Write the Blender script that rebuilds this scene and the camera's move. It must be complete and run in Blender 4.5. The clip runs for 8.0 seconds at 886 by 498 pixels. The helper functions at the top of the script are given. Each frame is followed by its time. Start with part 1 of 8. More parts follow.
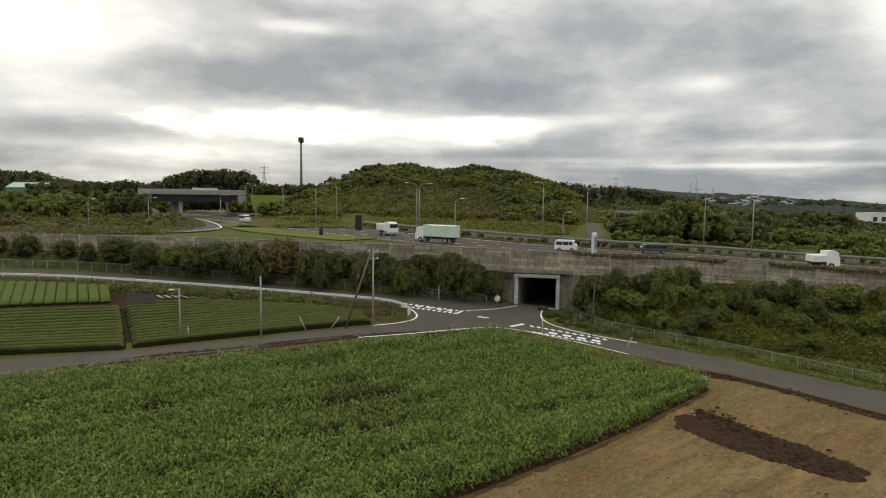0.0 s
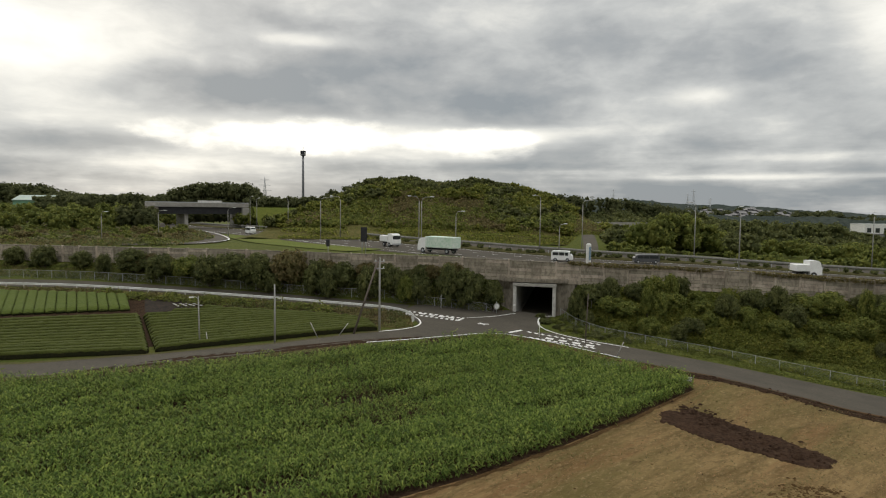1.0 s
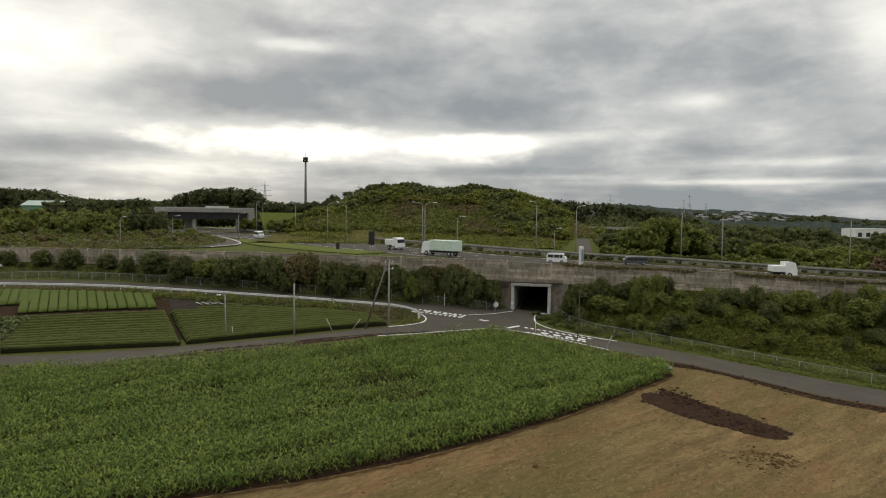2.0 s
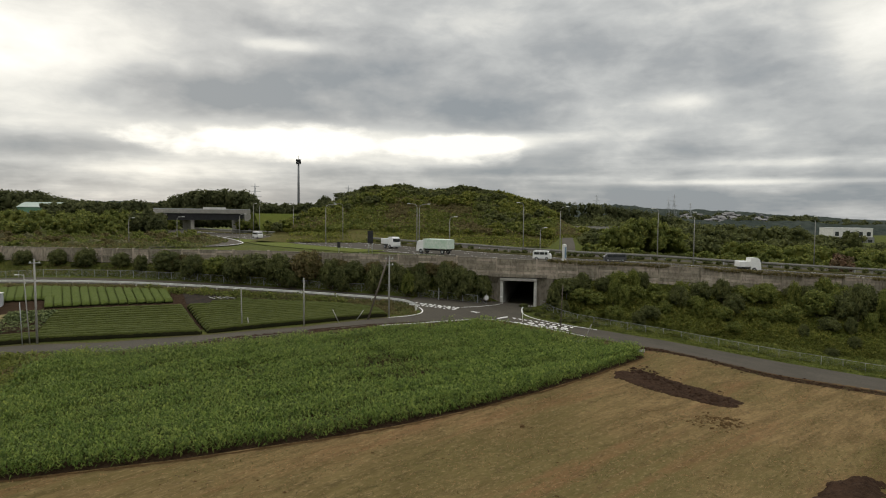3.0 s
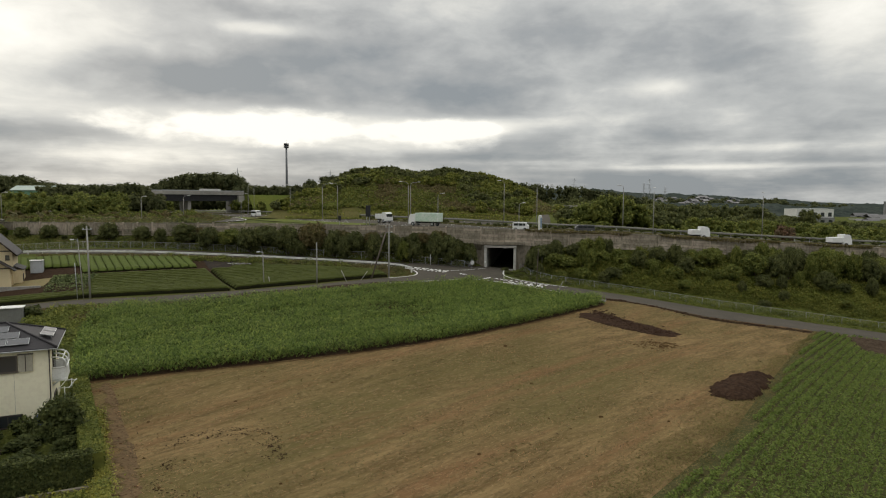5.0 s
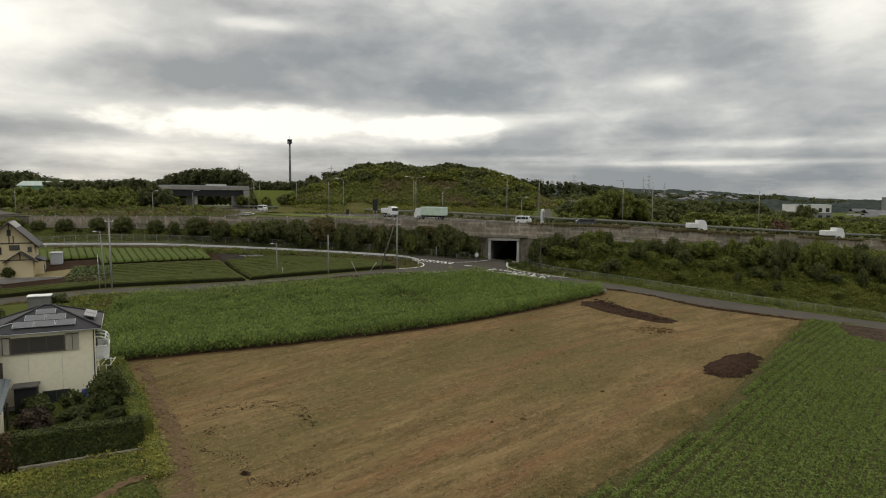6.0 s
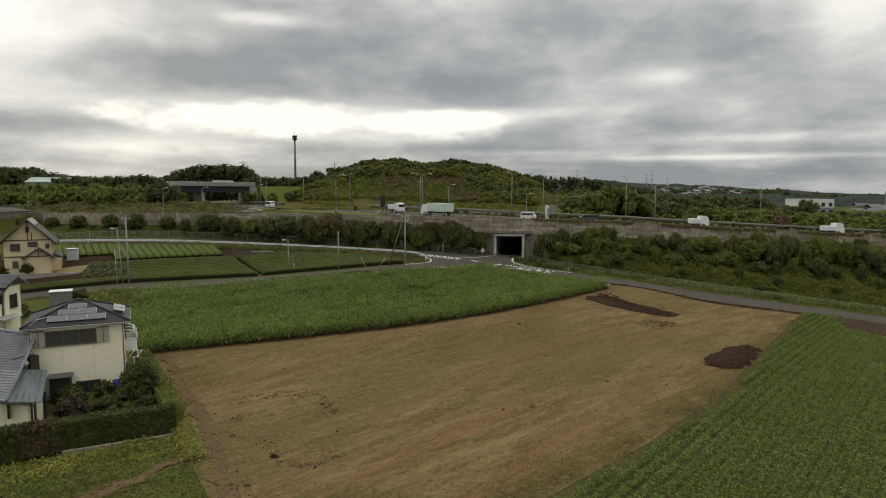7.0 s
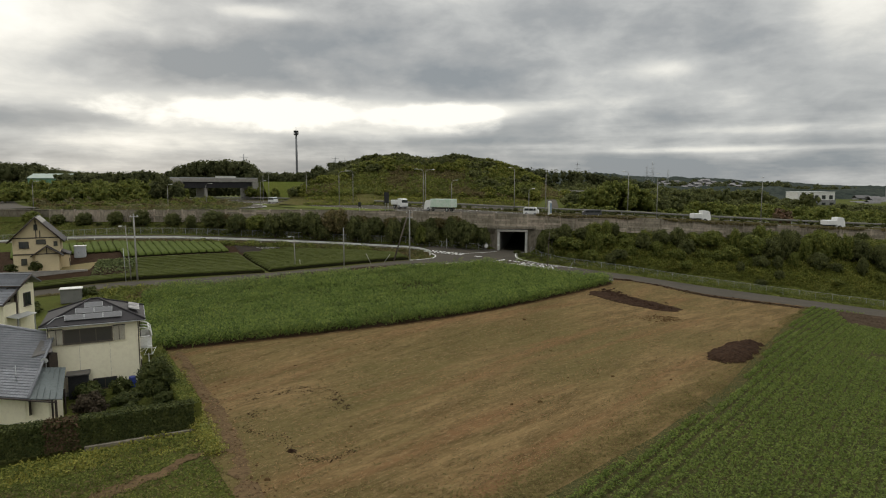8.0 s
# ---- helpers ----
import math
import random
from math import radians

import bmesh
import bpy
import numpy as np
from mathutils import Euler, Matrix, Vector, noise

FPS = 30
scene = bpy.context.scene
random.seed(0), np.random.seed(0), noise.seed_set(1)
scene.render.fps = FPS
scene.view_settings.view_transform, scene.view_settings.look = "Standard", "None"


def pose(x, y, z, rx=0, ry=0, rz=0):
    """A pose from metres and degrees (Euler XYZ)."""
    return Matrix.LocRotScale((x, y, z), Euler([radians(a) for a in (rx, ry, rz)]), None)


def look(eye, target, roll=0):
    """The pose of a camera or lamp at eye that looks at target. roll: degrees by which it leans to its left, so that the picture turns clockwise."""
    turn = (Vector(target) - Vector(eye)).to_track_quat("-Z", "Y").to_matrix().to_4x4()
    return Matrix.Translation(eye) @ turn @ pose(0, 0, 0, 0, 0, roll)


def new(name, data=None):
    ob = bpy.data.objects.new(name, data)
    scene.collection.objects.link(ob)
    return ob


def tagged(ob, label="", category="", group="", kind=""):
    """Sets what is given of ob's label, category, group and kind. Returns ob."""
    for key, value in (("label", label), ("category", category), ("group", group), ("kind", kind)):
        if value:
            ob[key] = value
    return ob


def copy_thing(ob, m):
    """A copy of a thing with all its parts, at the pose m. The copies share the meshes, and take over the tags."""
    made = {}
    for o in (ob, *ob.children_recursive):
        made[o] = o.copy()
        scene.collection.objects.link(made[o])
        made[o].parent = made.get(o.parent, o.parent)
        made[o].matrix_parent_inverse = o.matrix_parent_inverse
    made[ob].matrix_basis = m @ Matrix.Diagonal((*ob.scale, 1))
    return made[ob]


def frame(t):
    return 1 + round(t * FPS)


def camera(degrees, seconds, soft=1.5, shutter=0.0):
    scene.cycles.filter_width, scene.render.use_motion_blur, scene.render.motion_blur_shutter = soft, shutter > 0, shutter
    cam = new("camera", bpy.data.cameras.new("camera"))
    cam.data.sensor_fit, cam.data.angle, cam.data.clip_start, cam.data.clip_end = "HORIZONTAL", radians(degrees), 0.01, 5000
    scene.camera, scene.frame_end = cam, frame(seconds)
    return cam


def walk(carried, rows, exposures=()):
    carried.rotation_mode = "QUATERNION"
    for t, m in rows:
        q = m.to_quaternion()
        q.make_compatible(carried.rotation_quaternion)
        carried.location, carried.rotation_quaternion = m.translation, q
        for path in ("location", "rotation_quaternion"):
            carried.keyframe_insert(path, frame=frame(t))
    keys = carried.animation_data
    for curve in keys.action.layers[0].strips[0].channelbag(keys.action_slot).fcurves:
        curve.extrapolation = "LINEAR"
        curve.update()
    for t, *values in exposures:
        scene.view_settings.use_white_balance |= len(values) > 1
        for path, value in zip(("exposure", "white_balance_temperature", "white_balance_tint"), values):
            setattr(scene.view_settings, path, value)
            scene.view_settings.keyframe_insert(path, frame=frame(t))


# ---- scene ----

# camera: a small drone that flies backwards over the fields; rows of t, x, y, z, pitch, roll, yaw
cam = camera(69.97, 8.0, 1.1)
ROWS = [
    (0.0, 0.00, 0.00, 18.20, -4.63, -0.74, -5.18),
    (0.5, -0.32, -1.89, 18.36, -4.00, -0.61, -5.22),
    (1.0, -0.89, -4.58, 18.38, -3.58, -0.68, -5.30),
    (1.5, -1.66, -7.98, 18.41, -3.21, -0.69, -5.42),
    (3.0, -4.37, -20.19, 18.45, -3.08, -0.54, -6.61),
    (3.5, -5.58, -24.58, 17.87, -3.01, -0.42, -7.74),
    (4.0, -6.44, -28.60, 17.39, -3.57, -0.37, -7.99),
    (4.5, -7.35, -32.16, 16.86, -4.06, -0.34, -8.37),
    (6.0, -10.17, -38.89, 15.99, -4.72, -0.33, -8.54),
    (6.5, -10.78, -40.26, 16.09, -4.85, -0.32, -8.34),
    (7.0, -11.37, -41.28, 16.38, -5.19, -0.22, -8.31),
    (7.5, -11.85, -41.86, 16.67, -5.57, -0.06, -8.30),
    (8.0, -12.25, -42.20, 16.90, -5.77, 0.01, -8.31),
]
walk(cam, [(t, pose(x, y, z, 90 + pitch, roll, yaw)) for t, x, y, z, pitch, roll, yaw in ROWS], [(0.0, 0.16), (0.5, 0.12), (1.5, 0.05), (3.0, 0.02), (4.5, -0.02), (8.0, -0.04)])

# ---------------------------------------------------------------- world and light
SUN_AZ, SUN_EL = radians(-16), radians(24)     # behind the clouds, ahead of the camera
world = bpy.data.worlds.new("overcast_sky")
scene.world = world
world.use_nodes = True


def build_sky():
    nt = world.node_tree
    nt.nodes.clear()
    N, Lk = nt.nodes.new, nt.links.new

    def math_node(op, a, b=None, c=None, clamp=False):
        n = N("ShaderNodeMath")
        n.operation, n.use_clamp = op, clamp
        for i, v in enumerate((a, b, c)):
            if v is None:
                continue
            if isinstance(v, (int, float)):
                n.inputs[i].default_value = v
            else:
                Lk(v, n.inputs[i])
        return n.outputs[0]

    tc = N("ShaderNodeTexCoord")
    sep = N("ShaderNodeSeparateXYZ")
    Lk(tc.outputs["Generated"], sep.inputs[0])
    x, y, z = sep.outputs
    az = math_node("ARCTAN2", x, y)             # 0 straight ahead, positive to the right
    el = math_node("ARCSINE", z)
    zz = math_node("MAXIMUM", z, 0.0)
    d = math_node("ADD", zz, 0.09)
    px, py = math_node("DIVIDE", x, d), math_node("DIVIDE", y, d)
    comb = N("ShaderNodeCombineXYZ")
    Lk(px, comb.inputs[0]), Lk(py, comb.inputs[1])

    def noise_tex(vec, scale, detail, rough, dist=0.0, off=(0, 0, 0), stretch=(1, 1, 1)):
        m = N("ShaderNodeMapping")
        m.inputs["Location"].default_value, m.inputs["Scale"].default_value = off, stretch
        Lk(vec, m.inputs[0])
        n = N("ShaderNodeTexNoise")
        n.inputs["Scale"].default_value, n.inputs["Detail"].default_value = scale, detail
        n.inputs["Roughness"].default_value, n.inputs["Distortion"].default_value = rough, dist
        Lk(m.outputs[0], n.inputs["Vector"])
        return n.outputs["Fac"]

    big = noise_tex(comb.outputs[0], 0.7, 4, 0.5, 0.0, (3.1, 1.7, 0), (0.8, 1.0, 1))
    flatc = N("ShaderNodeCombineXYZ")
    Lk(az, flatc.inputs[0]), Lk(el, flatc.inputs[1])
    mid = noise_tex(flatc.outputs[0], 1.0, 5, 0.52, 0.1, (1.3, 2.2, 0), (6.0, 12.0, 1))
    thin = noise_tex(flatc.outputs[0], 1.0, 6, 0.6, 0.2, (4.3, 0.7, 0), (9.0, 60.0, 1))

    fine = noise_tex(flatc.outputs[0], 1.0, 7, 0.6, 0.3, (8.3, 5.2, 0), (15.0, 34.0, 1))

    def blob(a0, e0, wa, we, tilt=0.0, wob=0.35, hard=False):
        """A soft patch round an azimuth and elevation in degrees, its rim frayed by the cloud noise."""
        da = math_node("DIVIDE", math_node("SUBTRACT", az, radians(a0)), radians(wa))
        e1 = math_node("SUBTRACT", math_node("SUBTRACT", el, radians(e0)), math_node("MULTIPLY", math_node("SUBTRACT", az, radians(a0)), tilt))
        de = math_node("DIVIDE", e1, radians(we))
        r = math_node("ADD", math_node("MULTIPLY", da, da), math_node("MULTIPLY", de, de))
        r = math_node("ADD", r, math_node("MULTIPLY", math_node("SUBTRACT", mid, 0.5), wob * 8))
        r = math_node("MAXIMUM", r, 0.0)
        if hard:                              # a gap with a crisp rim
            r = math_node("MULTIPLY_ADD", math_node("SUBTRACT", fine, 0.5), 3.0, r)
            r = math_node("POWER", math_node("MAXIMUM", r, 0.0), 1.7)
        return math_node("POWER", 2.718, math_node("MULTIPLY", r, -1.0))

    v = math_node("MULTIPLY_ADD", math_node("SUBTRACT", big, 0.5), 0.4, 0.55)
    low = math_node("MULTIPLY", math_node("SUBTRACT", 1.0, math_node("DIVIDE", el, radians(9), clamp=True)), 0.75)
    v = math_node("ADD", v, math_node("MULTIPLY", math_node("SUBTRACT", thin, 0.5), low))
    v = math_node("MULTIPLY_ADD", math_node("SUBTRACT", mid, 0.5), 0.62, v)
    v = math_node("MULTIPLY_ADD", math_node("SUBTRACT", fine, 0.5), 0.34, v)
    for a0, e0, wa, we, tilt, amp in SKY_PATCHES:
        v = math_node("MULTIPLY_ADD", blob(a0, e0, wa, we, tilt, 0.75 if amp > 0.5 else 0.4, amp > 0.5), amp, v)
    ramp = N("ShaderNodeValToRGB")
    e = ramp.color_ramp.elements
    e[0].position, e[0].color = 0.12, (0.235, 0.258, 0.275, 1)
    e[1].position, e[1].color = 1.0, (0.93, 0.905, 0.83, 1)
    for p, c in ((0.36, (0.335, 0.347, 0.35, 1)), (0.56, (0.475, 0.482, 0.47, 1)), (0.78, (0.72, 0.708, 0.655, 1))):
        el_ = e.new(p)
        el_.color = c
    Lk(v, ramp.inputs[0])
    sky = N("ShaderNodeTexSky")
    sky.sky_type, sky.sun_disc = "NISHITA", False
    sky.sun_elevation, sky.sun_rotation = SUN_EL, SUN_AZ
    skys = N("ShaderNodeMix")
    skys.data_type, skys.blend_type = "RGBA", "MULTIPLY"
    skys.inputs["Factor"].default_value = 1.0
    Lk(sky.outputs[0], skys.inputs["A"])
    skys.inputs["B"].default_value = (0.1, 0.1, 0.1, 1)
    mix = N("ShaderNodeMix")
    mix.data_type = "RGBA"
    mix.inputs["Factor"].default_value = 0.97
    Lk(skys.outputs["Result"], mix.inputs["A"])
    Lk(ramp.outputs[0], mix.inputs["B"])
    # an overcast sky grows brighter towards the zenith
    lift = N("ShaderNodeMapRange")
    lift.interpolation_type = "SMOOTHSTEP"
    lift.inputs["From Min"].default_value, lift.inputs["From Max"].default_value = 0.36, 1.0
    lift.inputs["To Min"].default_value, lift.inputs["To Max"].default_value = SKY_STRENGTH, SKY_STRENGTH * ZENITH
    Lk(z, lift.inputs["Value"])
    bg = N("ShaderNodeBackground")
    Lk(lift.outputs[0], bg.inputs["Strength"])
    Lk(mix.outputs["Result"], bg.inputs[0])
    out = N("ShaderNodeOutputWorld")
    Lk(bg.outputs[0], out.inputs[0])


SKY_STRENGTH = 1.16
ZENITH = 3.0
# azimuth, elevation, half width, half height (degrees), tilt, brightening
SKY_PATCHES = [
    (-5, 6.1, 15, 1.45, -0.02, 0.62),
    (-16, 3.5, 10, 1.0, 0.0, 0.34),
    (9, 6.3, 6, 0.55, 0.0, 0.42),
    (8, 4.6, 5, 0.5, 0.0, 0.1),
    (-29, 12.0, 9.5, 3.6, 0.1, 0.42),
    (-25, 8.0, 5, 1.2, 0.0, 0.16),
    (-27, 5.0, 8, 0.9, 0.02, -0.36),
    (-29, 2.6, 9, 1.1, 0.0, -0.34),
    (-12, 9.7, 9, 1.9, 0.05, -0.42),
    (-5, 12.2, 9, 1.7, 0.12, -0.26),
    (4, 9.6, 9, 1.5, 0.0, -0.26),
    (-5, 15.6, 6, 1.0, 0.0, -0.22),
    (-7, 14.2, 3.6, 0.6, 0.0, 0.3),
    (15, 10.4, 10, 2.6, 0.05, -0.2),
    (10, 16.5, 6, 1.2, 0.0, 0.16),
    (27, 9.6, 3.4, 0.9, 0.0, 0.3),
    (34, 9.6, 5, 2.6, 0.1, -0.16),
    (24, 13.4, 12, 2.2, 0.0, -0.12),
    (41, 14.0, 4, 2.6, 0.0, 0.46),
    (4, 3.7, 16, 0.8, 0.0, -0.26),
    (21, 5.4, 11, 1.0, 0.02, -0.24),
    (30, 1.3, 22, 1.3, 0.0, -0.42),
    (2, 1.6, 12, 0.9, 0.0, -0.24),
    (26, 2.6, 30, 2.2, 0.0, -0.1),
    (17, 7.0, 6, 0.5, 0.0, 0.16),
    (31, 2.9, 13, 0.26, 0.0, 0.34),
    (36, 4.4, 8, 0.4, 0.0, 0.2),
    (16, 3.4, 9, 0.28, 0.0, 0.22),
]
build_sky()

sun = new("sun", bpy.data.lights.new("sun", "SUN"))
sun.data.energy, sun.data.angle, sun.data.color = 0.7, radians(40), (1.0, 0.92, 0.8)
sun.matrix_world = look((0, 0, 60), (-math.sin(SUN_AZ) * 50, -math.cos(SUN_AZ) * 50, 60 - 50 * math.tan(SUN_EL)))

# ---------------------------------------------------------------- materials


def surface(name, c1, c2, scale=1.0, rough=0.9, fine=12.0, c3=None, bump=0.3, dist=0.05, island=0.0, random_ob=0.0, metal=0.0, stretch=(1, 1, 1), spec=0.3, trans=0.0, turn=0.0, c4=None):
    """A two-scale procedural surface: c1 and c2 mixed by a broad noise, c3 by a fine one, with relief. Sizes in 1/m, in world space."""
    m = bpy.data.materials.new(name)
    m.use_nodes = True
    nt = m.node_tree
    N, Lk = nt.nodes.new, nt.links.new
    b = nt.nodes["Principled BSDF"]
    b.inputs["Roughness"].default_value, b.inputs["Metallic"].default_value = rough, metal
    b.inputs["Specular IOR Level"].default_value = spec
    geo = N("ShaderNodeNewGeometry")
    mp = N("ShaderNodeMapping")
    mp.vector_type = "TEXTURE"            # turned first, then drawn out
    mp.inputs["Scale"].default_value, mp.inputs["Rotation"].default_value = stretch, (0, 0, radians(turn))
    Lk(geo.outputs["Position"], mp.inputs[0])

    def tex(s, detail, r=0.6):
        n = N("ShaderNodeTexNoise")
        n.inputs["Scale"].default_value, n.inputs["Detail"].default_value, n.inputs["Roughness"].default_value = s, detail, r
        Lk(mp.outputs[0], n.inputs["Vector"])
        return n.outputs["Fac"]

    def contrast(v, lo, hi):
        n = N("ShaderNodeMapRange")
        n.inputs["From Min"].default_value, n.inputs["From Max"].default_value = lo, hi
        Lk(v, n.inputs["Value"])
        return n.outputs[0]

    def mixed(fac, a, bb):
        n = N("ShaderNodeMix")
        n.data_type = "RGBA"
        Lk(fac, n.inputs["Factor"])
        for key, v in (("A", a), ("B", bb)):
            if isinstance(v, tuple):
                n.inputs[key].default_value = (*v, 1)
            else:
                Lk(v, n.inputs[key])
        return n.outputs["Result"]

    broad, small = tex(scale, 5), tex(fine, 4)
    col = mixed(contrast(broad, 0.35, 0.65), c1, c2)
    c3 = c3 or tuple(0.72 * v for v in c1)
    col = mixed(contrast(small, 0.45, 0.72), col, c3)
    if c4:                                  # crumbs and specks of a further colour
        n4 = N("ShaderNodeTexNoise")
        n4.inputs["Scale"].default_value, n4.inputs["Detail"].default_value, n4.inputs["Roughness"].default_value = 2.6, 6, 0.75
        Lk(geo.outputs["Position"], n4.inputs["Vector"])
        col = mixed(contrast(n4.outputs["Fac"], 0.5, 0.75), col, c4)
    if island or random_ob:
        hsv = N("ShaderNodeHueSaturation")
        if island:
            rnd = geo.outputs["Random Per Island"]
        else:
            rnd = N("ShaderNodeObjectInfo").outputs["Random"]
        k = island or random_ob
        mr = N("ShaderNodeMapRange")
        mr.inputs["To Min"].default_value, mr.inputs["To Max"].default_value = 1 - k, 1 + k
        Lk(rnd, mr.inputs["Value"])
        Lk(mr.outputs[0], hsv.inputs["Value"])
        mr2 = N("ShaderNodeMapRange")
        mr2.inputs["To Min"].default_value, mr2.inputs["To Max"].default_value = 0.5 + 0.03 * k, 0.5 - 0.05 * k
        Lk(rnd, mr2.inputs["Value"])
        Lk(mr2.outputs[0], hsv.inputs["Hue"])
        Lk(col, hsv.inputs["Color"])
        col = hsv.outputs[0]
    Lk(col, b.inputs["Base Color"])
    if bump:
        bp = N("ShaderNodeBump")
        bp.inputs["Strength"].default_value, bp.inputs["Distance"].default_value = bump, dist
        Lk(small, bp.inputs["Height"])
        Lk(bp.outputs[0], b.inputs["Normal"])
    if trans:
        tr = N("ShaderNodeBsdfTranslucent")
        Lk(col, tr.inputs[0])
        ms = N("ShaderNodeMixShader")
        ms.inputs[0].default_value = trans
        Lk(b.outputs[0], ms.inputs[1])
        Lk(tr.outputs[0], ms.inputs[2])
        Lk(ms.outputs[0], nt.nodes["Material Output"].inputs[0])
    return m


def stubble_field():
    """Mown straw: pale swaths and reddish soil drawn out along the mowing, olive regrowth in broad patches, fine litter."""
    m = bpy.data.materials.new("mown_stubble")
    m.use_nodes = True
    nt = m.node_tree
    N, Lk = nt.nodes.new, nt.links.new
    b = nt.nodes["Principled BSDF"]
    b.inputs["Roughness"].default_value, b.inputs["Specular IOR Level"].default_value = 0.95, 0.05
    geo = N("ShaderNodeNewGeometry")

    def tex(scale, detail, rough, stretch=1.0, turn=0.0, off=0.0):
        mp = N("ShaderNodeMapping")
        mp.vector_type = "TEXTURE"
        mp.inputs["Location"].default_value = (off, off * 0.7, 0)
        mp.inputs["Scale"].default_value, mp.inputs["Rotation"].default_value = (stretch, 1, 1), (0, 0, radians(turn))
        Lk(geo.outputs["Position"], mp.inputs[0])
        n = N("ShaderNodeTexNoise")
        n.inputs["Scale"].default_value, n.inputs["Detail"].default_value, n.inputs["Roughness"].default_value = scale, detail, rough
        Lk(mp.outputs[0], n.inputs["Vector"])
        return n.outputs["Fac"]

    def step(v, lo, hi, top=1.0):
        n = N("ShaderNodeMapRange")
        n.inputs["From Min"].default_value, n.inputs["From Max"].default_value, n.inputs["To Max"].default_value = lo, hi, top
        Lk(v, n.inputs["Value"])
        return n.outputs[0]

    def mixed(fac, a, c):
        n = N("ShaderNodeMix")
        n.data_type = "RGBA"
        Lk(fac, n.inputs["Factor"])
        for key, v in (("A", a), ("B", c)):
            if isinstance(v, tuple):
                n.inputs[key].default_value = (*v, 1)
            else:
                Lk(v, n.inputs[key])
        return n.outputs["Result"]

    swath = tex(0.8, 7, 0.72, 6.0, 36)
    litter = tex(2.1, 6, 0.75, 2.6, 34, 11)
    col = mixed(step(swath, 0.38, 0.62), (0.1, 0.068, 0.028), (0.2, 0.136, 0.062))
    col = mixed(step(tex(0.05, 4, 0.6, 1.5, 30, 40), 0.44, 0.6, 0.75), col, (0.094, 0.079, 0.028))
    col = mixed(step(tex(0.22, 5, 0.66, 9.0, 38, 70), 0.52, 0.64, 0.75), col, (0.158, 0.086, 0.04))
    col = mixed(step(litter, 0.5, 0.72, 0.8), col, (0.066, 0.046, 0.021))
    col = mixed(step(tex(4.0, 5, 0.72, 2.2, 40, 23), 0.53, 0.7, 0.75), col, (0.235, 0.168, 0.085))
    Lk(col, b.inputs["Base Color"])
    bp = N("ShaderNodeBump")
    bp.inputs["Strength"].default_value, bp.inputs["Distance"].default_value = 0.9, 0.08
    Lk(litter, bp.inputs["Height"])
    Lk(bp.outputs[0], b.inputs["Normal"])
    return m


M_GRASS = surface("rough_grass", (0.068, 0.083, 0.019), (0.09, 0.094, 0.023), 0.25, 0.95, 5.0, (0.036, 0.045, 0.011), 0.9, 0.15, spec=0.03)
M_MOWN = stubble_field()
M_SOIL = surface("dark_soil", (0.038, 0.0235, 0.0145), (0.052, 0.033, 0.02), 0.8, 0.95, 4.0, (0.015, 0.009, 0.006), 1.0, 0.2, spec=0.02)
M_REDSOIL = surface("bare_soil", (0.11, 0.064, 0.032), (0.08, 0.047, 0.024), 0.7, 0.95, 6.0, (0.052, 0.031, 0.017), 0.8, 0.06, spec=0.03)
M_ASPHALT = surface("asphalt", (0.09, 0.079, 0.063), (0.07, 0.062, 0.05), 0.35, 0.92, 7.0, (0.056, 0.05, 0.041), 0.3, 0.01, stretch=(1.6, 1, 1), turn=-30, spec=0.06)
M_ROADDARK = surface("expressway_asphalt", (0.078, 0.068, 0.055), (0.062, 0.055, 0.045), 0.12, 0.92, 4.0, (0.05, 0.045, 0.037), 0.25, 0.01, spec=0.05)
M_CONCRETE = surface("weathered_concrete", (0.25, 0.218, 0.172), (0.165, 0.143, 0.112), 0.7, 0.95, 3.0, (0.1, 0.086, 0.068), 0.5, 0.04, stretch=(1, 1, 2.2), spec=0.05)
M_LINING = surface("pale_lining", (0.5, 0.485, 0.45), (0.42, 0.405, 0.37), 0.5, 0.9, 3.0, (0.34, 0.325, 0.3), 0.15, 0.01)
M_CONC_LIGHT = surface("pale_concrete", (0.36, 0.345, 0.31), (0.27, 0.255, 0.23), 0.8, 0.9, 6.0, (0.2, 0.185, 0.165), 0.25, 0.02)
M_WHITE = surface("worn_white_paint", (0.72, 0.72, 0.69), (0.6, 0.59, 0.56), 1.5, 0.7, 14.0, (0.42, 0.41, 0.39), 0.1, 0.005)
M_LEAF = surface("leaf", (0.118, 0.142, 0.034), (0.178, 0.192, 0.046), 0.45, 0.75, 1.3, (0.09, 0.108, 0.028), 0.0, island=0.42, trans=0.4, spec=0.08)
M_LEAF_DARK = surface("dark_leaf", (0.086, 0.098, 0.036), (0.134, 0.144, 0.05), 0.45, 0.75, 1.3, (0.064, 0.074, 0.029), 0.0, island=0.42, trans=0.4, spec=0.08)
M_LEAF_YELLOW = surface("yellow_green_leaf", (0.129, 0.149, 0.0300), (0.196, 0.196, 0.0425), 0.45, 0.75, 1.3, (0.093, 0.113, 0.0238), 0.0, island=0.42, trans=0.4, spec=0.08)
M_LEAF_BROWN = surface("browning_leaf", (0.134, 0.111, 0.0475), (0.165, 0.146, 0.0562), 0.45, 0.75, 1.3, (0.101, 0.082, 0.0363), 0.0, island=0.42, trans=0.4, spec=0.08)
M_YELLOW = surface("yellow_leaf", (0.24, 0.22, 0.03), (0.18, 0.19, 0.03), 0.6, 0.7, 4.0, (0.12, 0.14, 0.025), 0.0, island=0.35, trans=0.2)
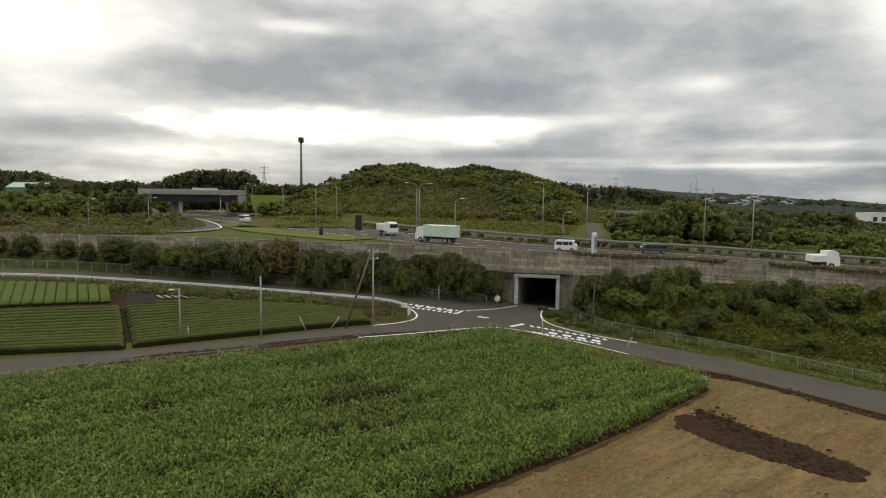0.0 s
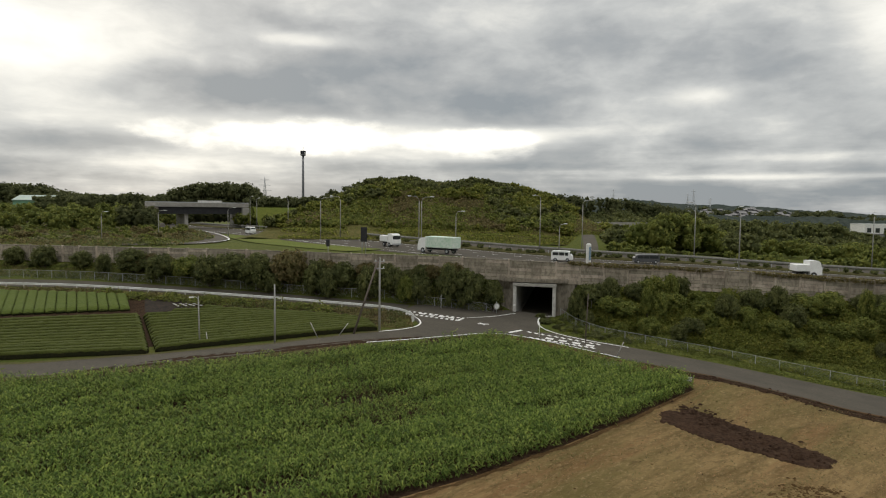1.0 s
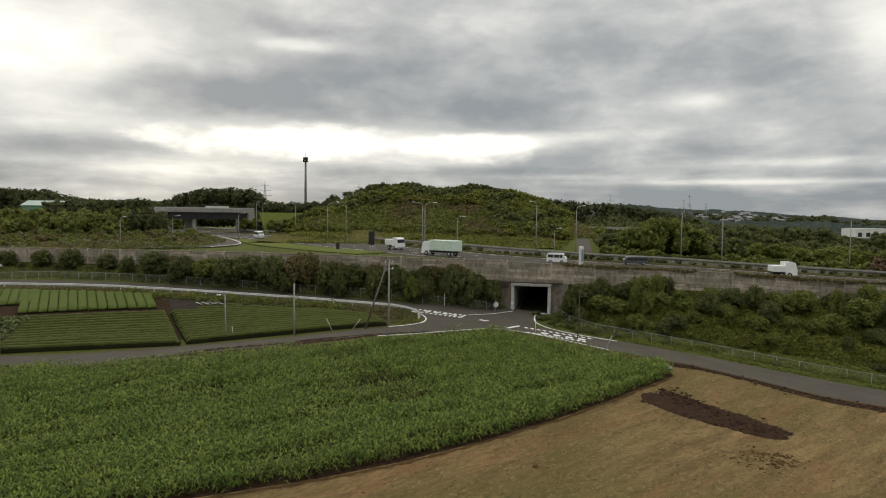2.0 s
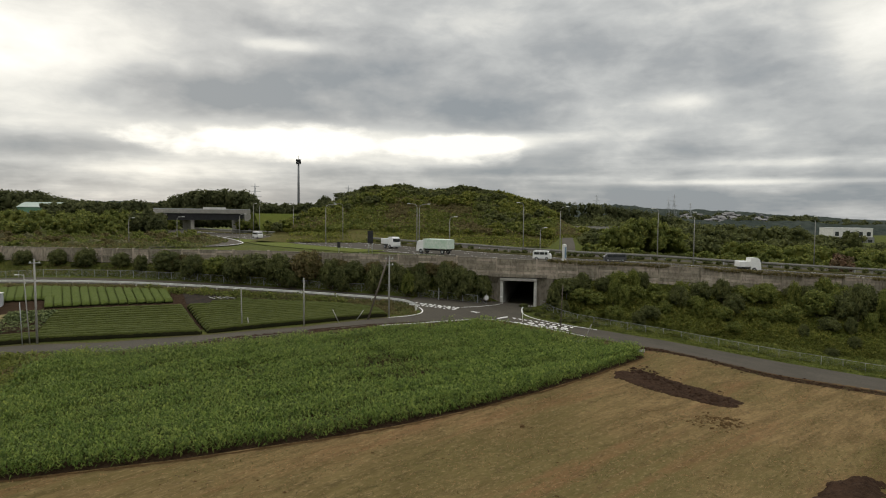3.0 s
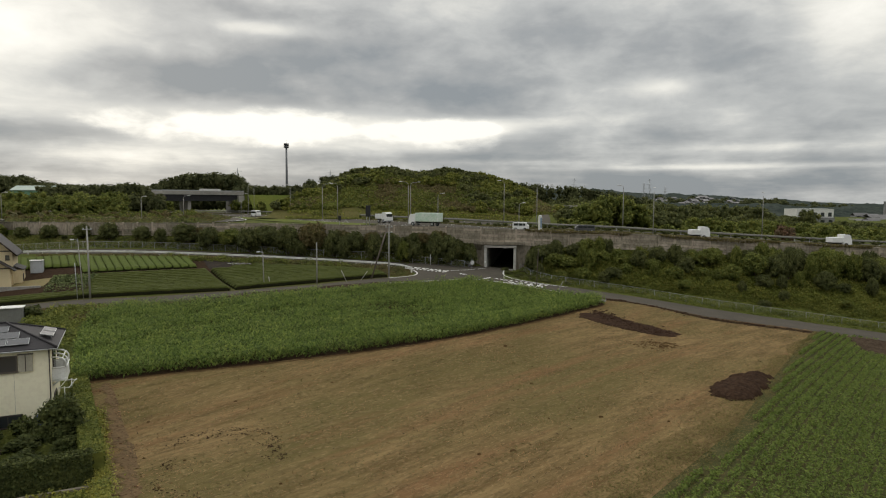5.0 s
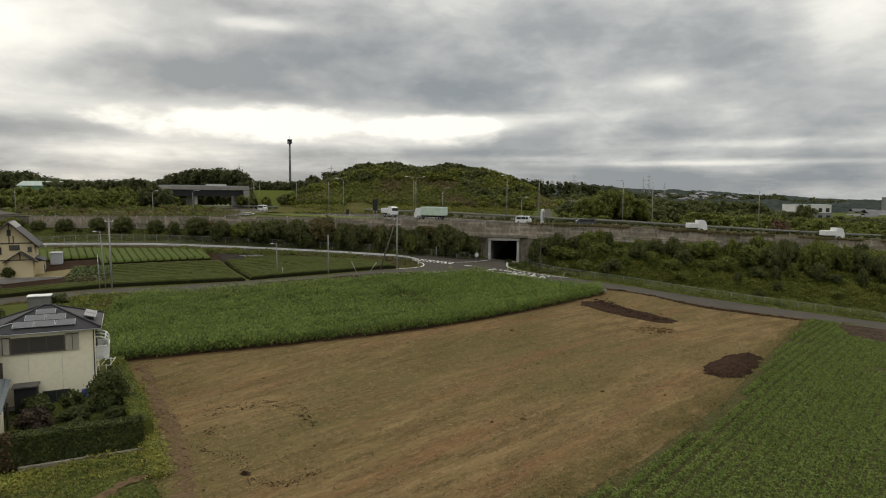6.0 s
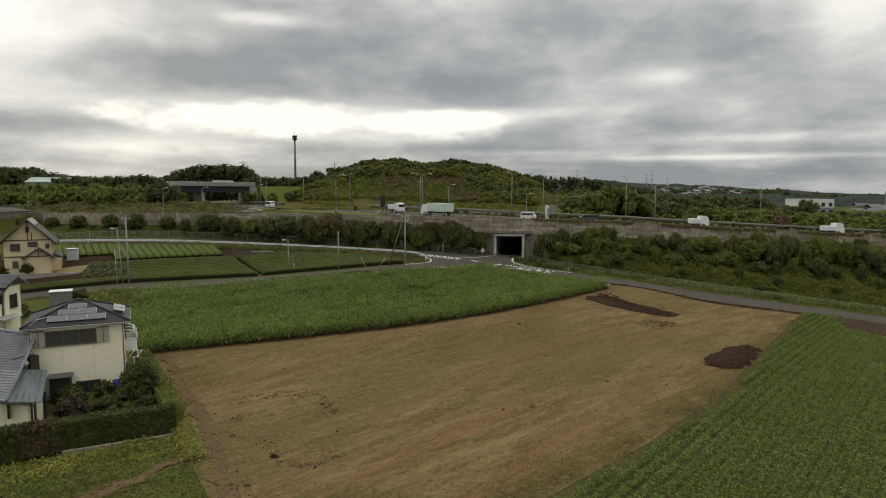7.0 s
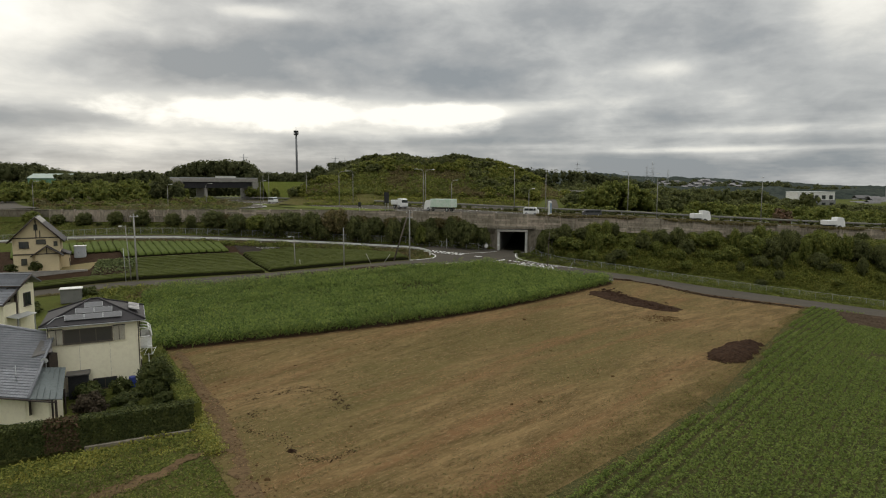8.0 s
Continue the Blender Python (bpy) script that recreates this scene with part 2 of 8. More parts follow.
M_EVERGREEN = surface("evergreen_leaf", (0.054, 0.068, 0.021), (0.078, 0.09, 0.027), 0.5, 0.7, 2.0, (0.036, 0.046, 0.016), 0.0, island=0.4, trans=0.25, spec=0.1)
M_CORN = surface("corn_leaf", (0.108, 0.166, 0.03), (0.15, 0.204, 0.044), 0.35, 0.6, 1.6, (0.064, 0.102, 0.02), 0.0, island=0.6, trans=0.32, spec=0.06)
M_BEAN = surface("bean_leaf", (0.15, 0.195, 0.045), (0.125, 0.168, 0.038), 0.3, 0.65, 3.0, (0.1, 0.136, 0.032), 0.0, island=0.34, trans=0.36, spec=0.08)
M_TEA = surface("tea_leaf", (0.056, 0.066, 0.016), (0.067, 0.076, 0.018), 0.4, 0.8, 6.0, (0.032, 0.039, 0.011), 1.0, 0.14, spec=0.05)
M_TEA_SHADED_STEM = surface("shaded_tea_twigs", (0.022, 0.024, 0.011), (0.03, 0.028, 0.014), 0.8, 0.9, 7.0, (0.012, 0.012, 0.007), 0.8, 0.1, spec=0.03)
M_TEA_NEW = surface("fresh_tea_leaf", (0.072, 0.095, 0.02), (0.084, 0.106, 0.023), 0.4, 0.8, 6.0, (0.048, 0.064, 0.015), 1.0, 0.12, spec=0.05)
M_BEANSOIL = surface("weedy_soil", (0.062, 0.066, 0.024), (0.082, 0.068, 0.03), 0.4, 0.95, 5.0, (0.04, 0.046, 0.016), 0.9, 0.08, spec=0.05)
M_BARK = surface("bark", (0.10, 0.08, 0.06), (0.07, 0.055, 0.04), 2.0, 0.95, 12.0, None, 0.6, 0.03)
M_STEEL = surface("galvanised_steel", (0.42, 0.43, 0.43), (0.35, 0.36, 0.36), 1.0, 0.5, 9.0, (0.3, 0.3, 0.3), 0.05, 0.004, metal=0.4)
M_POLE = surface("pole_concrete", (0.34, 0.325, 0.30), (0.27, 0.26, 0.24), 0.6, 0.9, 8.0, (0.2, 0.19, 0.175), 0.2, 0.01)
M_RUST = surface("brown_pole", (0.10, 0.08, 0.065), (0.13, 0.10, 0.08), 1.0, 0.8, 9.0, None, 0.1, 0.01)
M_CREAM = surface("cream_render", (0.84, 0.785, 0.59), (0.8, 0.745, 0.555), 0.3, 0.9, 3.0, (0.76, 0.7, 0.52), 0.1, 0.01, spec=0.1)
M_ROOF = surface("dark_slate_roof", (0.034, 0.03, 0.032), (0.026, 0.024, 0.025), 0.8, 0.75, 8.0, (0.02, 0.018, 0.019), 0.4, 0.02)
M_YCREAM = surface("ochre_render", (0.66, 0.55, 0.35), (0.59, 0.49, 0.31), 0.5, 0.9, 12.0, (0.52, 0.43, 0.27), 0.1, 0.01)
M_TILE = surface("grey_roof_tile", (0.21, 0.215, 0.23), (0.16, 0.165, 0.178), 0.9, 0.55, 9.0, (0.115, 0.12, 0.13), 0.3, 0.02, random_ob=0.12)
M_TRIM = surface("dark_brown_trim", (0.045, 0.034, 0.028), (0.06, 0.045, 0.036), 1.0, 0.6, 10.0, None, 0.1, 0.005)
M_BLACK = surface("black_paint", (0.03, 0.03, 0.032), (0.04, 0.04, 0.042), 1.0, 0.6, 10.0, None, 0.05, 0.004, spec=0.12)
M_GREENRAIL = surface("weathered_rail_panel", (0.2, 0.19, 0.165), (0.15, 0.145, 0.125), 0.5, 0.8, 4.0, (0.1, 0.1, 0.085), 0.1, 0.01)


def glass(name, tint, rough=0.08):
    m = bpy.data.materials.new(name)
    m.use_nodes = True
    b = m.node_tree.nodes["Principled BSDF"]
    b.inputs["Base Color"].default_value, b.inputs["Roughness"].default_value = (*tint, 1), rough
    b.inputs["Specular IOR Level"].default_value = 0.8
    return m


M_GLASS = glass("window_glass", (0.03, 0.034, 0.036))
M_CURTAINED = glass("curtained_glass", (0.065, 0.06, 0.055), 0.1)

# ---------------------------------------------------------------- mesh helpers


def finish(name, me, material, parent=None, label="", smooth=False):
    me.materials.append(material)
    if smooth:
        me.polygons.foreach_set("use_smooth", [True] * len(me.polygons))
    ob = new(name, me)
    if parent is not None:
        ob.parent = parent
    if label:
        ob["label"] = label
    return ob


def part(name, bm, material, parent=None, label="", smooth=False):
    me = bpy.data.meshes.new(name)
    bm.normal_update()
    bm.to_mesh(me)
    bm.free()
    return finish(name, me, material, parent, label, smooth)


def raw(name, verts, faces, material, parent=None, label="", smooth=False):
    """One mesh from numpy arrays of corners and faces."""
    me = bpy.data.meshes.new(name)
    verts, faces = np.asarray(verts, dtype=np.float32), np.asarray(faces, dtype=np.int32)
    me.vertices.add(len(verts))
    me.vertices.foreach_set("co", verts.ravel())
    k = faces.shape[1]
    me.loops.add(faces.size)
    me.loops.foreach_set("vertex_index", faces.ravel())
    me.polygons.add(len(faces))
    me.polygons.foreach_set("loop_start", np.arange(len(faces), dtype=np.int32) * k)
    me.update(calc_edges=True)
    return finish(name, me, material, parent, label, smooth)


def thing(name, x, y, z, label, category, group="", kind="", rz=0):
    ob = new(name)
    ob.empty_display_size = 0.3
    ob.matrix_basis = pose(x, y, z, 0, 0, rz)
    return tagged(ob, label, category, group, kind)


def box(bm, cx, cy, cz, sx, sy, sz, rz=0.0, bevel=0.0):
    """A box by its centre and size; returns its corners."""
    made = bmesh.ops.create_cube(bm, size=1, matrix=pose(cx, cy, cz, 0, 0, rz) @ Matrix.Diagonal((sx, sy, sz, 1)))["verts"]
    if bevel:
        edges = list({e for v in made for e in v.link_edges})
        bmesh.ops.bevel(bm, geom=edges, offset=bevel, segments=1, affect="EDGES")
    return made


def boxed(name, c, s, material, parent=None, label="", rz=0.0, bevel=0.0):
    bm = bmesh.new()
    box(bm, *c, *s, rz, bevel)
    return part(name, bm, material, parent, label)


def tube(bm, points, radii, sides=8):
    """A round bar through points, capped."""
    rings = []
    n = len(points)
    pts = [Vector(p) for p in points]
    for i, p in enumerate(pts):
        d = (pts[min(i + 1, n - 1)] - pts[max(i - 1, 0)]).normalized()
        a = d.cross(Vector((0, 0, 1)) if abs(d.z) < 0.9 else Vector((1, 0, 0))).normalized()
        b = d.cross(a)
        r = radii if isinstance(radii, (int, float)) else radii[i]
        rings.append([bm.verts.new(p + (a * math.cos(k * math.tau / sides) + b * math.sin(k * math.tau / sides)) * r) for k in range(sides)])
    for r0, r1 in zip(rings, rings[1:]):
        for k in range(sides):
            bm.faces.new((r0[k], r0[(k + 1) % sides], r1[(k + 1) % sides], r1[k]))
    bm.faces.new(rings[0][::-1])
    bm.faces.new(rings[-1])


def tubed(name, points, radii, material, parent=None, label="", sides=8):
    bm = bmesh.new()
    tube(bm, points, radii, sides)
    bmesh.ops.recalc_face_normals(bm, faces=bm.faces)
    return part(name, bm, material, parent, label, smooth=True)


# ---------------------------------------------------------------- lie of the land
def clamp(v, lo, hi):
    return max(lo, min(hi, v))


def eased(d):
    d = clamp(d, 0, 1)
    return d * d * (3 - 2 * d)


def ground_z(x, y):
    """The height of the fields."""
    u, w = clamp(x, -95, 105) / 50, max(15.6, min(y, 108)) / 50
    d = clamp(1 - abs(y - line_y(FIELD_EDGE, x)) * 0.84 / 12, 0, 1) * clamp((x + 46) / 12, 0, 1) * clamp((46 - x) / 12, 0, 1)
    up = eased((y - line_y(FIELD_EDGE, x)) / 14.3) * eased(1 - (y - line_y(LANE_MID, x)) / 15) * clamp((x + 62) / 14, 0, 1) * clamp((8 - x) / 12, 0, 1)
    return eased(d) + 0.6 * up + GC[0] + GC[1] * u + GC[2] * w + GC[3] * u * u + GC[4] * u * w + GC[5] * w * w


# the corn stands on a slight rise that follows its edge
LANE_MID = ((-140, 57), (-90, 59), (-63, 62.5), (-47, 62), (-38, 61.5), (-26, 62), (-13.7, 64.8), (-1.4, 70.5), (3, 74.2))
FIELD_EDGE = ((-33, 24.6), (-30, 25.0), (-18, 26.8), (-6.7, 29.8), (-1, 32.1), (5.2, 35.4), (9, 37.9), (12.5, 40.2), (19.3, 45.4), (29.4, 53.8))
GC = (-0.14, 0.811, -1.258, -1.628, -1.172, 2.017)


def line_y(table, x):
    return float(np.interp(x, [p[0] for p in table], [p[1] for p in table]))


def wall_y(x):
    """The line of the expressway's retaining wall."""
    if x > 220:
        return wall_y(220) + (x - 220) * 0.16
    if x < -220:
        return wall_y(-220) + (-220 - x) * 0.6
    return 88 - 0.23 * (x - 21) + 0.001 * (x - 21) ** 2


TOP = ((-220, 10.4), (-82, 10.9), (-60, 11.1), (-25, 11.4), (8, 11.15), (21, 10.75), (40, 10.2), (52, 9.75), (66, 8.95), (97, 7.4), (150, 5.0), (220, 4.0))
RAIL = ((-220, 118), (-120, 110), (-75, 105), (-50, 99.5), (-25, 92.5), (2, 85.5), (30, 77))
FOOT = ((-220, 126), (-120, 116), (-75, 111), (-50, 105.2), (-25, 98), (0, 91.2), (12, 89.2), (17.2, 89.2), (26, 86.2), (30, 79.4), (40, 74.5), (59, 66.5), (74, 61), (90, 58), (140, 52), (220, 52))


def wall_top(x):
    return line_y(TOP, x)


def deck_z(x):
    return wall_top(x) - 0.45


def foot_y(x):
    return min(line_y(FOOT, x), wall_y(x) - 0.3)


def bank_z(x, y):
    """The height of the bank between the fields and the wall."""
    f, w = foot_y(x), wall_y(x)
    s = clamp((y - f) / max(w - f, 0.1), 0, 1)
    top = wall_top(x) - (3.4 if x > 10 else 2.9)
    flat = 1 if 17 < x < 26 else clamp(max(17 - x, x - 26) / 2 * -1 + 1, 0, 1)
    g = ground_z(x, y)
    return g + (1 - flat) * max(0, top - g) * s ** 0.8


def land_z(x, y):
    if y <= foot_y(x):
        return ground_z(x, y)
    if y <= wall_y(x):
        return bank_z(x, y)
    return deck_z(x) - 0.05


def tone(x0, x1, n):
    return [x0 + (x1 - x0) * i / n for i in range(n + 1)]


def make_ground():
    xs = [-3000, -1500, -800, -500, -350, -250, -200, -160] + tone(-140, 140, 168) + [160, 200, 250, 350, 500, 800, 1500, 3000]
    verts, cols = [], []
    for x in xs:
        f, w = foot_y(x), wall_y(x)
        ys = [-1200, -500, -250, -160, -120] + tone(-100, -24, 12) + [-24 + (f + 24) * i / 70 for i in range(1, 71)]
        ys += [f + (w - f) * i / 8 for i in range(1, 9)]
        ys += [w + 0.25, w + 4, w + 30, w + 60, w + 120, w + 300, w + 700, w + 1500, w + 4000]
        for j, y in enumerate(ys):
            z = land_z(x, y)
            if y > w + 100:
                z -= 6 * clamp((y - w - 100) / 600, 0, 1)
            verts.append((x, y, z))
        cols.append(len(ys))
    n = cols[0]
    faces = []
    step = n - 10       # the row of quads that rises behind the wall
    for i in range(len(xs) - 1):
        for j in range(n - 1):
            if j == step and 16.4 < (xs[i] + xs[i + 1]) / 2 < 26.2:
                continue
            a = i * n + j
            faces.append((a, a + n, a + n + 1, a + 1))
    ob = raw("ground", verts, faces, M_GRASS, smooth=True)
    return tagged(ob, "uneven grassy ground sheet with rough weeds and grass", "ground", kind="structure")


make_ground()


def patch(name, a, b, nu, nv, off, material, label, category, kind="structure", zf=land_z):
    """A sheet laid on the land between two lines a and b."""
    def along(p, n):
        p = [Vector(q).to_2d() for q in p]
        ds = [0]
        for q, r in zip(p, p[1:]):
            ds.append(ds[-1] + (r - q).length)
        return [(float(np.interp(ds[-1] * i / n, ds, [q.x for q in p])), float(np.interp(ds[-1] * i / n, ds, [q.y for q in p]))) for i in range(n + 1)]
    A, B = along(a, nu), along(b, nu)
    verts = []
    for (ax, ay), (bx, by) in zip(A, B):
        for j in range(nv + 1):
            x, y = ax + (bx - ax) * j / nv, ay + (by - ay) * j / nv
            verts.append((x, y, zf(x, y) + off))
    faces = [(i * (nv + 1) + j, (i + 1) * (nv + 1) + j, (i + 1) * (nv + 1) + j + 1, i * (nv + 1) + j + 1) for i in range(nu) for j in range(nv)]
    ob = raw(name, verts, faces, material, smooth=True)
    return tagged(ob, label, category, kind=kind)


LANE_N = [(-140, 64), (-90, 66), (-63, 66), (-47, 65.0), (-38, 64.3), (-26, 66.2), (-13.7, 69.3), (-1.4, 74.5), (3, 76.8)]
LANE_S = [(-140, 60), (-90, 62), (-59, 62.0), (-45, 60.8), (-36, 60.0), (-24, 62.2), (-14, 65.0), (-5, 68.4), (4.5, 72.6)]
patch("road_lane", LANE_N, LANE_S, 90, 4, 0.05, M_ASPHALT, "narrow grey asphalt farm lane between the fields", "road")
patch("road_junction", [(3, 76.8), (3.9, 79.4), (2.8, 83), (1.5, 86), (4, 90), (17.9, 88.6)], [(4.5, 72.6), (8.2, 74.4), (13.2, 76.0), (19, 75.8), (21.0, 82), (24.3, 87)], 30, 16, 0.055, M_ASPHALT, "grey asphalt road junction in front of the underpass", "road")
patch("road_right", [(19, 77.4), (21.7, 77.5), (29.8, 72.6), (39.5, 67), (51, 58.8), (62, 53), (73, 48), (90, 41), (140, 22)], [(13.2, 76.6), (19, 74.1), (23.5, 70.5), (28.9, 65.6), (33.2, 61), (39, 56.3), (47, 51), (56, 46.3), (64, 42.5), (80, 36), (130, 17)], 90, 4, 0.06, M_ASPHALT, "narrow asphalt road along the foot of the embankment", "road")
patch("road_back", [(x, line_y(RAIL, x) + 0.3) for x in tone(-160, 2, 54)], [(x, line_y(RAIL, x) + 4.3) for x in tone(-160, 3, 54)], 90, 4, 0.05, M_ASPHALT, "pale asphalt road climbing behind the tea field", "road")

MOWN_EDGE = list(FIELD_EDGE)
patch("mown_field", MOWN_EDGE + [(31.2, 58.4)], [(-17.0, -11), (-3.2, -10.8), (8.1, -2.9), (20.1, 7.3), (36.0, 23.8), (58, 46.5)], 110, 60, 0.06, M_MOWN, "mown dry straw-brown field with tyre tracks", "field")
patch("road_lip", [(28.9, 65.7), (33.2, 61.05), (39, 56.35), (47, 51.05), (56, 46.35), (64, 42.55)], [(28.6, 65.4), (32.9, 60.75), (38.7, 56.05), (46.75, 50.7), (55.8, 46.0), (63.8, 42.2)], 40, 1, 0.14, M_REDSOIL, "crumbling pale earth lip along the road", "soil")
patch("mown_strip", [(28.6, 65.3), (32.85, 60.7), (38.65, 56.0), (46.7, 50.65), (55.8, 45.95), (63.8, 42.15)], [(30.8, 59.8), (31.4, 58.9), (37.5, 54.4), (45.8, 49.0), (54.9, 44.5), (63.0, 40.6)], 40, 4, 0.085, M_SOIL, "strip of bare brown soil beside the road", "soil")
patch("corn_soil", MOWN_EDGE, [(-34, 60), (-22, 65), (-5, 70), (8, 75), (19, 73), (30.5, 61)], 60, 40, 0.05, M_SOIL, "dark soil under the corn", "soil")
patch("bean_soil", [(-17.0, -11.02), (-3.2, -10.82), (8.1, -2.92), (20.1, 7.28), (36.0, 23.78), (58, 46.48)], [(-10, -60), (20, -50), (50, -40), (80, -20), (100, 0), (110, 25)], 40, 40, 0.05, M_BEANSOIL, "brown-green weedy soil under the bean rows", "soil")
patch("tea_soil", [(-110, 67), (-60, 67.2), (-38, 67.6), (-26, 70), (-13, 73), (1, 80)], [(-110, 100), (-60, 97), (-40, 95), (-25, 91), (-13, 88), (0, 84)], 40, 20, 0.04, M_SOIL, "dark soil between the tea rows", "soil")

# ---------------------------------------------------------------- expressway, wall and underpass


def strip_mesh(name, rows, material, parent=None, label="", smooth=False):
    """A sheet from rows of points of equal length."""
    n = len(rows[0])
    verts = [p for r in rows for p in r]
    faces = [(i * n + j, (i + 1) * n + j, (i + 1) * n + j + 1, i * n + j + 1) for i in range(len(rows) - 1) for j in range(n - 1)]
    return raw(name, verts, faces, material, parent, label, smooth)


def wall_dir(x):
    """The wall's angle at x, in degrees."""
    return math.degrees(math.atan2(wall_y(x + 0.5) - wall_y(x - 0.5), 1.0))


XW = tone(-220, 220, 220)


def curve_through(pts, n=6):
    """Catmull-Rom points through pts."""
    P = [Vector(p) for p in pts]
    P = [P[0] * 2 - P[1]] + P + [P[-1] * 2 - P[-2]]
    out = []
    for a, b, c, d in zip(P, P[1:], P[2:], P[3:]):
        for i in range(n):
            t = i / n
            out.append(0.5 * ((2 * b) + (c - a) * t + (2 * a - 5 * b + 4 * c - d) * t * t + (3 * b - a - 3 * c + d) * t ** 3))
    return out + [P[-2]]


# the carriageway runs along the wall and then bends away towards the overpass
PATH = curve_through([(x, wall_y(x) + 9.3) for x in (220, 180, 140, 110, 90, 75, 60, 45, 32)] + [(20, 101.5), (8, 112), (-6, 131), (-24, 160), (-45, 194), (-68, 232), (-95, 285), (-130, 360)], 10)


def road_z(x, y):
    z, w = deck_z(x), wall_y(x)
    return z - (6 * clamp((y - w - 100) / 600, 0, 1) if y > w + 100 else 0)


def on_road(i, lat):
    """A point of the expressway at step i of its path, lat metres to the far side, and the heading there."""
    i = clamp(i, 0, len(PATH) - 1.001)
    k, f = int(i), i - int(i)
    p = PATH[k].lerp(PATH[k + 1], f)
    d = (PATH[min(k + 2, len(PATH) - 1)] - PATH[max(k - 1, 0)]).normalized()
    q = p + Vector((d.y, -d.x)) * lat
    return q.x, q.y, road_z(q.x, q.y), math.degrees(math.atan2(-d.y, -d.x))


def road_strip(name, lats, material, label, category, dz=0.06, parent=None, step=1, i0=0, i1=None):
    """A strip that follows the expressway; lats: pairs of offset and height."""
    rows = []
    for i in range(i0, i1 or len(PATH) - 1, step):
        rows.append([(on_road(i, a)[0], on_road(i, a)[1], on_road(i, 0)[2] + dz + h) for a, h in lats])
    ob = strip_mesh(name, rows, material, parent)
    return ob if parent else tagged(ob, label, category, kind="structure")


road_strip("road_expressway", ((-8.8, 0), (-3, 0), (3, 0), (9, 0)), M_ROADDARK, "wide grey expressway carriageway behind the wall", "road")
road_strip("road_far_lanes", ((14.6, 0), (20, 0), (27, 0)), M_ROADDARK, "far lanes of the expressway beyond the planted median", "road", 0.07)
for lat in (-6.6, 7.6):
    road_strip("marking_edge", ((lat, 0), (lat + 0.2, 0)), M_WHITE, "worn white edge line of the expressway", "road marking", 0.085)
for lat in (-2.4, 2.6):
    for i in range(20, len(PATH) - 30, 3):
        road_strip("marking_lane", ((lat, 0), (lat + 0.16, 0)), M_WHITE, "white lane dash on the expressway", "road marking", 0.085, i0=i, i1=i + 2)

# the wall: precast planks held between concrete posts, on a plain footing
wall = new("wall_expressway")
tagged(wall, "weathered grey concrete plank retaining wall with upright posts", "wall", kind="structure")
BAY, ROWS_UP = 3.4, 6


def wall_part(name, x, z, sx, sy, sz, mesh=None, tilt=0.0):
    ob = new(name, mesh)
    ob.parent = wall
    ob.matrix_basis = pose(x, wall_y(x), z, 0, 0, wall_dir(x)) @ pose(0, 0, 0, 0, tilt, 0) @ Matrix.Diagonal((sx, sy, sz, 1))
    return ob


def unit_box(name, material, bevel=0.06):
    bm = bmesh.new()
    box(bm, 0, 0, 0, 1, 1, 1)
    me = bpy.data.meshes.new(name)
    bm.to_mesh(me)
    bm.free()
    me.materials.append(material)
    return me


M_PLANK = surface("stained_concrete_plank", (0.4, 0.345, 0.27), (0.28, 0.24, 0.188), 0.45, 0.95, 2.2, (0.16, 0.136, 0.105), 0.5, 0.04, random_ob=0.3, stretch=(1, 1, 2), spec=0.05)
PLANK, POST = unit_box("plank", M_PLANK), unit_box("wall_post", M_PLANK)
rnd = random.Random(5)
bays = [i for i in range(-31, 32)]
for i in bays:
    x = 21.2 + BAY * (i + 0.5)
    h = 3.05 if i > -4 else 2.7
    zt = wall_top(x)
    slope = -math.degrees(math.atan2(wall_top(x + 1.7) - wall_top(x - 1.7), 3.4))
    if -24 <= i <= 25:
        for r in range(ROWS_UP):
            ob = wall_part("plank", x, zt - h * (r + 0.5) / ROWS_UP, BAY * 1.0, 0.12, h / ROWS_UP - 0.05, PLANK, slope)
            ob.matrix_basis = ob.matrix_basis @ pose(0, rnd.uniform(-0.25, 0.25), 0)
    else:
        wall_part("panel", x, zt - h / 2, BAY * 1.0, 0.12, h, PLANK, slope)
    wall_part("wall_post", 21.2 + BAY * i, wall_top(21.2 + BAY * i) - h / 2 + 0.1, 0.26, 0.42, h + 0.25, POST)
bk = [[(x, wall_y(x) + 0.12, wall_top(x) - 0.08), (x, wall_y(x) + 0.12, wall_top(x) - 4.2), (x, wall_y(x) + 0.3, wall_top(x) - 4.2)] for x in XW if x <= 18.1]
strip_mesh("backing", bk, M_CONCRETE, wall)
strip_mesh("backing", [[(x, wall_y(x) + 0.12, wall_top(x) - 0.08), (x, wall_y(x) + 0.12, wall_top(x) - (3.3 if 17 < x < 26 else 4.2)), (x, wall_y(x) + 0.3, wall_top(x) - (3.3 if 17 < x < 26 else 4.2))] for x in XW if x >= 17], M_CONCRETE, wall)
strip_mesh("coping", [[(x, wall_y(x) - 0.14, wall_top(x)), (x, wall_y(x) - 0.14, wall_top(x) + 0.1), (x, wall_y(x) + 0.4, wall_top(x) + 0.1), (x, wall_y(x) + 0.4, wall_top(x) - 0.3)] for x in XW], M_CONCRETE, wall)

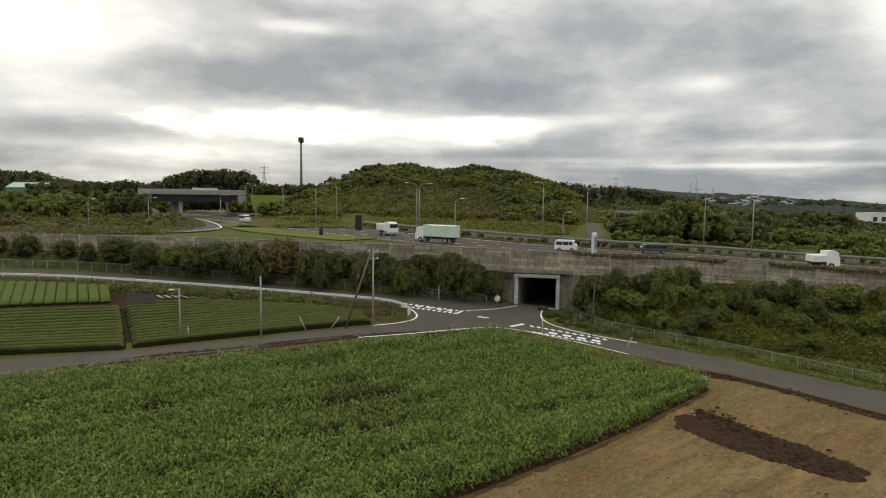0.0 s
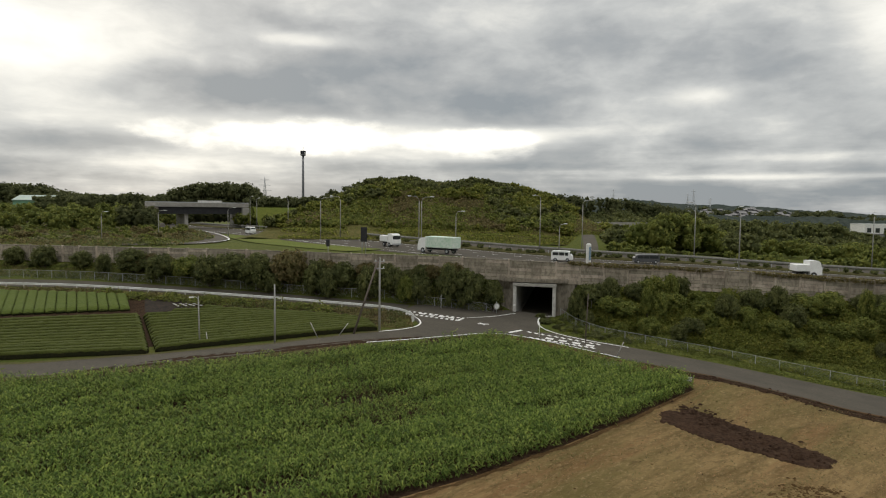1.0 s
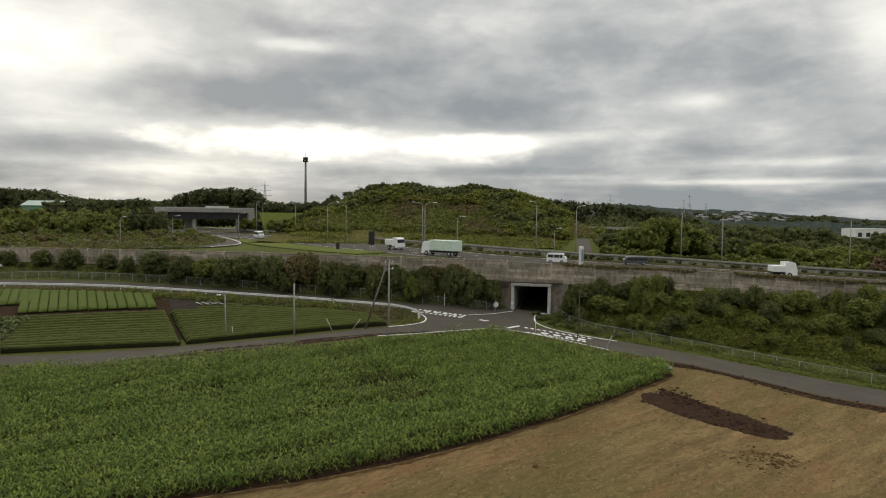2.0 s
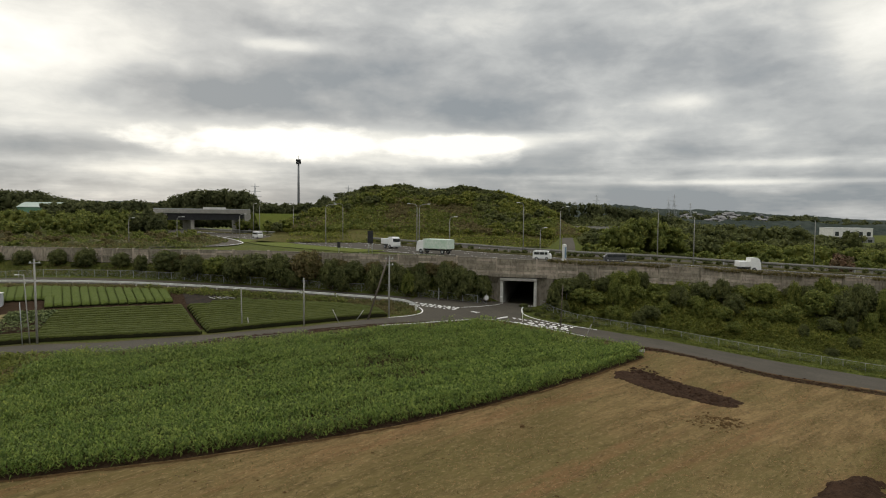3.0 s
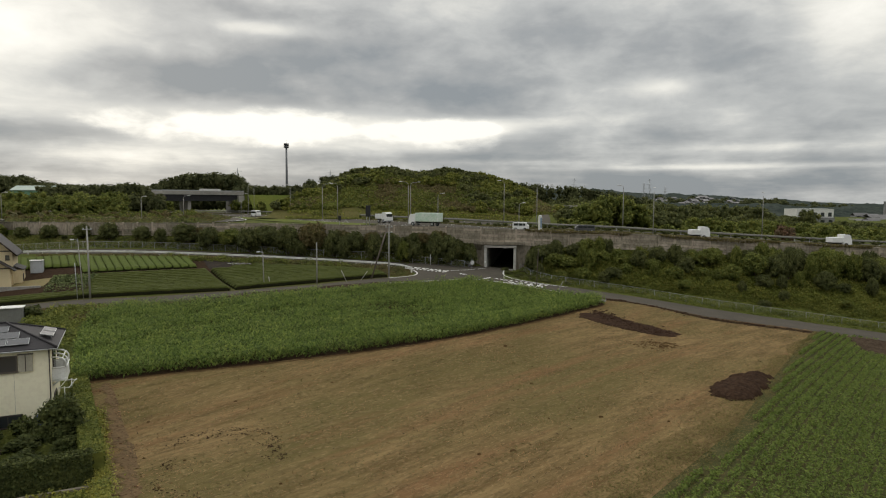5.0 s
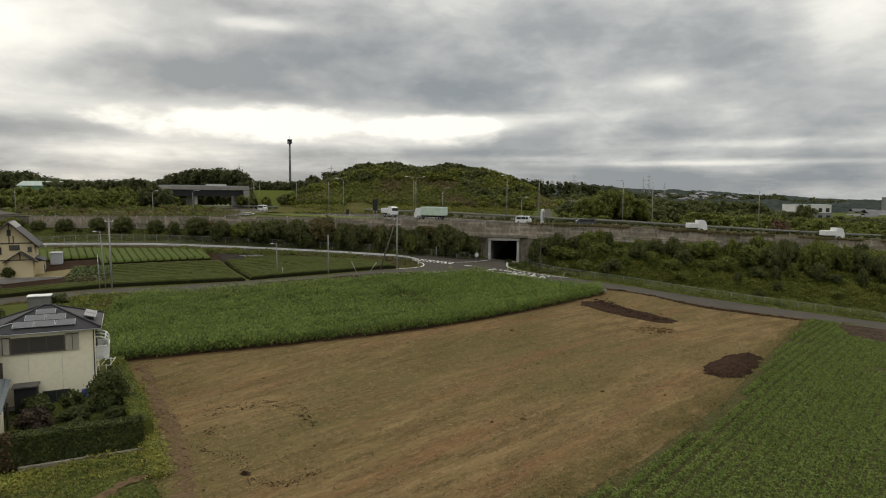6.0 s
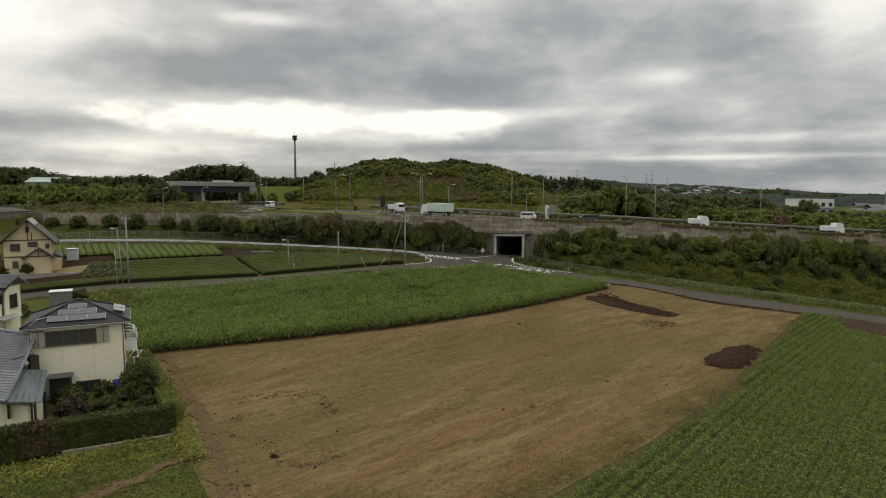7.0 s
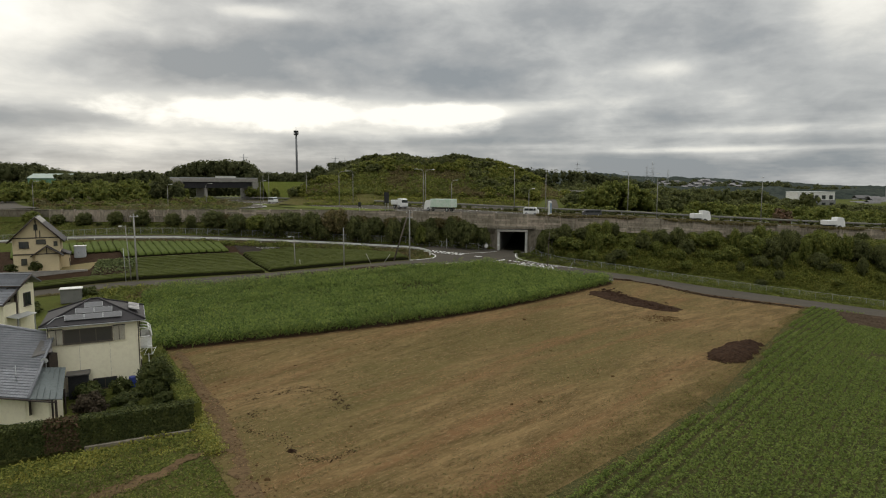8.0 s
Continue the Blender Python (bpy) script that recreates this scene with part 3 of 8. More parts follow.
# underpass, square to the wall
ux, uy, ua = 21.6, wall_y(21.6), wall_dir(21.6)
under = thing("underpass", ux, uy, 2.55, "concrete box underpass with a pale portal frame and dark inside", "underpass", kind="structure", rz=ua - 4.5)
W2, H, DEEP = 2.65, 4.55, 64
boxed("abutment", (-W2 - 0.26, 3, H / 2 - 0.2), (0.5, 7.6, H + 0.4), M_LINING, under, bevel=0.04)
boxed("abutment", (W2 + 0.26, 3, H / 2 - 0.2), (0.5, 7.6, H + 0.4), M_LINING, under, bevel=0.04)
boxed("lintel", (0, 2.9, H + 0.22), (2 * W2 + 1.1, 7.8, 0.44), M_CONC_LIGHT, under, bevel=0.04)
boxed("deck_edge", (0, 2.8, H + 0.86), (2 * W2 + 4.5, 7.0, 0.55), M_CONCRETE, under, bevel=0.05)
boxed("wing_wall", (-W2 - 2.2, 0.3, H / 2), (3.6, 0.5, H + 0.9), M_CONCRETE, under, bevel=0.03)
boxed("wing_wall", (W2 + 1.8, 0.3, H / 2), (2.8, 0.5, H + 0.9), M_CONCRETE, under, bevel=0.03)
boxed("inner_wall", (-W2 - 0.3, DEEP / 2 + 6, H / 2), (0.5, DEEP, H + 0.5), M_LINING, under)
boxed("inner_wall", (W2 + 0.3, DEEP / 2 + 6, H / 2), (0.5, DEEP, H + 0.5), M_LINING, under)
boxed("roof_slab", (0, DEEP / 2 + 6, H + 0.25), (2 * W2 + 1, DEEP, 0.5), M_LINING, under)
boxed("far_end", (0, DEEP + 6, H / 2), (2 * W2 + 1, 0.4, H + 1), M_CONCRETE, under)
boxed("floor_slab", (0, DEEP / 2 + 0.6, -0.05), (2 * W2, DEEP + 2, 0.3), M_ASPHALT, under)
boxed("kerb", (-W2 + 0.2, DEEP / 2, 0.16), (0.4, DEEP, 0.16), M_CONC_LIGHT, under)
bm = bmesh.new()
box(bm, 0, 0, 0, 0.42, 0.03, 0.3, bevel=0.008)
part("plate", bm, M_WHITE, under, "small white plate").location = (-W2 - 0.26, -0.83, 1.7)

# far side barrier: a greenish rail on the far side of the near carriageway, and the planted median
M_VERGE = surface("weedy_verge", (0.085, 0.072, 0.034), (0.075, 0.075, 0.026), 0.5, 0.95, 3.0, (0.05, 0.045, 0.02), 0.9, 0.08, spec=0.04)
bar = tagged(new("median_barrier"), "long dull green barrier rail on posts along the median", "barrier", kind="structure")
road_strip("rail", ((12.8, 0.9), (12.7, 1.05), (12.8, 1.4), (12.95, 1.4), (12.95, 0.9)), M_GREENRAIL, "", "", 0.0, bar)
bm = bmesh.new()
box(bm, 0, 0, 0.5, 0.12, 0.12, 1.0)
post = part("post", bm, M_STEEL, bar)
for i in range(20, len(PATH) - 20, 2):
    o = post if i == 20 else new("post", post.data)
    o.parent = bar
    o.location = on_road(i, 12.9)[:3]
road_strip("kerb_median", ((9.0, 0.0), (9.0, 0.2), (14.6, 0.2)), M_VERGE, "brown weedy soil strip with kerb along the median", "median", 0.05)

# ---------------------------------------------------------------- lamps along the expressway


M_LAMP = surface("dull_grey_lamp_paint", (0.3, 0.29, 0.26), (0.24, 0.23, 0.21), 1.0, 0.6, 9.0, (0.2, 0.19, 0.17), 0.05, 0.004, spec=0.2)


def street_lamp(x, y, z, h, arm, turn, label="tall grey steel street lamp with a curved arm", group="expressway lamps"):
    """A lamp whose arm bends over by arm metres; turn: the arm's heading in degrees."""
    t = thing("street_lamp", x, y, z, label, "street lamp", group, rz=turn)
    tubed("pole", [(0, 0, 0), (0, 0, h * 0.5), (0, 0, h - 0.9)], [0.11, 0.09, 0.07], M_LAMP, t)
    if arm:
        tubed("arm", [(0, 0, h - 0.9), (arm * 0.08, 0, h - 0.45), (arm * 0.3, 0, h - 0.12), (arm, 0, h)], [0.07, 0.06, 0.055, 0.05], M_LAMP, t)
    bm = bmesh.new()
    vs = box(bm, 0, 0, 0, 0.7, 0.3, 0.15, bevel=0.06)
    head = part("lamp_head", bm, M_WHITE, t, "pale oval lamp head")
    head.location = (arm + 0.3 if arm else 0, 0, h + 0.02)
    bm = bmesh.new()
    box(bm, 0, 0, 0.18, 0.45, 0.45, 0.36, bevel=0.04)
    part("base", bm, M_CONC_LIGHT, t)
    return t


for x, y, top, arm, turn in (
    (6.0, 112.5, 20.7, 1.7, 8), (5.6, 113.5, 20.8, 1.5, 176), (12.2, 110.6, 18.1, 1.0, 8), (28.0, 111.0, 21.2, 0.9, 176), (35.3, 108.6, 20.4, 1.3, 8), (31.0, 108.5, 16.0, 0.9, 8),
    (55.0, 105.0, 20.2, 0.9, 176), (56.4, 92.8, 19.4, 0.0, 0), (97, 114.0, 18.9, 0.0, 0), (132, 100.0, 17.4, 0.0, 0)) + (
    (-15.4, 143.0, 20.9, 2.2, 8), (-11.4, 150.0, 21.3, 1.8, 176), (-26.0, 165.0, 21.0, 0.6, 176), (-53.4, 149.0, 17.4, 1.2, 8), (-60.0, 134.5, 17.1, 0.7, 8), (-39.0, 155.0, 18.2, 1.2, 8), (-100, 150.0, 18.0, 1.0, 8), (-46.0, 215.0, 22.0, 0.5, 8), (-44.0, 216.0, 21.5, 0.5, 8),
):
    street_lamp(x, y, deck_z(x) - 0.02, top - deck_z(x), arm, turn)

# signs and boxes along the carriageway
def board(x, off, zb, w, h, material, label, legs=2, name="road_sign"):
    z = deck_z(x)
    t = thing(name, x, wall_y(x) + off, z, label, "sign", rz=wall_dir(x) + 4)
    boxed("panel", (0, 0, zb - z + h / 2), (w, 0.12, h), material, t, bevel=0.03)
    for k in range(legs):
        px = 0 if legs == 1 else (k - 0.5) * w * 0.6
        tubed("leg", [(px, 0.1, 0), (px, 0.1, zb - z + h * 0.5)], 0.07, M_STEEL, t)
    return t


board(-4.2, 6.2, 12.9, 1.05, 2.4, M_BLACK, "dark upright road sign panel seen from behind", 2)
board(-10.2, 6.0, 12.0, 0.6, 1.1, M_BLACK, "small dark box sign on a post", 1)
cyl = thing("white_marker", 29.6, wall_y(29.6) + 1.4, deck_z(29.6), "white rounded marker pillar with a bluish panel", "marker")
bm = bmesh.new()
box(bm, 0, 0, 1.75, 0.72, 0.5, 3.5, bevel=0.16)
part("pillar", bm, M_WHITE, cyl)
boxed("panel", (0.12, -0.27, 2.0), (0.3, 0.05, 2.0), surface("blue_grey_paint", (0.16, 0.24, 0.32), (0.2, 0.28, 0.36), 1, 0.6, 8), cyl, "blue-grey panel")

# ---------------------------------------------------------------- vehicles
M_CARWHITE = surface("white_car_paint", (0.72, 0.72, 0.7), (0.66, 0.66, 0.64), 1.0, 0.35, 8.0, (0.6, 0.6, 0.58), 0.0, spec=0.5)
M_CARDARK = surface("dark_car_paint", (0.05, 0.052, 0.055), (0.07, 0.07, 0.072), 1.0, 0.35, 8.0, None, 0.0, spec=0.5)
M_TYRE = surface("tyre_rubber", (0.025, 0.025, 0.025), (0.035, 0.035, 0.035), 1.0, 0.9, 9.0, None, 0.1, 0.01)
M_PALEGREEN = surface("pale_green_print", (0.46, 0.58, 0.47), (0.62, 0.66, 0.6), 0.6, 0.6, 3.0, (0.36, 0.52, 0.4), 0.0)


def wheel(parent, x, y, r):
    bm = bmesh.new()
    bmesh.ops.create_cone(bm, cap_ends=True, segments=14, radius1=r, radius2=r, depth=0.22, matrix=pose(0, 0, 0, 90, 0, 0))
    w = part("wheel", bm, M_TYRE, parent)
    w.location = (x, y, r)
    bm = bmesh.new()
    bmesh.ops.create_cone(bm, cap_ends=True, segments=10, radius1=r * 0.55, radius2=r * 0.5, depth=0.25, matrix=pose(0, 0, 0, 90, 0, 0))
    part("rim", bm, M_STEEL, w)


def profile_body(bm, pts, width, inset=0.08):
    """A body from its side outline, narrowed a little towards the top."""
    zmax = max(p[1] for p in pts)
    a = [bm.verts.new((x, -width / 2 + inset * max(0, z - 0.9) / zmax * 2, z)) for x, z in pts]
    b = [bm.verts.new((x, width / 2 - inset * max(0, z - 0.9) / zmax * 2, z)) for x, z in pts]
    bm.faces.new(a)
    bm.faces.new(b[::-1])
    for i in range(len(pts)):
        j = (i + 1) % len(pts)
        bm.faces.new((a[j], a[i], b[i], b[j]))
    bmesh.ops.recalc_face_normals(bm, faces=bm.faces)


def van(x, off, paint, label, length=3.6, h=1.85, heading=0):
    x, y, z, a = on_road(x, off)
    t = thing("van", x, y, z + 0.09, label, "van", "traffic", rz=a + heading)
    L = length / 2
    bm = bmesh.new()
    profile_body(bm, [(-L, 0.3), (L, 0.3), (L, 0.95), (L - 0.5, h - 0.06), (L - 0.8, h), (-L + 0.2, h), (-L, h - 0.25)], 1.5)
    part("body", bm, paint, t)
    for y in (-0.74, 0.74):
        for x0, x1 in ((-L + 0.25, -0.45), (-0.35, 0.5), (0.6, L - 0.55)):
            boxed("window", ((x0 + x1) / 2, y * 0.985, h * 0.72), (x1 - x0, 0.06, h * 0.28), M_GLASS, t)
        for xw in (-L + 0.7, L - 0.65):
            wheel(t, xw, y * 0.92, 0.3)
    boxed("windscreen", (L - 0.28, 0, h * 0.74), (0.1, 1.2, h * 0.3), M_GLASS, t)
    return t


def truck(x, off, boxpaint, label, length=8.5, h=3.5, heading=0):
    x, y, z, a = on_road(x, off)
    t = thing("box_truck", x, y, z + 0.09, label, "truck", "traffic", rz=a + heading)
    L = length / 2
    boxed("cargo_box", (-0.9, 0, h / 2 + 0.5), (length - 1.9, 2.3, h - 1.0), boxpaint, t, bevel=0.05)
    bm = bmesh.new()
    profile_body(bm, [(L - 1.8, 0.45), (L, 0.45), (L, 1.35), (L - 0.25, 2.35), (L - 0.6, 2.6), (L - 1.8, 2.6)], 2.1)
    part("cab", bm, M_CARWHITE, t)
    boxed("windscreen", (L - 0.1, 0, 1.85), (0.14, 1.8, 0.75), M_GLASS, t)
    boxed("chassis", (-0.3, 0, 0.75), (length - 1, 1.0, 0.25), M_BLACK, t)
    boxed("bumper", (L + 0.02, 0, 0.55), (0.16, 2.1, 0.3), M_STEEL, t)
    for y in (-0.95, 0.95):
        for xw in (-L + 1.4, L - 1.2):
            wheel(t, xw, y, 0.45)
    return t


truck(97, -4.5, M_PALEGREEN, "long pale green and white box truck on the expressway", 8.0, 2.9, 180)
van(83, -1, M_CARWHITE, "small white van driving along the expressway", 3.3, 1.75)
truck(58, -4.6, M_CARWHITE, "white box truck on the expressway", 3.8, 2.0)
truck(106, 0.5, M_CARWHITE, "white box truck farther along the expressway", 4.4, 2.2)
truck(39, -4.6, M_CARWHITE, "white covered truck behind the wall", 4.2, 2.0)
van(125, -4, M_CARWHITE, "white van far along the expressway", 4.4, 2.0)
van(72, 5.2, M_CARDARK, "dark car in the far lane of the expressway", 4.2, 1.5, 180)

# ---------------------------------------------------------------- roadside furniture


def fence(name, line, label, h=1.35, zf=land_z, step=2.6):
    """A wire fence along a line of (x, y) points: posts, top wire and a net of thin crossing wires."""
    t = tagged(new(name), label, "fence")
    P = [Vector(p) for p in line]
    ds = [0.0]
    for a, b in zip(P, P[1:]):
        ds.append(ds[-1] + (b - a).length)

    def at(s):
        x, y = float(np.interp(s, ds, [p.x for p in P])), float(np.interp(s, ds, [p.y for p in P]))
        return x, y, zf(x, y)
    first = None
    n = int(ds[-1] / step)
    for i in range(n + 1):
        x, y, z = at(i * step)
        if first is None:
            bm = bmesh.new()
            tube(bm, [(0, 0, -0.1), (0, 0, h)], 0.035, 6)
            first = o = part("post", bm, M_STEEL, t)
        else:
            o = new("post", first.data)
            o.parent = t
        o.location = (x, y, z)
    verts, faces = [], []

    def wire(p, q, r):
        p, q = Vector(p), Vector(q)
        k = len(verts)
        up = Vector((0, 0, r)) if abs((q - p).normalized().z) < 0.9 else Vector((r, 0, 0))
        verts.extend((p - up, p + up, q + up, q - up))
        faces.append((k, k + 1, k + 2, k + 3))
    m = int(ds[-1] / 0.3)
    for i in range(m):
        x, y, z = at(i * 0.3)
        x2, y2, z2 = at(min(i * 0.3 + h * 0.9, ds[-1]))
        wire((x, y, z + 0.05), (x2, y2, z2 + h - 0.03), 0.007)
        wire((x, y, z + h - 0.03), (x2, y2, z2 + 0.05), 0.007)
    raw("wire_net", verts, faces, M_STEEL, t)
    verts, faces = [], []
    for i in range(n):
        a, b = at(i * step), at((i + 1) * step)
        wire((a[0], a[1], a[2] + h - 0.03), (b[0], b[1], b[2] + h - 0.03), 0.025)
    raw("top_rail", verts, faces, M_STEEL, t)
    return t


fence("wire_fence", [(x, line_y(RAIL, x) + 5.3) for x in tone(-110, 15.5, 60)], "grey wire fence along the back road below the bank")
fence("wire_fence", [(25.3, 86.6), (26.0, 81.5), (28.2, 77.4), (34, 74), (41, 70), (52, 62), (62, 57), (77, 51.2), (100, 42)], "grey wire fence with weeds along the road", 1.2)


def guardrail():
    t = tagged(new("guardrail"), "long white steel guardrail on short posts beside the back road", "guardrail")
    line = curve_through([(2.9, 79.9), (3.2, 81.3), (2.6, 83.2), (1.2, 85.0), (-1, line_y(RAIL, -1))], 3)[:-1] + [(x, line_y(RAIL, x)) for x in tone(-1, -118, 39)]
    prof = ((0.0, 0.42), (-0.05, 0.47), (-0.05, 0.54), (0.0, 0.58), (0.0, 0.62), (-0.05, 0.66), (-0.05, 0.73), (0.0, 0.78))
    rows = []
    for i, (x, y) in enumerate(line):
        q, r = line[min(i + 1, len(line) - 1)], line[max(i - 1, 0)]
        d = Vector((q[0] - r[0], q[1] - r[1])).normalized()
        nrm = Vector((d.y, -d.x))
        z = land_z(x, y)
        rows.append([(x + nrm.x * o, y + nrm.y * o, z + h) for o, h in prof])
    strip_mesh("beam", rows, M_WHITE, t)
    first = None
    for x, y in line[::1]:
        if first is None:
            bm = bmesh.new()
            tube(bm, [(0, 0, -0.1), (0, 0, 0.76)], 0.06, 8)
            first = o = part("post", bm, M_WHITE, t)
        else:
            o = new("post", first.data)
            o.parent = t
        o.location = (x + 0.06, y + 0.06, land_z(x, y))


guardrail()


def utility_pole(x, y, top, label, cross=0, lamp=False, lean=0.0, material=None, r=0.15):
    z = land_z(x, y)
    h = top - z
    t = thing("utility_pole", x, y, z - 0.05, label, "utility pole", "poles along the lane")
    tubed("pole", [(0, 0, 0), (lean * 0.5, 0, h * 0.5), (lean, 0, h)], [r, r * 0.85, r * 0.7], material or M_POLE, t, sides=10)
    for k in range(cross):
        boxed("crossarm", (lean, 0.12, h - 0.5 - 0.9 * k), (1.3, 0.1, 0.1), M_STEEL, t, rz=10)
        for q in (-0.5, 0.5):
            bm = bmesh.new()
            bmesh.ops.create_cone(bm, cap_ends=True, segments=8, radius1=0.07, radius2=0.05, depth=0.2, matrix=pose(lean + q, 0.12 + q * 0.17, h - 0.35 - 0.9 * k))
            part("insulator", bm, M_WHITE, t)
    if lamp:
        tubed("bracket", [(lean, 0, h - 0.3), (lean - 0.35, -0.15, h - 0.05), (lean - 0.6, -0.2, h - 0.1)], 0.03, M_STEEL, t)
        bm = bmesh.new()
        box(bm, lean - 0.7, -0.22, h - 0.12, 0.55, 0.22, 0.16, bevel=0.05)
        part("lamp_head", bm, M_WHITE, t, "small pale lamp head")
    return t


pA = utility_pole(-1.4, 75.2, 12.3, "tall grey concrete utility pole with crossarms and a raking strut", 2)
z0 = land_z(-1.4, 77.2)
tubed("strut", [(-3.2, -2.0, -0.1), (-0.12, -0.08, 9.3)], [0.14, 0.11], M_RUST, pA, "weathered brown raking strut", 10)
utility_pole(-13.5, 70.0, 9.5, "plain grey concrete pole beside the lane", 0, r=0.12)
utility_pole(-21.9, 69.6, 8.2, "slim pole with a small lamp head beside the tea field", 0, True, -0.1, r=0.09)
utility_pole(-46.6, 65.6, 12.4, "tall utility pole with boxes and crossarms beside the lane", 1, False, -0.15)
utility_pole(-47.6, 65.8, 10.5, "slim leaning pole with a lamp head", 0, True, -0.55, r=0.08)
utility_pole(-48.3, 65.4, 6.9, "short thin steel post beside taller poles", 0, False, -0.2, M_STEEL, 0.06)
utility_pole(24.3, 71.9, 8.2, "slim dark brown steel pole at the road's edge", 0, False, 0.25, M_RUST, 0.07)
utility_pole(28.8, 83.2, 6.4, "slim pale post on the bank above the fence", 0, False, 0.0, M_POLE, 0.07)
utility_pole(7.6, 88.3, 5.9, "thin white post beside the fence", 0, False, 0.0, M_WHITE, 0.06)
utility_pole(19.25, 75.2, 3.9, "short white marker post beside the road", 0, False, 0.0, M_WHITE, 0.05)

for x, y, a in ((15.6, 86.5, 200),):
    t = thing("traffic_mirror", x, y, land_z(x, y), "round pale traffic disc on a short post at the junction", "traffic sign", rz=a)
    tubed("post", [(0, 0, 0), (0, 0, 1.9)], 0.045, M_STEEL, t)
    bm = bmesh.new()
    bmesh.ops.create_cone(bm, cap_ends=True, segments=24, radius1=0.5, radius2=0.46, depth=0.06, matrix=pose(0, 0.05, 1.1, 90, 0, 0))
    part("disc", bm, M_CONC_LIGHT, t, "pale grey disc")
    bm = bmesh.new()
    bmesh.ops.create_cone(bm, cap_ends=True, segments=24, radius1=0.36, radius2=0.34, depth=0.05, matrix=pose(0, 0.1, 1.1, 90, 0, 0))
    part("disc_face", bm, M_WHITE, t)

# stake props and boards at the field edges
for x, y, dx, L in ((-8.7, 71.6, -0.9, 1.9), (-20.9, 69.3, -0.2, 1.6), (26.9, 68.0, 0.9, 1.8), (-6.3, 72.8, 1.1, 1.5)):
    t = thing("stake", x, y, land_z(x, y), "leaning pale wooden stake at the field edge", "stake", "field stakes")
    tubed("stick", [(0, 0, 0), (dx, 0.1, L)], 0.06, M_POLE, t)

def debris(x, y, label):
    """A small pile of broken pale boards and stones."""
    t = thing("debris_pile", x, y, land_z(x, y) + 0.06, label, "debris")
    q = random.Random(14)
    for i in range(7):
        boxed("board", (q.uniform(-0.9, 0.9), q.uniform(-0.5, 0.5), 0.1 + 0.07 * (i % 3)), (q.uniform(0.7, 1.6), 0.16, 0.05), M_POLE, t, rz=q.uniform(-40, 30), bevel=0.008)
    for i in range(6):
        bm = bmesh.new()
        bmesh.ops.create_icosphere(bm, subdivisions=1, radius=q.uniform(0.12, 0.22), matrix=pose(q.uniform(-1.4, 1.4), q.uniform(-0.7, 0.7), 0.08))
        part("stone", bm, M_CONC_LIGHT, t)


debris(30.6, 57.2, "pile of broken pale boards and stones at the field corner")
debris(25.6, 64.6, "few broken boards and stones on the road verge")

# road markings
def marks(name, pts, w, label, off=0.075, closed=False):
    """A painted line of width w along points."""
    P = [Vector(p) for p in pts]
    fine = []
    for a, b in zip(P, P[1:]):
        n = max(1, int((b - a).length / 0.7))
        fine += [a.lerp(b, i / n) for i in range(n)]
    fine.append(P[-1])
    rows = []
    for i, p in enumerate(fine):
        d = (fine[min(i + 1, len(fine) - 1)] - fine[max(i - 1, 0)]).normalized()
        nrm = Vector((-d.y, d.x)) * w / 2
        rows.append([((p + s * nrm).x, (p + s * nrm).y, land_z(*(p + s * nrm)) + off) for s in (-1, 1)])
    tagged(strip_mesh(name, rows, M_WHITE), label, "road marking", kind="structure")


marks("marking_south_edge", curve_through([(-2.9, 69.6), (2.6, 72.0), (8.2, 74.8), (13.2, 76.2), (17.0, 75.2), (21.7, 72.0), (26.4, 68.2), (27.2, 67.5)]), 0.2, "worn white edge line round the corn corner")
marks("marking_right_edge", curve_through([(23.8, 86.2), (22.3, 85.9), (21.2, 83.6), (20.7, 80.6), (21.8, 77.7), (25.4, 74.6), (30.1, 72.2)]), 0.22, "white edge line curving into the underpass")
marks("marking_corner", curve_through([(-1.5, 74.7), (1.2, 76.0), (3.3, 77.8), (4.1, 80.0), (3.7, 82.4), (2.5, 84.4)]), 0.22, "white edge line round the guardrail corner")
marks("marking_north_edge", curve_through([(10.8, 83.4), (14.5, 84.6), (17.0, 86.0), (18.6, 87.0)]), 0.16, "thin white edge line by the fence")
marks("marking_stop", [(15.6, 76.8), (17.6, 78.2)], 0.45, "white stop line across the road")
marks("marking_stop_back", [(10.4, 83.4), (9.4, 81.9)], 0.4, "white stop line on the back road")
for i in range(11):       # two rows of slowing marks before the junction
    k = i / 10
    for side in (0, 1):
        a = Vector((18.3 + side * -0.3, 77.6 - side * 2.6)).lerp(Vector((26.2 - side * 1.3, 73.2 - side * 1.7)), k)
        marks("marking_slow", [a, a + Vector((0.30, -0.55))], 0.42, "short white slowing mark on the road")
    for side in (0, 1):
        b = Vector((2.2 + side * 0.3, 86.4 - side * 1.7)).lerp(Vector((9.7 - side * 0.3, 83.6 - side * 1.3)), k)
        marks("marking_slow", [b, b + Vector((-0.25, -0.5))], 0.42, "short white slowing mark on the road")
for k in range(4):        # worn lettering between the slowing marks, not legible
    a = Vector((20.0, 74.9)).lerp(Vector((24.6, 72.5)), k / 3)
    marks("marking_letter", [a, a + Vector((0.9, -0.5))], 0.75, "worn white lettering bar on the road")
    b = Vector((4.2, 84.9)).lerp(Vector((8.2, 83.3)), k / 3)
    marks("marking_letter", [b, b + Vector((0.8, -0.3))], 0.55, "worn white lettering bar on the road")
marks("marking_arrow", [(12.0, 80.7), (13.5, 80.5)], 0.3, "small white mark in the junction")
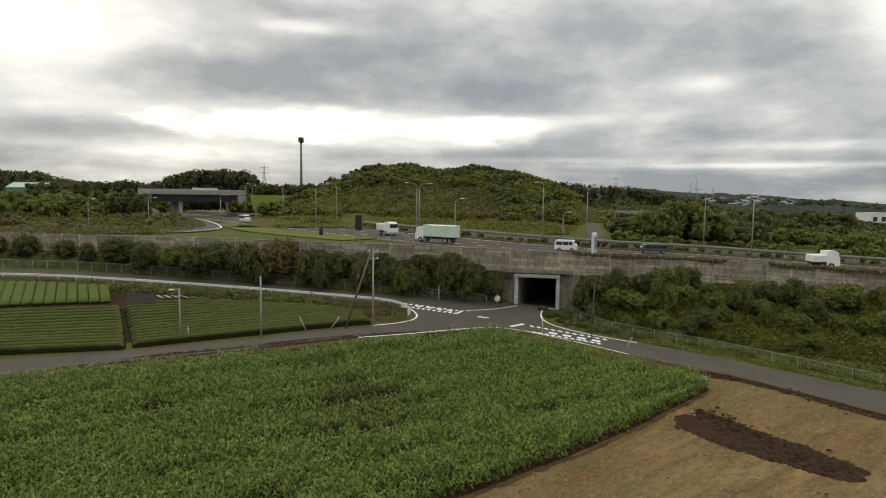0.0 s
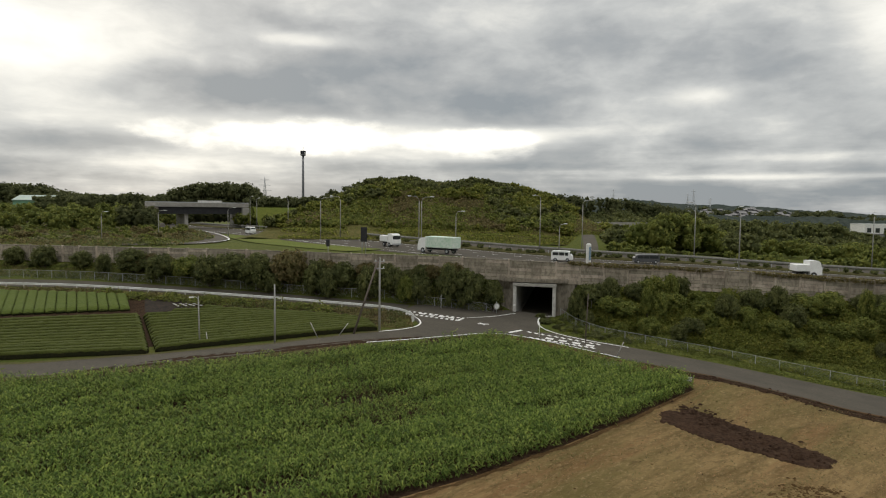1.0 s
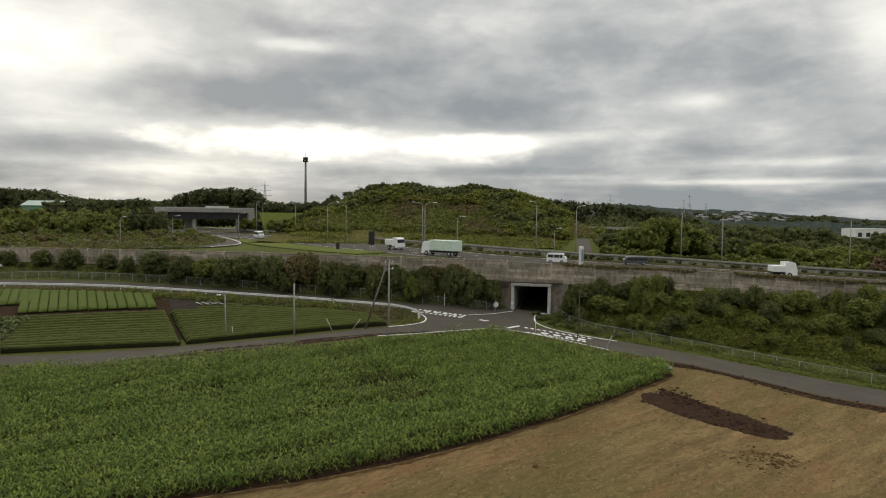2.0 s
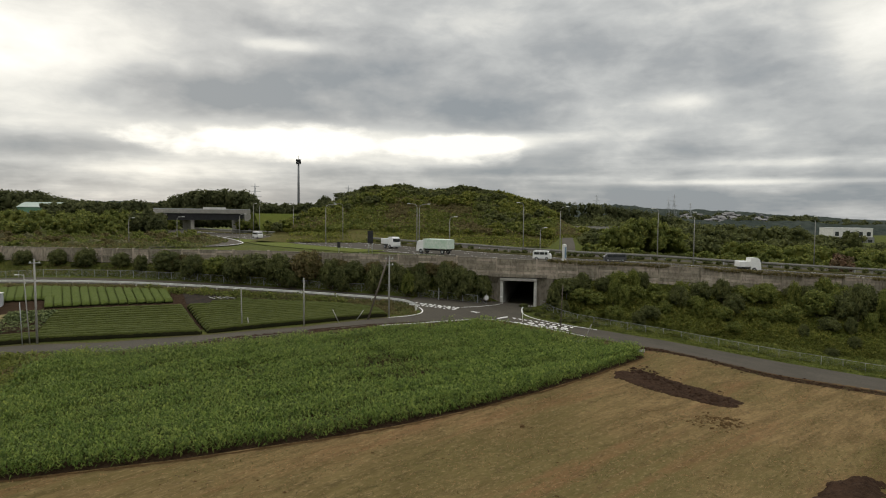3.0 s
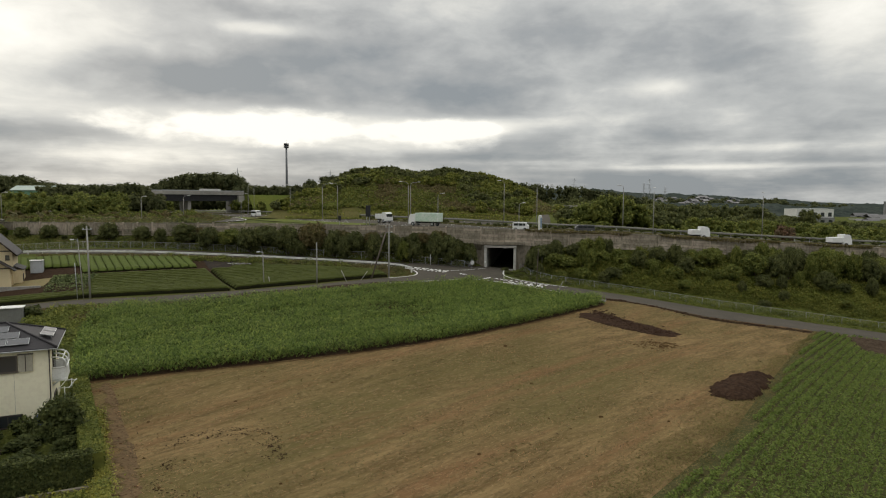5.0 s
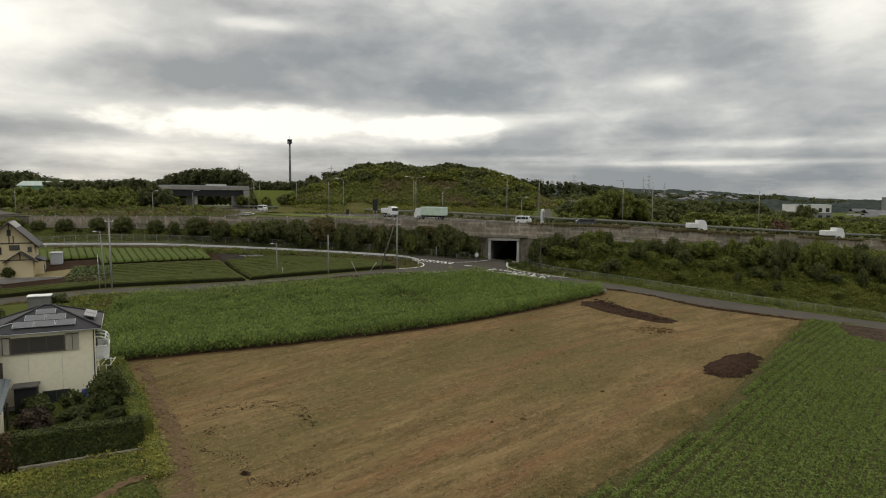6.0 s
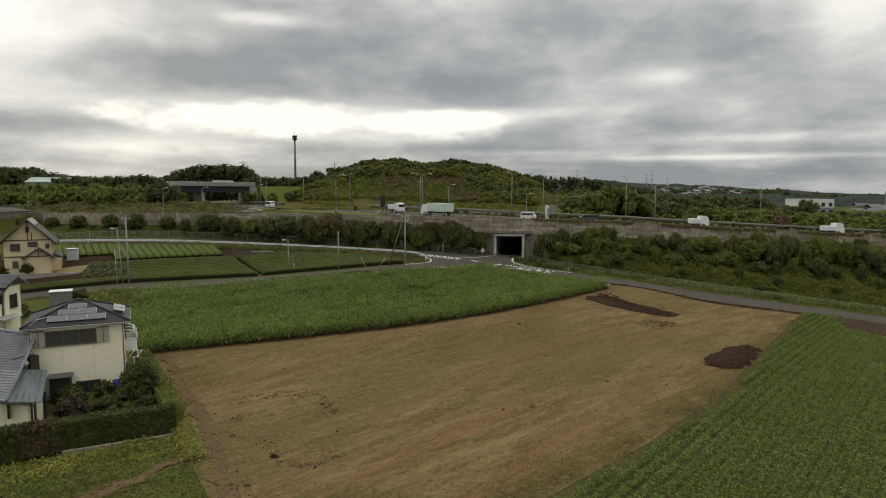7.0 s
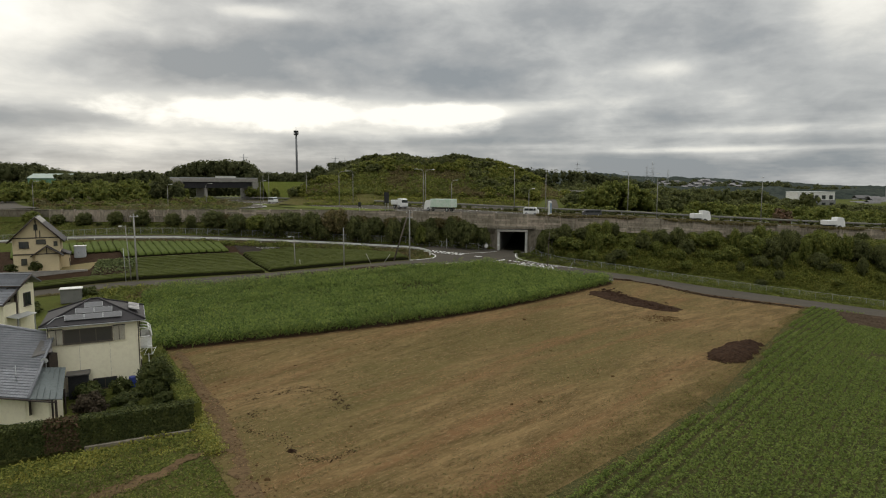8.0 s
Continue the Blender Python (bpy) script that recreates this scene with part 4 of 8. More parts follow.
marks("marking_arrow", [(12.4, 81.1), (12.9, 80.1)], 0.25, "small white mark in the junction")

# ---------------------------------------------------------------- plants


def land_zs(x, y):
    return np.array([land_z(float(a), float(b)) for a, b in zip(x, y)])


def leaf_quads(P, nrm, size, rng, aspect=0.7):
    """Leaf quads at points P, facing roughly along nrm."""
    n = len(P)
    nrm = nrm + rng.normal(0, 0.55, (n, 3))
    nrm /= np.linalg.norm(nrm, axis=1)[:, None] + 1e-9
    a = np.cross(nrm, rng.normal(0, 1, (n, 3)))
    a /= np.linalg.norm(a, axis=1)[:, None] + 1e-9
    b = np.cross(nrm, a)
    s = (size * rng.uniform(0.55, 1.35, n))[:, None]
    v = np.stack([P - a * s, P - b * s * aspect, P + a * s, P + b * s * aspect], 1).reshape(-1, 3)
    return v, np.arange(4 * n).reshape(-1, 4)


def crown_arrays(rng, blobs, n, size, core=0.72):
    """Leaves over the shells of several blobs (x, y, z, rx, ry, rz), and a darker lumpy core inside each."""
    V, F, k = [], [], 0
    w = np.array([b[3] * b[4] + b[3] * b[5] for b in blobs])
    for b, m in zip(blobs, (n * w / w.sum()).astype(int)):
        d = rng.normal(0, 1, (m, 3))
        d /= np.linalg.norm(d, axis=1)[:, None]
        d[:, 2] = np.where(d[:, 2] < -0.35, -d[:, 2], d[:, 2])
        r = rng.uniform(0.7, 1.22, m)[:, None]
        P = np.array(b[:3]) + d * np.array(b[3:6]) * r
        v, f = leaf_quads(P, d + np.array((0, 0, 0.35)), size, rng)
        V.append(v), F.append(f + k)
        k += len(v)
        # core: a faceted ball of 3 x 6 quads
        th, ph = np.linspace(0, math.tau, 7)[:-1], np.linspace(0.05, math.pi - 0.05, 4)
        ring = np.array([[(math.sin(q) * math.cos(t), math.sin(q) * math.sin(t), math.cos(q)) for t in th] for q in ph]).reshape(-1, 3)
        ring = ring * rng.uniform(0.8, 1.1, (len(ring), 1)) * np.array(b[3:6]) * core + np.array(b[:3])
        fc = np.array([(i * 6 + j, i * 6 + (j + 1) % 6, (i + 1) * 6 + (j + 1) % 6, (i + 1) * 6 + j) for i in range(3) for j in range(6)])
        V.append(ring), F.append(fc + k)
        k += len(ring)
    return np.concatenate(V), np.concatenate(F)


def dome_blobs(rng, r, h, base, n):
    """Lobes all over a rounded crown, down to its skirt."""
    c = base + (h - base) * 0.42
    out = [(0, 0, c, r * 0.74, r * 0.74, (h - base) * 0.44)]
    for i in range(n):
        a, e = i * 2.4 + rng.uniform(-0.3, 0.3), math.asin(-0.55 + 1.5 * (i + 0.5) / n)
        q = rng.uniform(0.62, 0.8)
        s = rng.uniform(0.26, 0.42)
        out.append((math.cos(a) * math.cos(e) * r * q, math.sin(a) * math.cos(e) * r * q, c + math.sin(e) * (h - base) * 0.42, r * s, r * s, min(r, (h - base) * 0.55) * s))
    return out


def make_tree(name, label, category, group, seed, r, h, base, nblob, nleaf, size, material, trunk=0.1):
    rng = np.random.default_rng(seed)
    t = thing(name, 0, 0, 0, label, category, group)
    bl = dome_blobs(rng, r, h, base, nblob)
    v, f = crown_arrays(rng, bl, nleaf, size)
    raw("crown", v, f, material, t)
    bm = bmesh.new()
    tube(bm, [(0, 0, -0.3), (trunk * 0.6, 0, base * 0.6 + 0.2), (0, trunk, base + (h - base) * 0.35)], [trunk * 1.4, trunk, trunk * 0.6], 7)
    for b in bl[1:4]:
        tube(bm, [(0, 0, base * 0.7 + 0.15), (b[0] * 0.5, b[1] * 0.5, (base + b[2]) / 2), (b[0] * 0.85, b[1] * 0.85, b[2])], [trunk * 0.6, trunk * 0.45, trunk * 0.25], 5)
    part("trunk", bm, M_BARK, t)
    return t


# bushes and small trees on the banks: x, distance in front of the wall, crown's top, half width, kind
def scatter(masters, spots, seed):
    """Copies of the masters (each with its own nominal radius and height) at spots of x, y, z, radius, height; the first use of each is the master itself."""
    rng = random.Random(seed)
    used = set()
    for x, y, z, r, h, k in spots:
        t, r0, h0 = masters[k]
        m = pose(x, y, z, 0, 0, rng.uniform(0, 360)) @ Matrix.Diagonal((r / r0, r / r0, h / h0, 1))
        if k in used:
            copy_thing(t, m)
        else:
            t.matrix_basis = m
            used.add(k)


ROAD_N = ((20, 78.5), (29.8, 73.2), (39.5, 67.6), (51, 59.4), (62, 53.6), (73, 48.6), (90, 41.6), (140, 22.6))
FENCE_R = ((25, 84), (28.2, 77.4), (34, 74), (41, 70), (52, 62), (62, 57), (77, 51.2), (100, 42))
BUSH = {
    "dark": (make_tree("bank_tree", "dense dark green evergreen bush tree on the bank", "tree", "bank trees", 1, 2.2, 4.4, 0.0, 19, 2100, 0.17, M_LEAF_DARK), 2.2, 4.4),
    "dark2": (make_tree("bank_tree", "rounded dark green shrub on the bank", "tree", "bank trees", 2, 2.2, 4.2, 0.0, 19, 2100, 0.17, M_LEAF_DARK), 2.2, 4.2),
    "green": (make_tree("bank_shrub", "leafy mid-green shrub on the bank", "shrub", "bank shrubs", 3, 2.2, 4.2, 0.0, 19, 2100, 0.17, M_LEAF), 2.2, 4.2),
    "green2": (make_tree("bank_shrub", "loose green shrub with uneven outline", "shrub", "bank shrubs", 4, 2.2, 4.4, 0.0, 19, 2100, 0.17, M_LEAF), 2.2, 4.4),
    "brown": (make_tree("bank_shrub", "shrub with browning reddish leaves", "shrub", "bank shrubs", 5, 2.2, 3.8, 0.0, 19, 2100, 0.17, M_LEAF_BROWN), 2.2, 3.8),
}
LEFT_BANK = [(-66, 2.2, 11.0, 1.9, "dark"), (-59.5, 2.5, 11.4, 2.1, "dark2"), (-52, 2.4, 11.6, 2.3, "dark"), (-47.5, 3.0, 10.6, 1.5, "dark2"), (-74, 2.4, 10.8, 2.2, "dark2"), (-81, 2.4, 10.8, 2.2, "dark"), (-88, 2.4, 10.8, 2.4, "green")]
LEFT_BANK += [
    (-42.2, 2.3, 12.2, 3.0, "dark"), (-37, 3.2, 10.8, 2.2, "dark2"), (-32.5, 2.4, 11.2, 2.2, "green"), (-28.5, 3.3, 10.9, 2.3, "dark2"), (-25, 2.2, 12.2, 3.2, "dark"), (-20.5, 2.6, 11.5, 2.6, "dark2"), (-15.5, 2.4, 11.6, 3.0, "brown"),
    (-11.2, 3.0, 10.6, 2.2, "dark2"), (-7.4, 2.2, 11.2, 2.8, "dark"), (-3.2, 3.2, 9.9, 1.9, "dark2"), (0.6, 2.2, 9.9, 1.9, "dark2"), (4.6, 2.2, 9.9, 2.3, "dark"), (9.0, 2.0, 10.6, 2.2, "dark2"), (11.6, 1.9, 11.0, 2.9, "dark"), (15.4, 1.7, 8.2, 1.6, "dark2"), (-9.2, 4.4, 9.0, 1.6, "dark2"), (-18, 4.6, 9.2, 1.8, "dark"), (2.4, 3.2, 8.4, 1.4, "green2")]
RIGHT_BANK = [(28.9, 2.6, 8.4, 2.0, "dark2"), (26.9, 3.0, 7.6, 1.4, "dark2"), (27.6, 5.6, 5.4, 1.2, "dark"), (31.6, 2.6, 9.4, 1.6, "dark2"), (37.4, 2.2, 10.4, 2.0, "green"), (39.6, 2.8, 9.8, 1.8, "green2")]
spots = []
for x, d, top, r, k in LEFT_BANK + RIGHT_BANK:
    left = x < 17
    y = wall_y(x) - d * (0.95 if x < -20 else 0.78 if left else 1.0)
    z = land_z(x, y)
    spots.append((x, y, z - 0.1, *((r * (0.95 if x < -44 else 1.18 if x < -20 else 1.0), max(1.2, (top - z) * 0.99 + (0.1 if x < -44 else 0.35))) if left else (r, max(2.2, (top - z) * 0.98))), k))
rb = random.Random(12)
for d0, step, rr, hh in ((2.0, 2.6, (1.3, 2.2), (2.2, 3.5)), (4.8, 2.8, (1.2, 2.2), (2.6, 4.6)), (7.8, 3.3, (0.9, 2.0), (2.0, 4.2)), (11.0, 5.0, (0.6, 1.4), (1.1, 2.8)), (14.0, 7.0, (0.5, 1.1), (0.8, 1.9))):
    x = 31.0                          # uneven files of shrubs up the bank above the right-hand road
    while x < 120:
        y = wall_y(x) - d0 - rb.uniform(-0.9, 1.3)
        if y > line_y(FENCE_R, x) + 1.6 and rb.random() < (0.93 if d0 < 9 or x > 62 else 0.7):
            tall = 1.0 + 0.25 * noise.noise((x * 0.13, d0, 4.0)) + (0.15 if x > 72 else 0.0)
            big = 1 + 0.55 * clamp((x - 56) / 18, 0, 1) * (0.4 if d0 < 5 else 1.0)
            r = rb.uniform(*rr) * big
            lush = noise.noise((x * 0.09, y * 0.09, 6.0))
            k = rb.choice(("dark", "dark2", "green", "green2")) if lush > 0.08 or x > 70 and rb.random() < 0.6 else rb.choice(("green", "green2", "green", "dark2"))
            spots.append((x, y, land_z(x, y) - 0.25, r, rb.uniform(*hh) * tall * big, k))
        x += step * rb.uniform(0.45, 1.55)
for i in range(46):                    # low dark scrub between the curve's edge line and the fence
    k = i / 45
    x = 21.9 + 8.6 * k + rb.uniform(-0.3, 0.3)
    a = line_y(((21.9, 82.0), (22.6, 78.6), (25.4, 76.0), (30.5, 73.4)), x)
    b = line_y(((21.9, 85.6), (24.8, 84.6), (26.6, 79.6), (28.2, 77.6), (30.5, 76.2)), x)
    y = rb.uniform(a + 0.5, b)
    r = rb.uniform(0.5, 0.95)
    spots.append((x, y, land_z(x, y) - 0.1, r, r * rb.uniform(0.6, 1.0), rb.choice(("dark", "dark2", "dark", "green2"))))
for i in range(74):                    # and along the left bank
    x = rb.uniform(-88, 14) if i < 16 else rb.uniform(-43, 14)
    f, w = foot_y(x), wall_y(x)
    y = f + (w - f) * (rb.uniform(0.56, 0.86) if x < -6 else rb.uniform(0.74, 0.9))
    r = rb.uniform(0.6, 1.1) if i < 16 else rb.uniform(0.9, 1.7)
    spots.append((x, y, land_z(x, y) - 0.15, r, r * rb.uniform(1.1, 1.6), rb.choice(("green2", "dark2", "dark", "dark", "dark2", "dark", "brown"))))
scatter(BUSH, spots, 3)


def inside(poly, x, y):
    c = np.zeros(len(x), bool)
    j = len(poly) - 1
    for i in range(len(poly)):
        (xi, yi), (xj, yj) = poly[i], poly[j]
        cross = ((yi > y) != (yj > y)) & (x < (xj - xi) * (y - yi) / (yj - yi + 1e-12) + xi)
        c ^= cross
        j = i
    return c


def weeds(name, label, x0, x1, inner, outer, n, size, tall, material, category="weeds", seed=1, within=None):
    """Loose weeds over a strip of land; inner and outer give y at x."""
    rng = np.random.default_rng(seed)
    x = rng.uniform(x0, x1, n)
    f = rng.uniform(0, 1, n)
    y = np.array([inner(a) + (outer(a) - inner(a)) * b for a, b in zip(x, f)])
    lump = np.array([noise.noise((a * 0.35, b * 0.35, seed)) for a, b in zip(x, y)])
    keep = rng.uniform(-0.6, 0.5, n) < lump + 0.25
    if within is not None:
        keep &= inside(within, x, y)
    x, y, lump = x[keep], y[keep], lump[keep]
    z = land_zs(x, y) + rng.uniform(0.02, 1, len(x)) ** 1.5 * tall * np.clip(0.5 + lump, 0.15, 1.2)
    v, fc = leaf_quads(np.stack([x, y, z], 1), np.tile((0, -0.25, 0.8), (len(x), 1)), size, rng, 0.45)
    return tagged(raw(name, v, fc, material), label, category, kind="stuff")


weeds("bank_weeds", "tall tangled green weeds covering the embankment", 26, 125, lambda x: foot_y(x) + 0.2, lambda x: wall_y(x) - 0.4, 110000, 0.2, 1.3, M_LEAF_YELLOW, seed=2)
weeds("bank_creepers", "yellow-green creepers over the embankment", 26, 125, lambda x: foot_y(x) + 0.2, lambda x: foot_y(x) + (wall_y(x) - foot_y(x)) * 0.6, 80000, 0.15, 0.9, M_LEAF_YELLOW, seed=3)
weeds("bank_grass", "rough grass on the bank under the trees", -110, 17, lambda x: foot_y(x) + 0.2, lambda x: wall_y(x) - 0.4, 60000, 0.15, 0.45, M_LEAF, seed=4)
weeds("bank_dry_grass", "dry brownish grass on the bank under the trees", -110, 17, lambda x: foot_y(x) + 0.2, lambda x: wall_y(x) - 1.0, 16000, 0.16, 0.45, M_LEAF_BROWN, seed=41)
weeds("verge_hedge", "low green hedge along the back road's fence", -60, 15, lambda x: line_y(RAIL, x) + 5.4, lambda x: line_y(RAIL, x) + 7.0, 16000, 0.15, 1.2, M_LEAF, seed=5)
weeds("roadside_grass", "grass verge between road and fence", 23, 100, lambda x: line_y(ROAD_N, x), lambda x: line_y(FENCE_R, x) + 0.4, 26000, 0.13, 0.4, M_LEAF, seed=6)
weeds("fence_weeds", "rank weeds climbing through the wire fence", 26, 100, lambda x: line_y(FENCE_R, x) - 0.5, lambda x: line_y(FENCE_R, x) + 1.4, 16000, 0.13, 1.1, M_LEAF, seed=61)
weeds("foot_weeds", "green weeds between fence and embankment", 26, 100, lambda x: line_y(FENCE_R, x), lambda x: foot_y(x) + 2.0, 60000, 0.16, 0.9, M_LEAF, seed=62)
weeds("foot_creepers", "yellow-green creepers between fence and embankment", 26, 100, lambda x: line_y(FENCE_R, x), lambda x: foot_y(x) + 1.0, 40000, 0.15, 0.8, M_LEAF_YELLOW, seed=63)
weeds("field_edge_weeds", "dry weeds below the guardrail", -70, 1, lambda x: line_y(RAIL, x) - 3.0, lambda x: line_y(RAIL, x) - 0.4, 9000, 0.18, 0.7, M_LEAF_BROWN, seed=7)
weeds("field_edge_shrubs", "green weeds behind the tea field", -45, -8, lambda x: line_y(RAIL, x) - 4.2, lambda x: line_y(RAIL, x) - 1.0, 7000, 0.2, 1.2, M_LEAF, seed=8)


def ivy():
    rng = np.random.default_rng(21)
    x = rng.uniform(24, 125, 5600)
    hang = np.array([max(0.0, noise.noise((a * 0.22, 3.3, 0)) + 0.25 + 0.3 * clamp((a - 60) / 40, 0, 1)) for a in x]) * 0.5
    keep = hang > 0.08
    x, hang = x[keep], hang[keep]
    y = np.array([wall_y(a) for a in x]) - rng.uniform(0.12, 0.4, len(x))
    z = np.array([wall_top(a) for a in x]) + 0.35 - rng.uniform(0, 1, len(x)) * (hang + 0.35)
    v, f = leaf_quads(np.stack([x, y, z], 1), np.tile((0, -1.0, 0.3), (len(x), 1)), 0.13, rng)
    tagged(raw("ivy", v, f, M_LEAF_BROWN), "dry browning ivy hanging over the concrete wall", "ivy", kind="stuff")
    x = rng.uniform(30, 130, 5000)
    y = np.array([wall_y(a) for a in x]) + rng.uniform(0.4, 1.6, len(x))
    z = np.array([deck_z(a) for a in x]) + rng.uniform(0.05, 0.7, len(x))
    v, f = leaf_quads(np.stack([x, y, z], 1), np.tile((0, -0.3, 0.8), (len(x), 1)), 0.15, rng)
    tagged(raw("shoulder_weeds", v, f, M_LEAF_BROWN), "brown weeds on the expressway shoulder", "weeds", kind="stuff")


ivy()

# low shrubs in the median
med = make_tree("median_shrub", "small clipped shrub in the expressway median", "shrub", "median shrubs", 31, 0.7, 0.9, 0.05, 5, 220, 0.14, M_LEAF_DARK, 0.04)
rng0 = random.Random(8)
for i in range(64):
    x, y, z, a = on_road(22 + i * 1.75 + rng0.uniform(-0.3, 0.3), 11.4 + rng0.uniform(-0.7, 0.7))
    m = pose(x, y, z + 0.22, 0, 0, rng0.uniform(0, 360)) @ Matrix.Diagonal((rng0.uniform(0.7, 1.5), rng0.uniform(0.7, 1.3), rng0.uniform(0.7, 1.5), 1))
    if i == 0:
        med.matrix_basis = m
    else:
        copy_thing(med, m)


# ---------------------------------------------------------------- corn
def planted(poly, angle, gap, step, rng, jitter=0.08):
    """Plant places in rows at an angle, within a polygon."""
    ca, sa = math.cos(radians(angle)), math.sin(radians(angle))
    P = np.array(poly)
    u, w = P @ (ca, sa), P @ (-sa, ca)
    U, W = np.meshgrid(np.arange(u.min(), u.max(), step), np.arange(w.min(), w.max(), gap))
    U, W = U.ravel() + rng.normal(0, step * 0.25, U.size), W.ravel() + rng.normal(0, jitter, W.size)
    x, y = U * ca - W * sa, U * sa + W * ca
    k = inside(poly, x, y)
    return x[k], y[k]


CORN = list(FIELD_EDGE) + [(29.6, 57.0), (25.6, 62.4), (20.6, 67.6), (16, 71.6), (12, 73.2), (7.5, 72.0), (1.2, 68.2), (-5.5, 64.9), (-18, 60.4), (-30, 57.6), (-40.5, 57.4), (-42, 54), (-40.5, 47), (-37.5, 37)]


def corn():
    rng = np.random.default_rng(7)
    x, y = planted(CORN, 25.5, 0.75, 0.27, rng, 0.06)
    ca, sa = math.cos(radians(25.5)), math.sin(radians(25.5))
    along, across = x * ca + y * sa, -x * sa + y * ca
    thin = np.array([noise.noise((a * 0.10, b * 0.8, 2.0)) for a, b in zip(along, across)])
    row = np.floor(across / 1.5)
    gap = np.array([noise.noise((a * 0.075, r * 1.73, 9.0)) for a, r in zip(along, row)])     # stretches of a row that failed
    keep = (thin + rng.normal(0, 0.12, len(x)) > -0.75) & (gap + rng.normal(0, 0.08, len(x)) > -0.34)
    keep |= y < np.interp(x, [p[0] for p in FIELD_EDGE], [p[1] for p in FIELD_EDGE]) + 1.8        # the outer rows stand closed
    x, y, thin, gap = x[keep], y[keep], thin[keep], gap[keep]
    n = len(x)
    z = land_zs(x, y)
    H = (1.55 + 0.3 * thin) * rng.uniform(0.84, 1.12, n) * np.where(gap < -0.12, 0.72, 1.0)
    V, F, k = [], [], 0
    for b in range(13):
        az = rng.uniform(0, math.tau, n)
        h0 = H * (0.18 + 0.78 * (b + rng.uniform(0, 1, n)) / 13)
        L = rng.uniform(0.38, 0.66, n) * (0.95 - 0.3 * (b / 13))
        up = rng.uniform(0.2, 0.62, n)
        droop = rng.uniform(0.0, 0.5, n) * L
        d = np.stack([np.cos(az), np.sin(az), 0 * az], 1)
        s = np.stack([-np.sin(az), np.cos(az), rng.uniform(-0.5, 0.5, n)], 1)
        base = np.stack([x, y, z + h0 - 0.1], 1)
        mid = base + d * (L * 0.5)[:, None] + np.array((0, 0, 1)) * (up * L)[:, None]
        tip = base + d * L[:, None] + np.array((0, 0, 1)) * (up * L * 0.8 - droop)[:, None]
        wd = rng.uniform(0.034, 0.056, n)[:, None]
        v = np.stack([base - s * wd * 0.6, base + s * wd * 0.6, mid - s * wd, mid + s * wd, tip - s * wd * 0.15, tip + s * wd * 0.15], 1).reshape(-1, 3)
        i = (np.arange(n) * 6)[:, None] + k
        F += [i + np.array((0, 1, 3, 2)), i + np.array((2, 3, 5, 4))]
        V.append(v)
        k += len(v)
    ob = raw("corn_plants", np.concatenate(V), np.concatenate(F), M_CORN, smooth=True)
    tagged(ob, "dense field of young green corn plants in rows", "corn", kind="stuff")


corn()
weeds("weed_patch", "rank green weeds between the corn and the house", -50, -38, lambda x: 36 + (-38 - x) * 1.3, lambda x: 61, 7000, 0.22, 0.9, M_LEAF, seed=12)
weeds("dead_weeds", "dry brown weeds at the corn's end", -45, -40, lambda x: 53, lambda x: 59, 1200, 0.22, 1.0, M_LEAF_BROWN, seed=13)


patch("road_verge", [(12.6, 76.2), (17.0, 74.6), (21.7, 71.2), (26.2, 67.4), (29.0, 64.6), (31.2, 61.6)], [(11.6, 73.4), (15.6, 71.0), (20.2, 67.0), (25.2, 61.8), (28.2, 58.8), (29.4, 56.6)], 40, 8, 0.085, M_REDSOIL, "strip of bare brown soil between corn and road", "soil")
weeds("road_verge_weeds", "sparse dry weeds on the soil beside the road", 12, 31, lambda x: line_y(((12, 75.0), (17, 72.4), (21, 68.8), (26, 63.6), (29.4, 59.0), (31, 57.6)), x), lambda x: line_y(((12, 76.0), (17, 74.2), (21.7, 70.8), (26.2, 67.0), (29, 64.0), (31, 61)), x), 2600, 0.1, 0.25, M_LEAF_BROWN, seed=72)
patch("lane_verge", LANE_S, [(x + 0.2, y - 0.9) for x, y in LANE_S], 90, 2, 0.065, M_VERGE, "strip of brown gravelly earth along the lane", "soil")
patch("lane_verge_north", [(x, y + 0.7) for x, y in LANE_N], LANE_N, 90, 2, 0.06, M_VERGE, "strip of brown earth between lane and tea", "soil")
weeds("lane_weeds", "dry weeds along the lane's edge", -60, 4, lambda x: line_y(LANE_S, x) - 1.2, lambda x: line_y(LANE_S, x) - 0.2, 5000, 0.12, 0.3, M_LEAF_BROWN, seed=71)


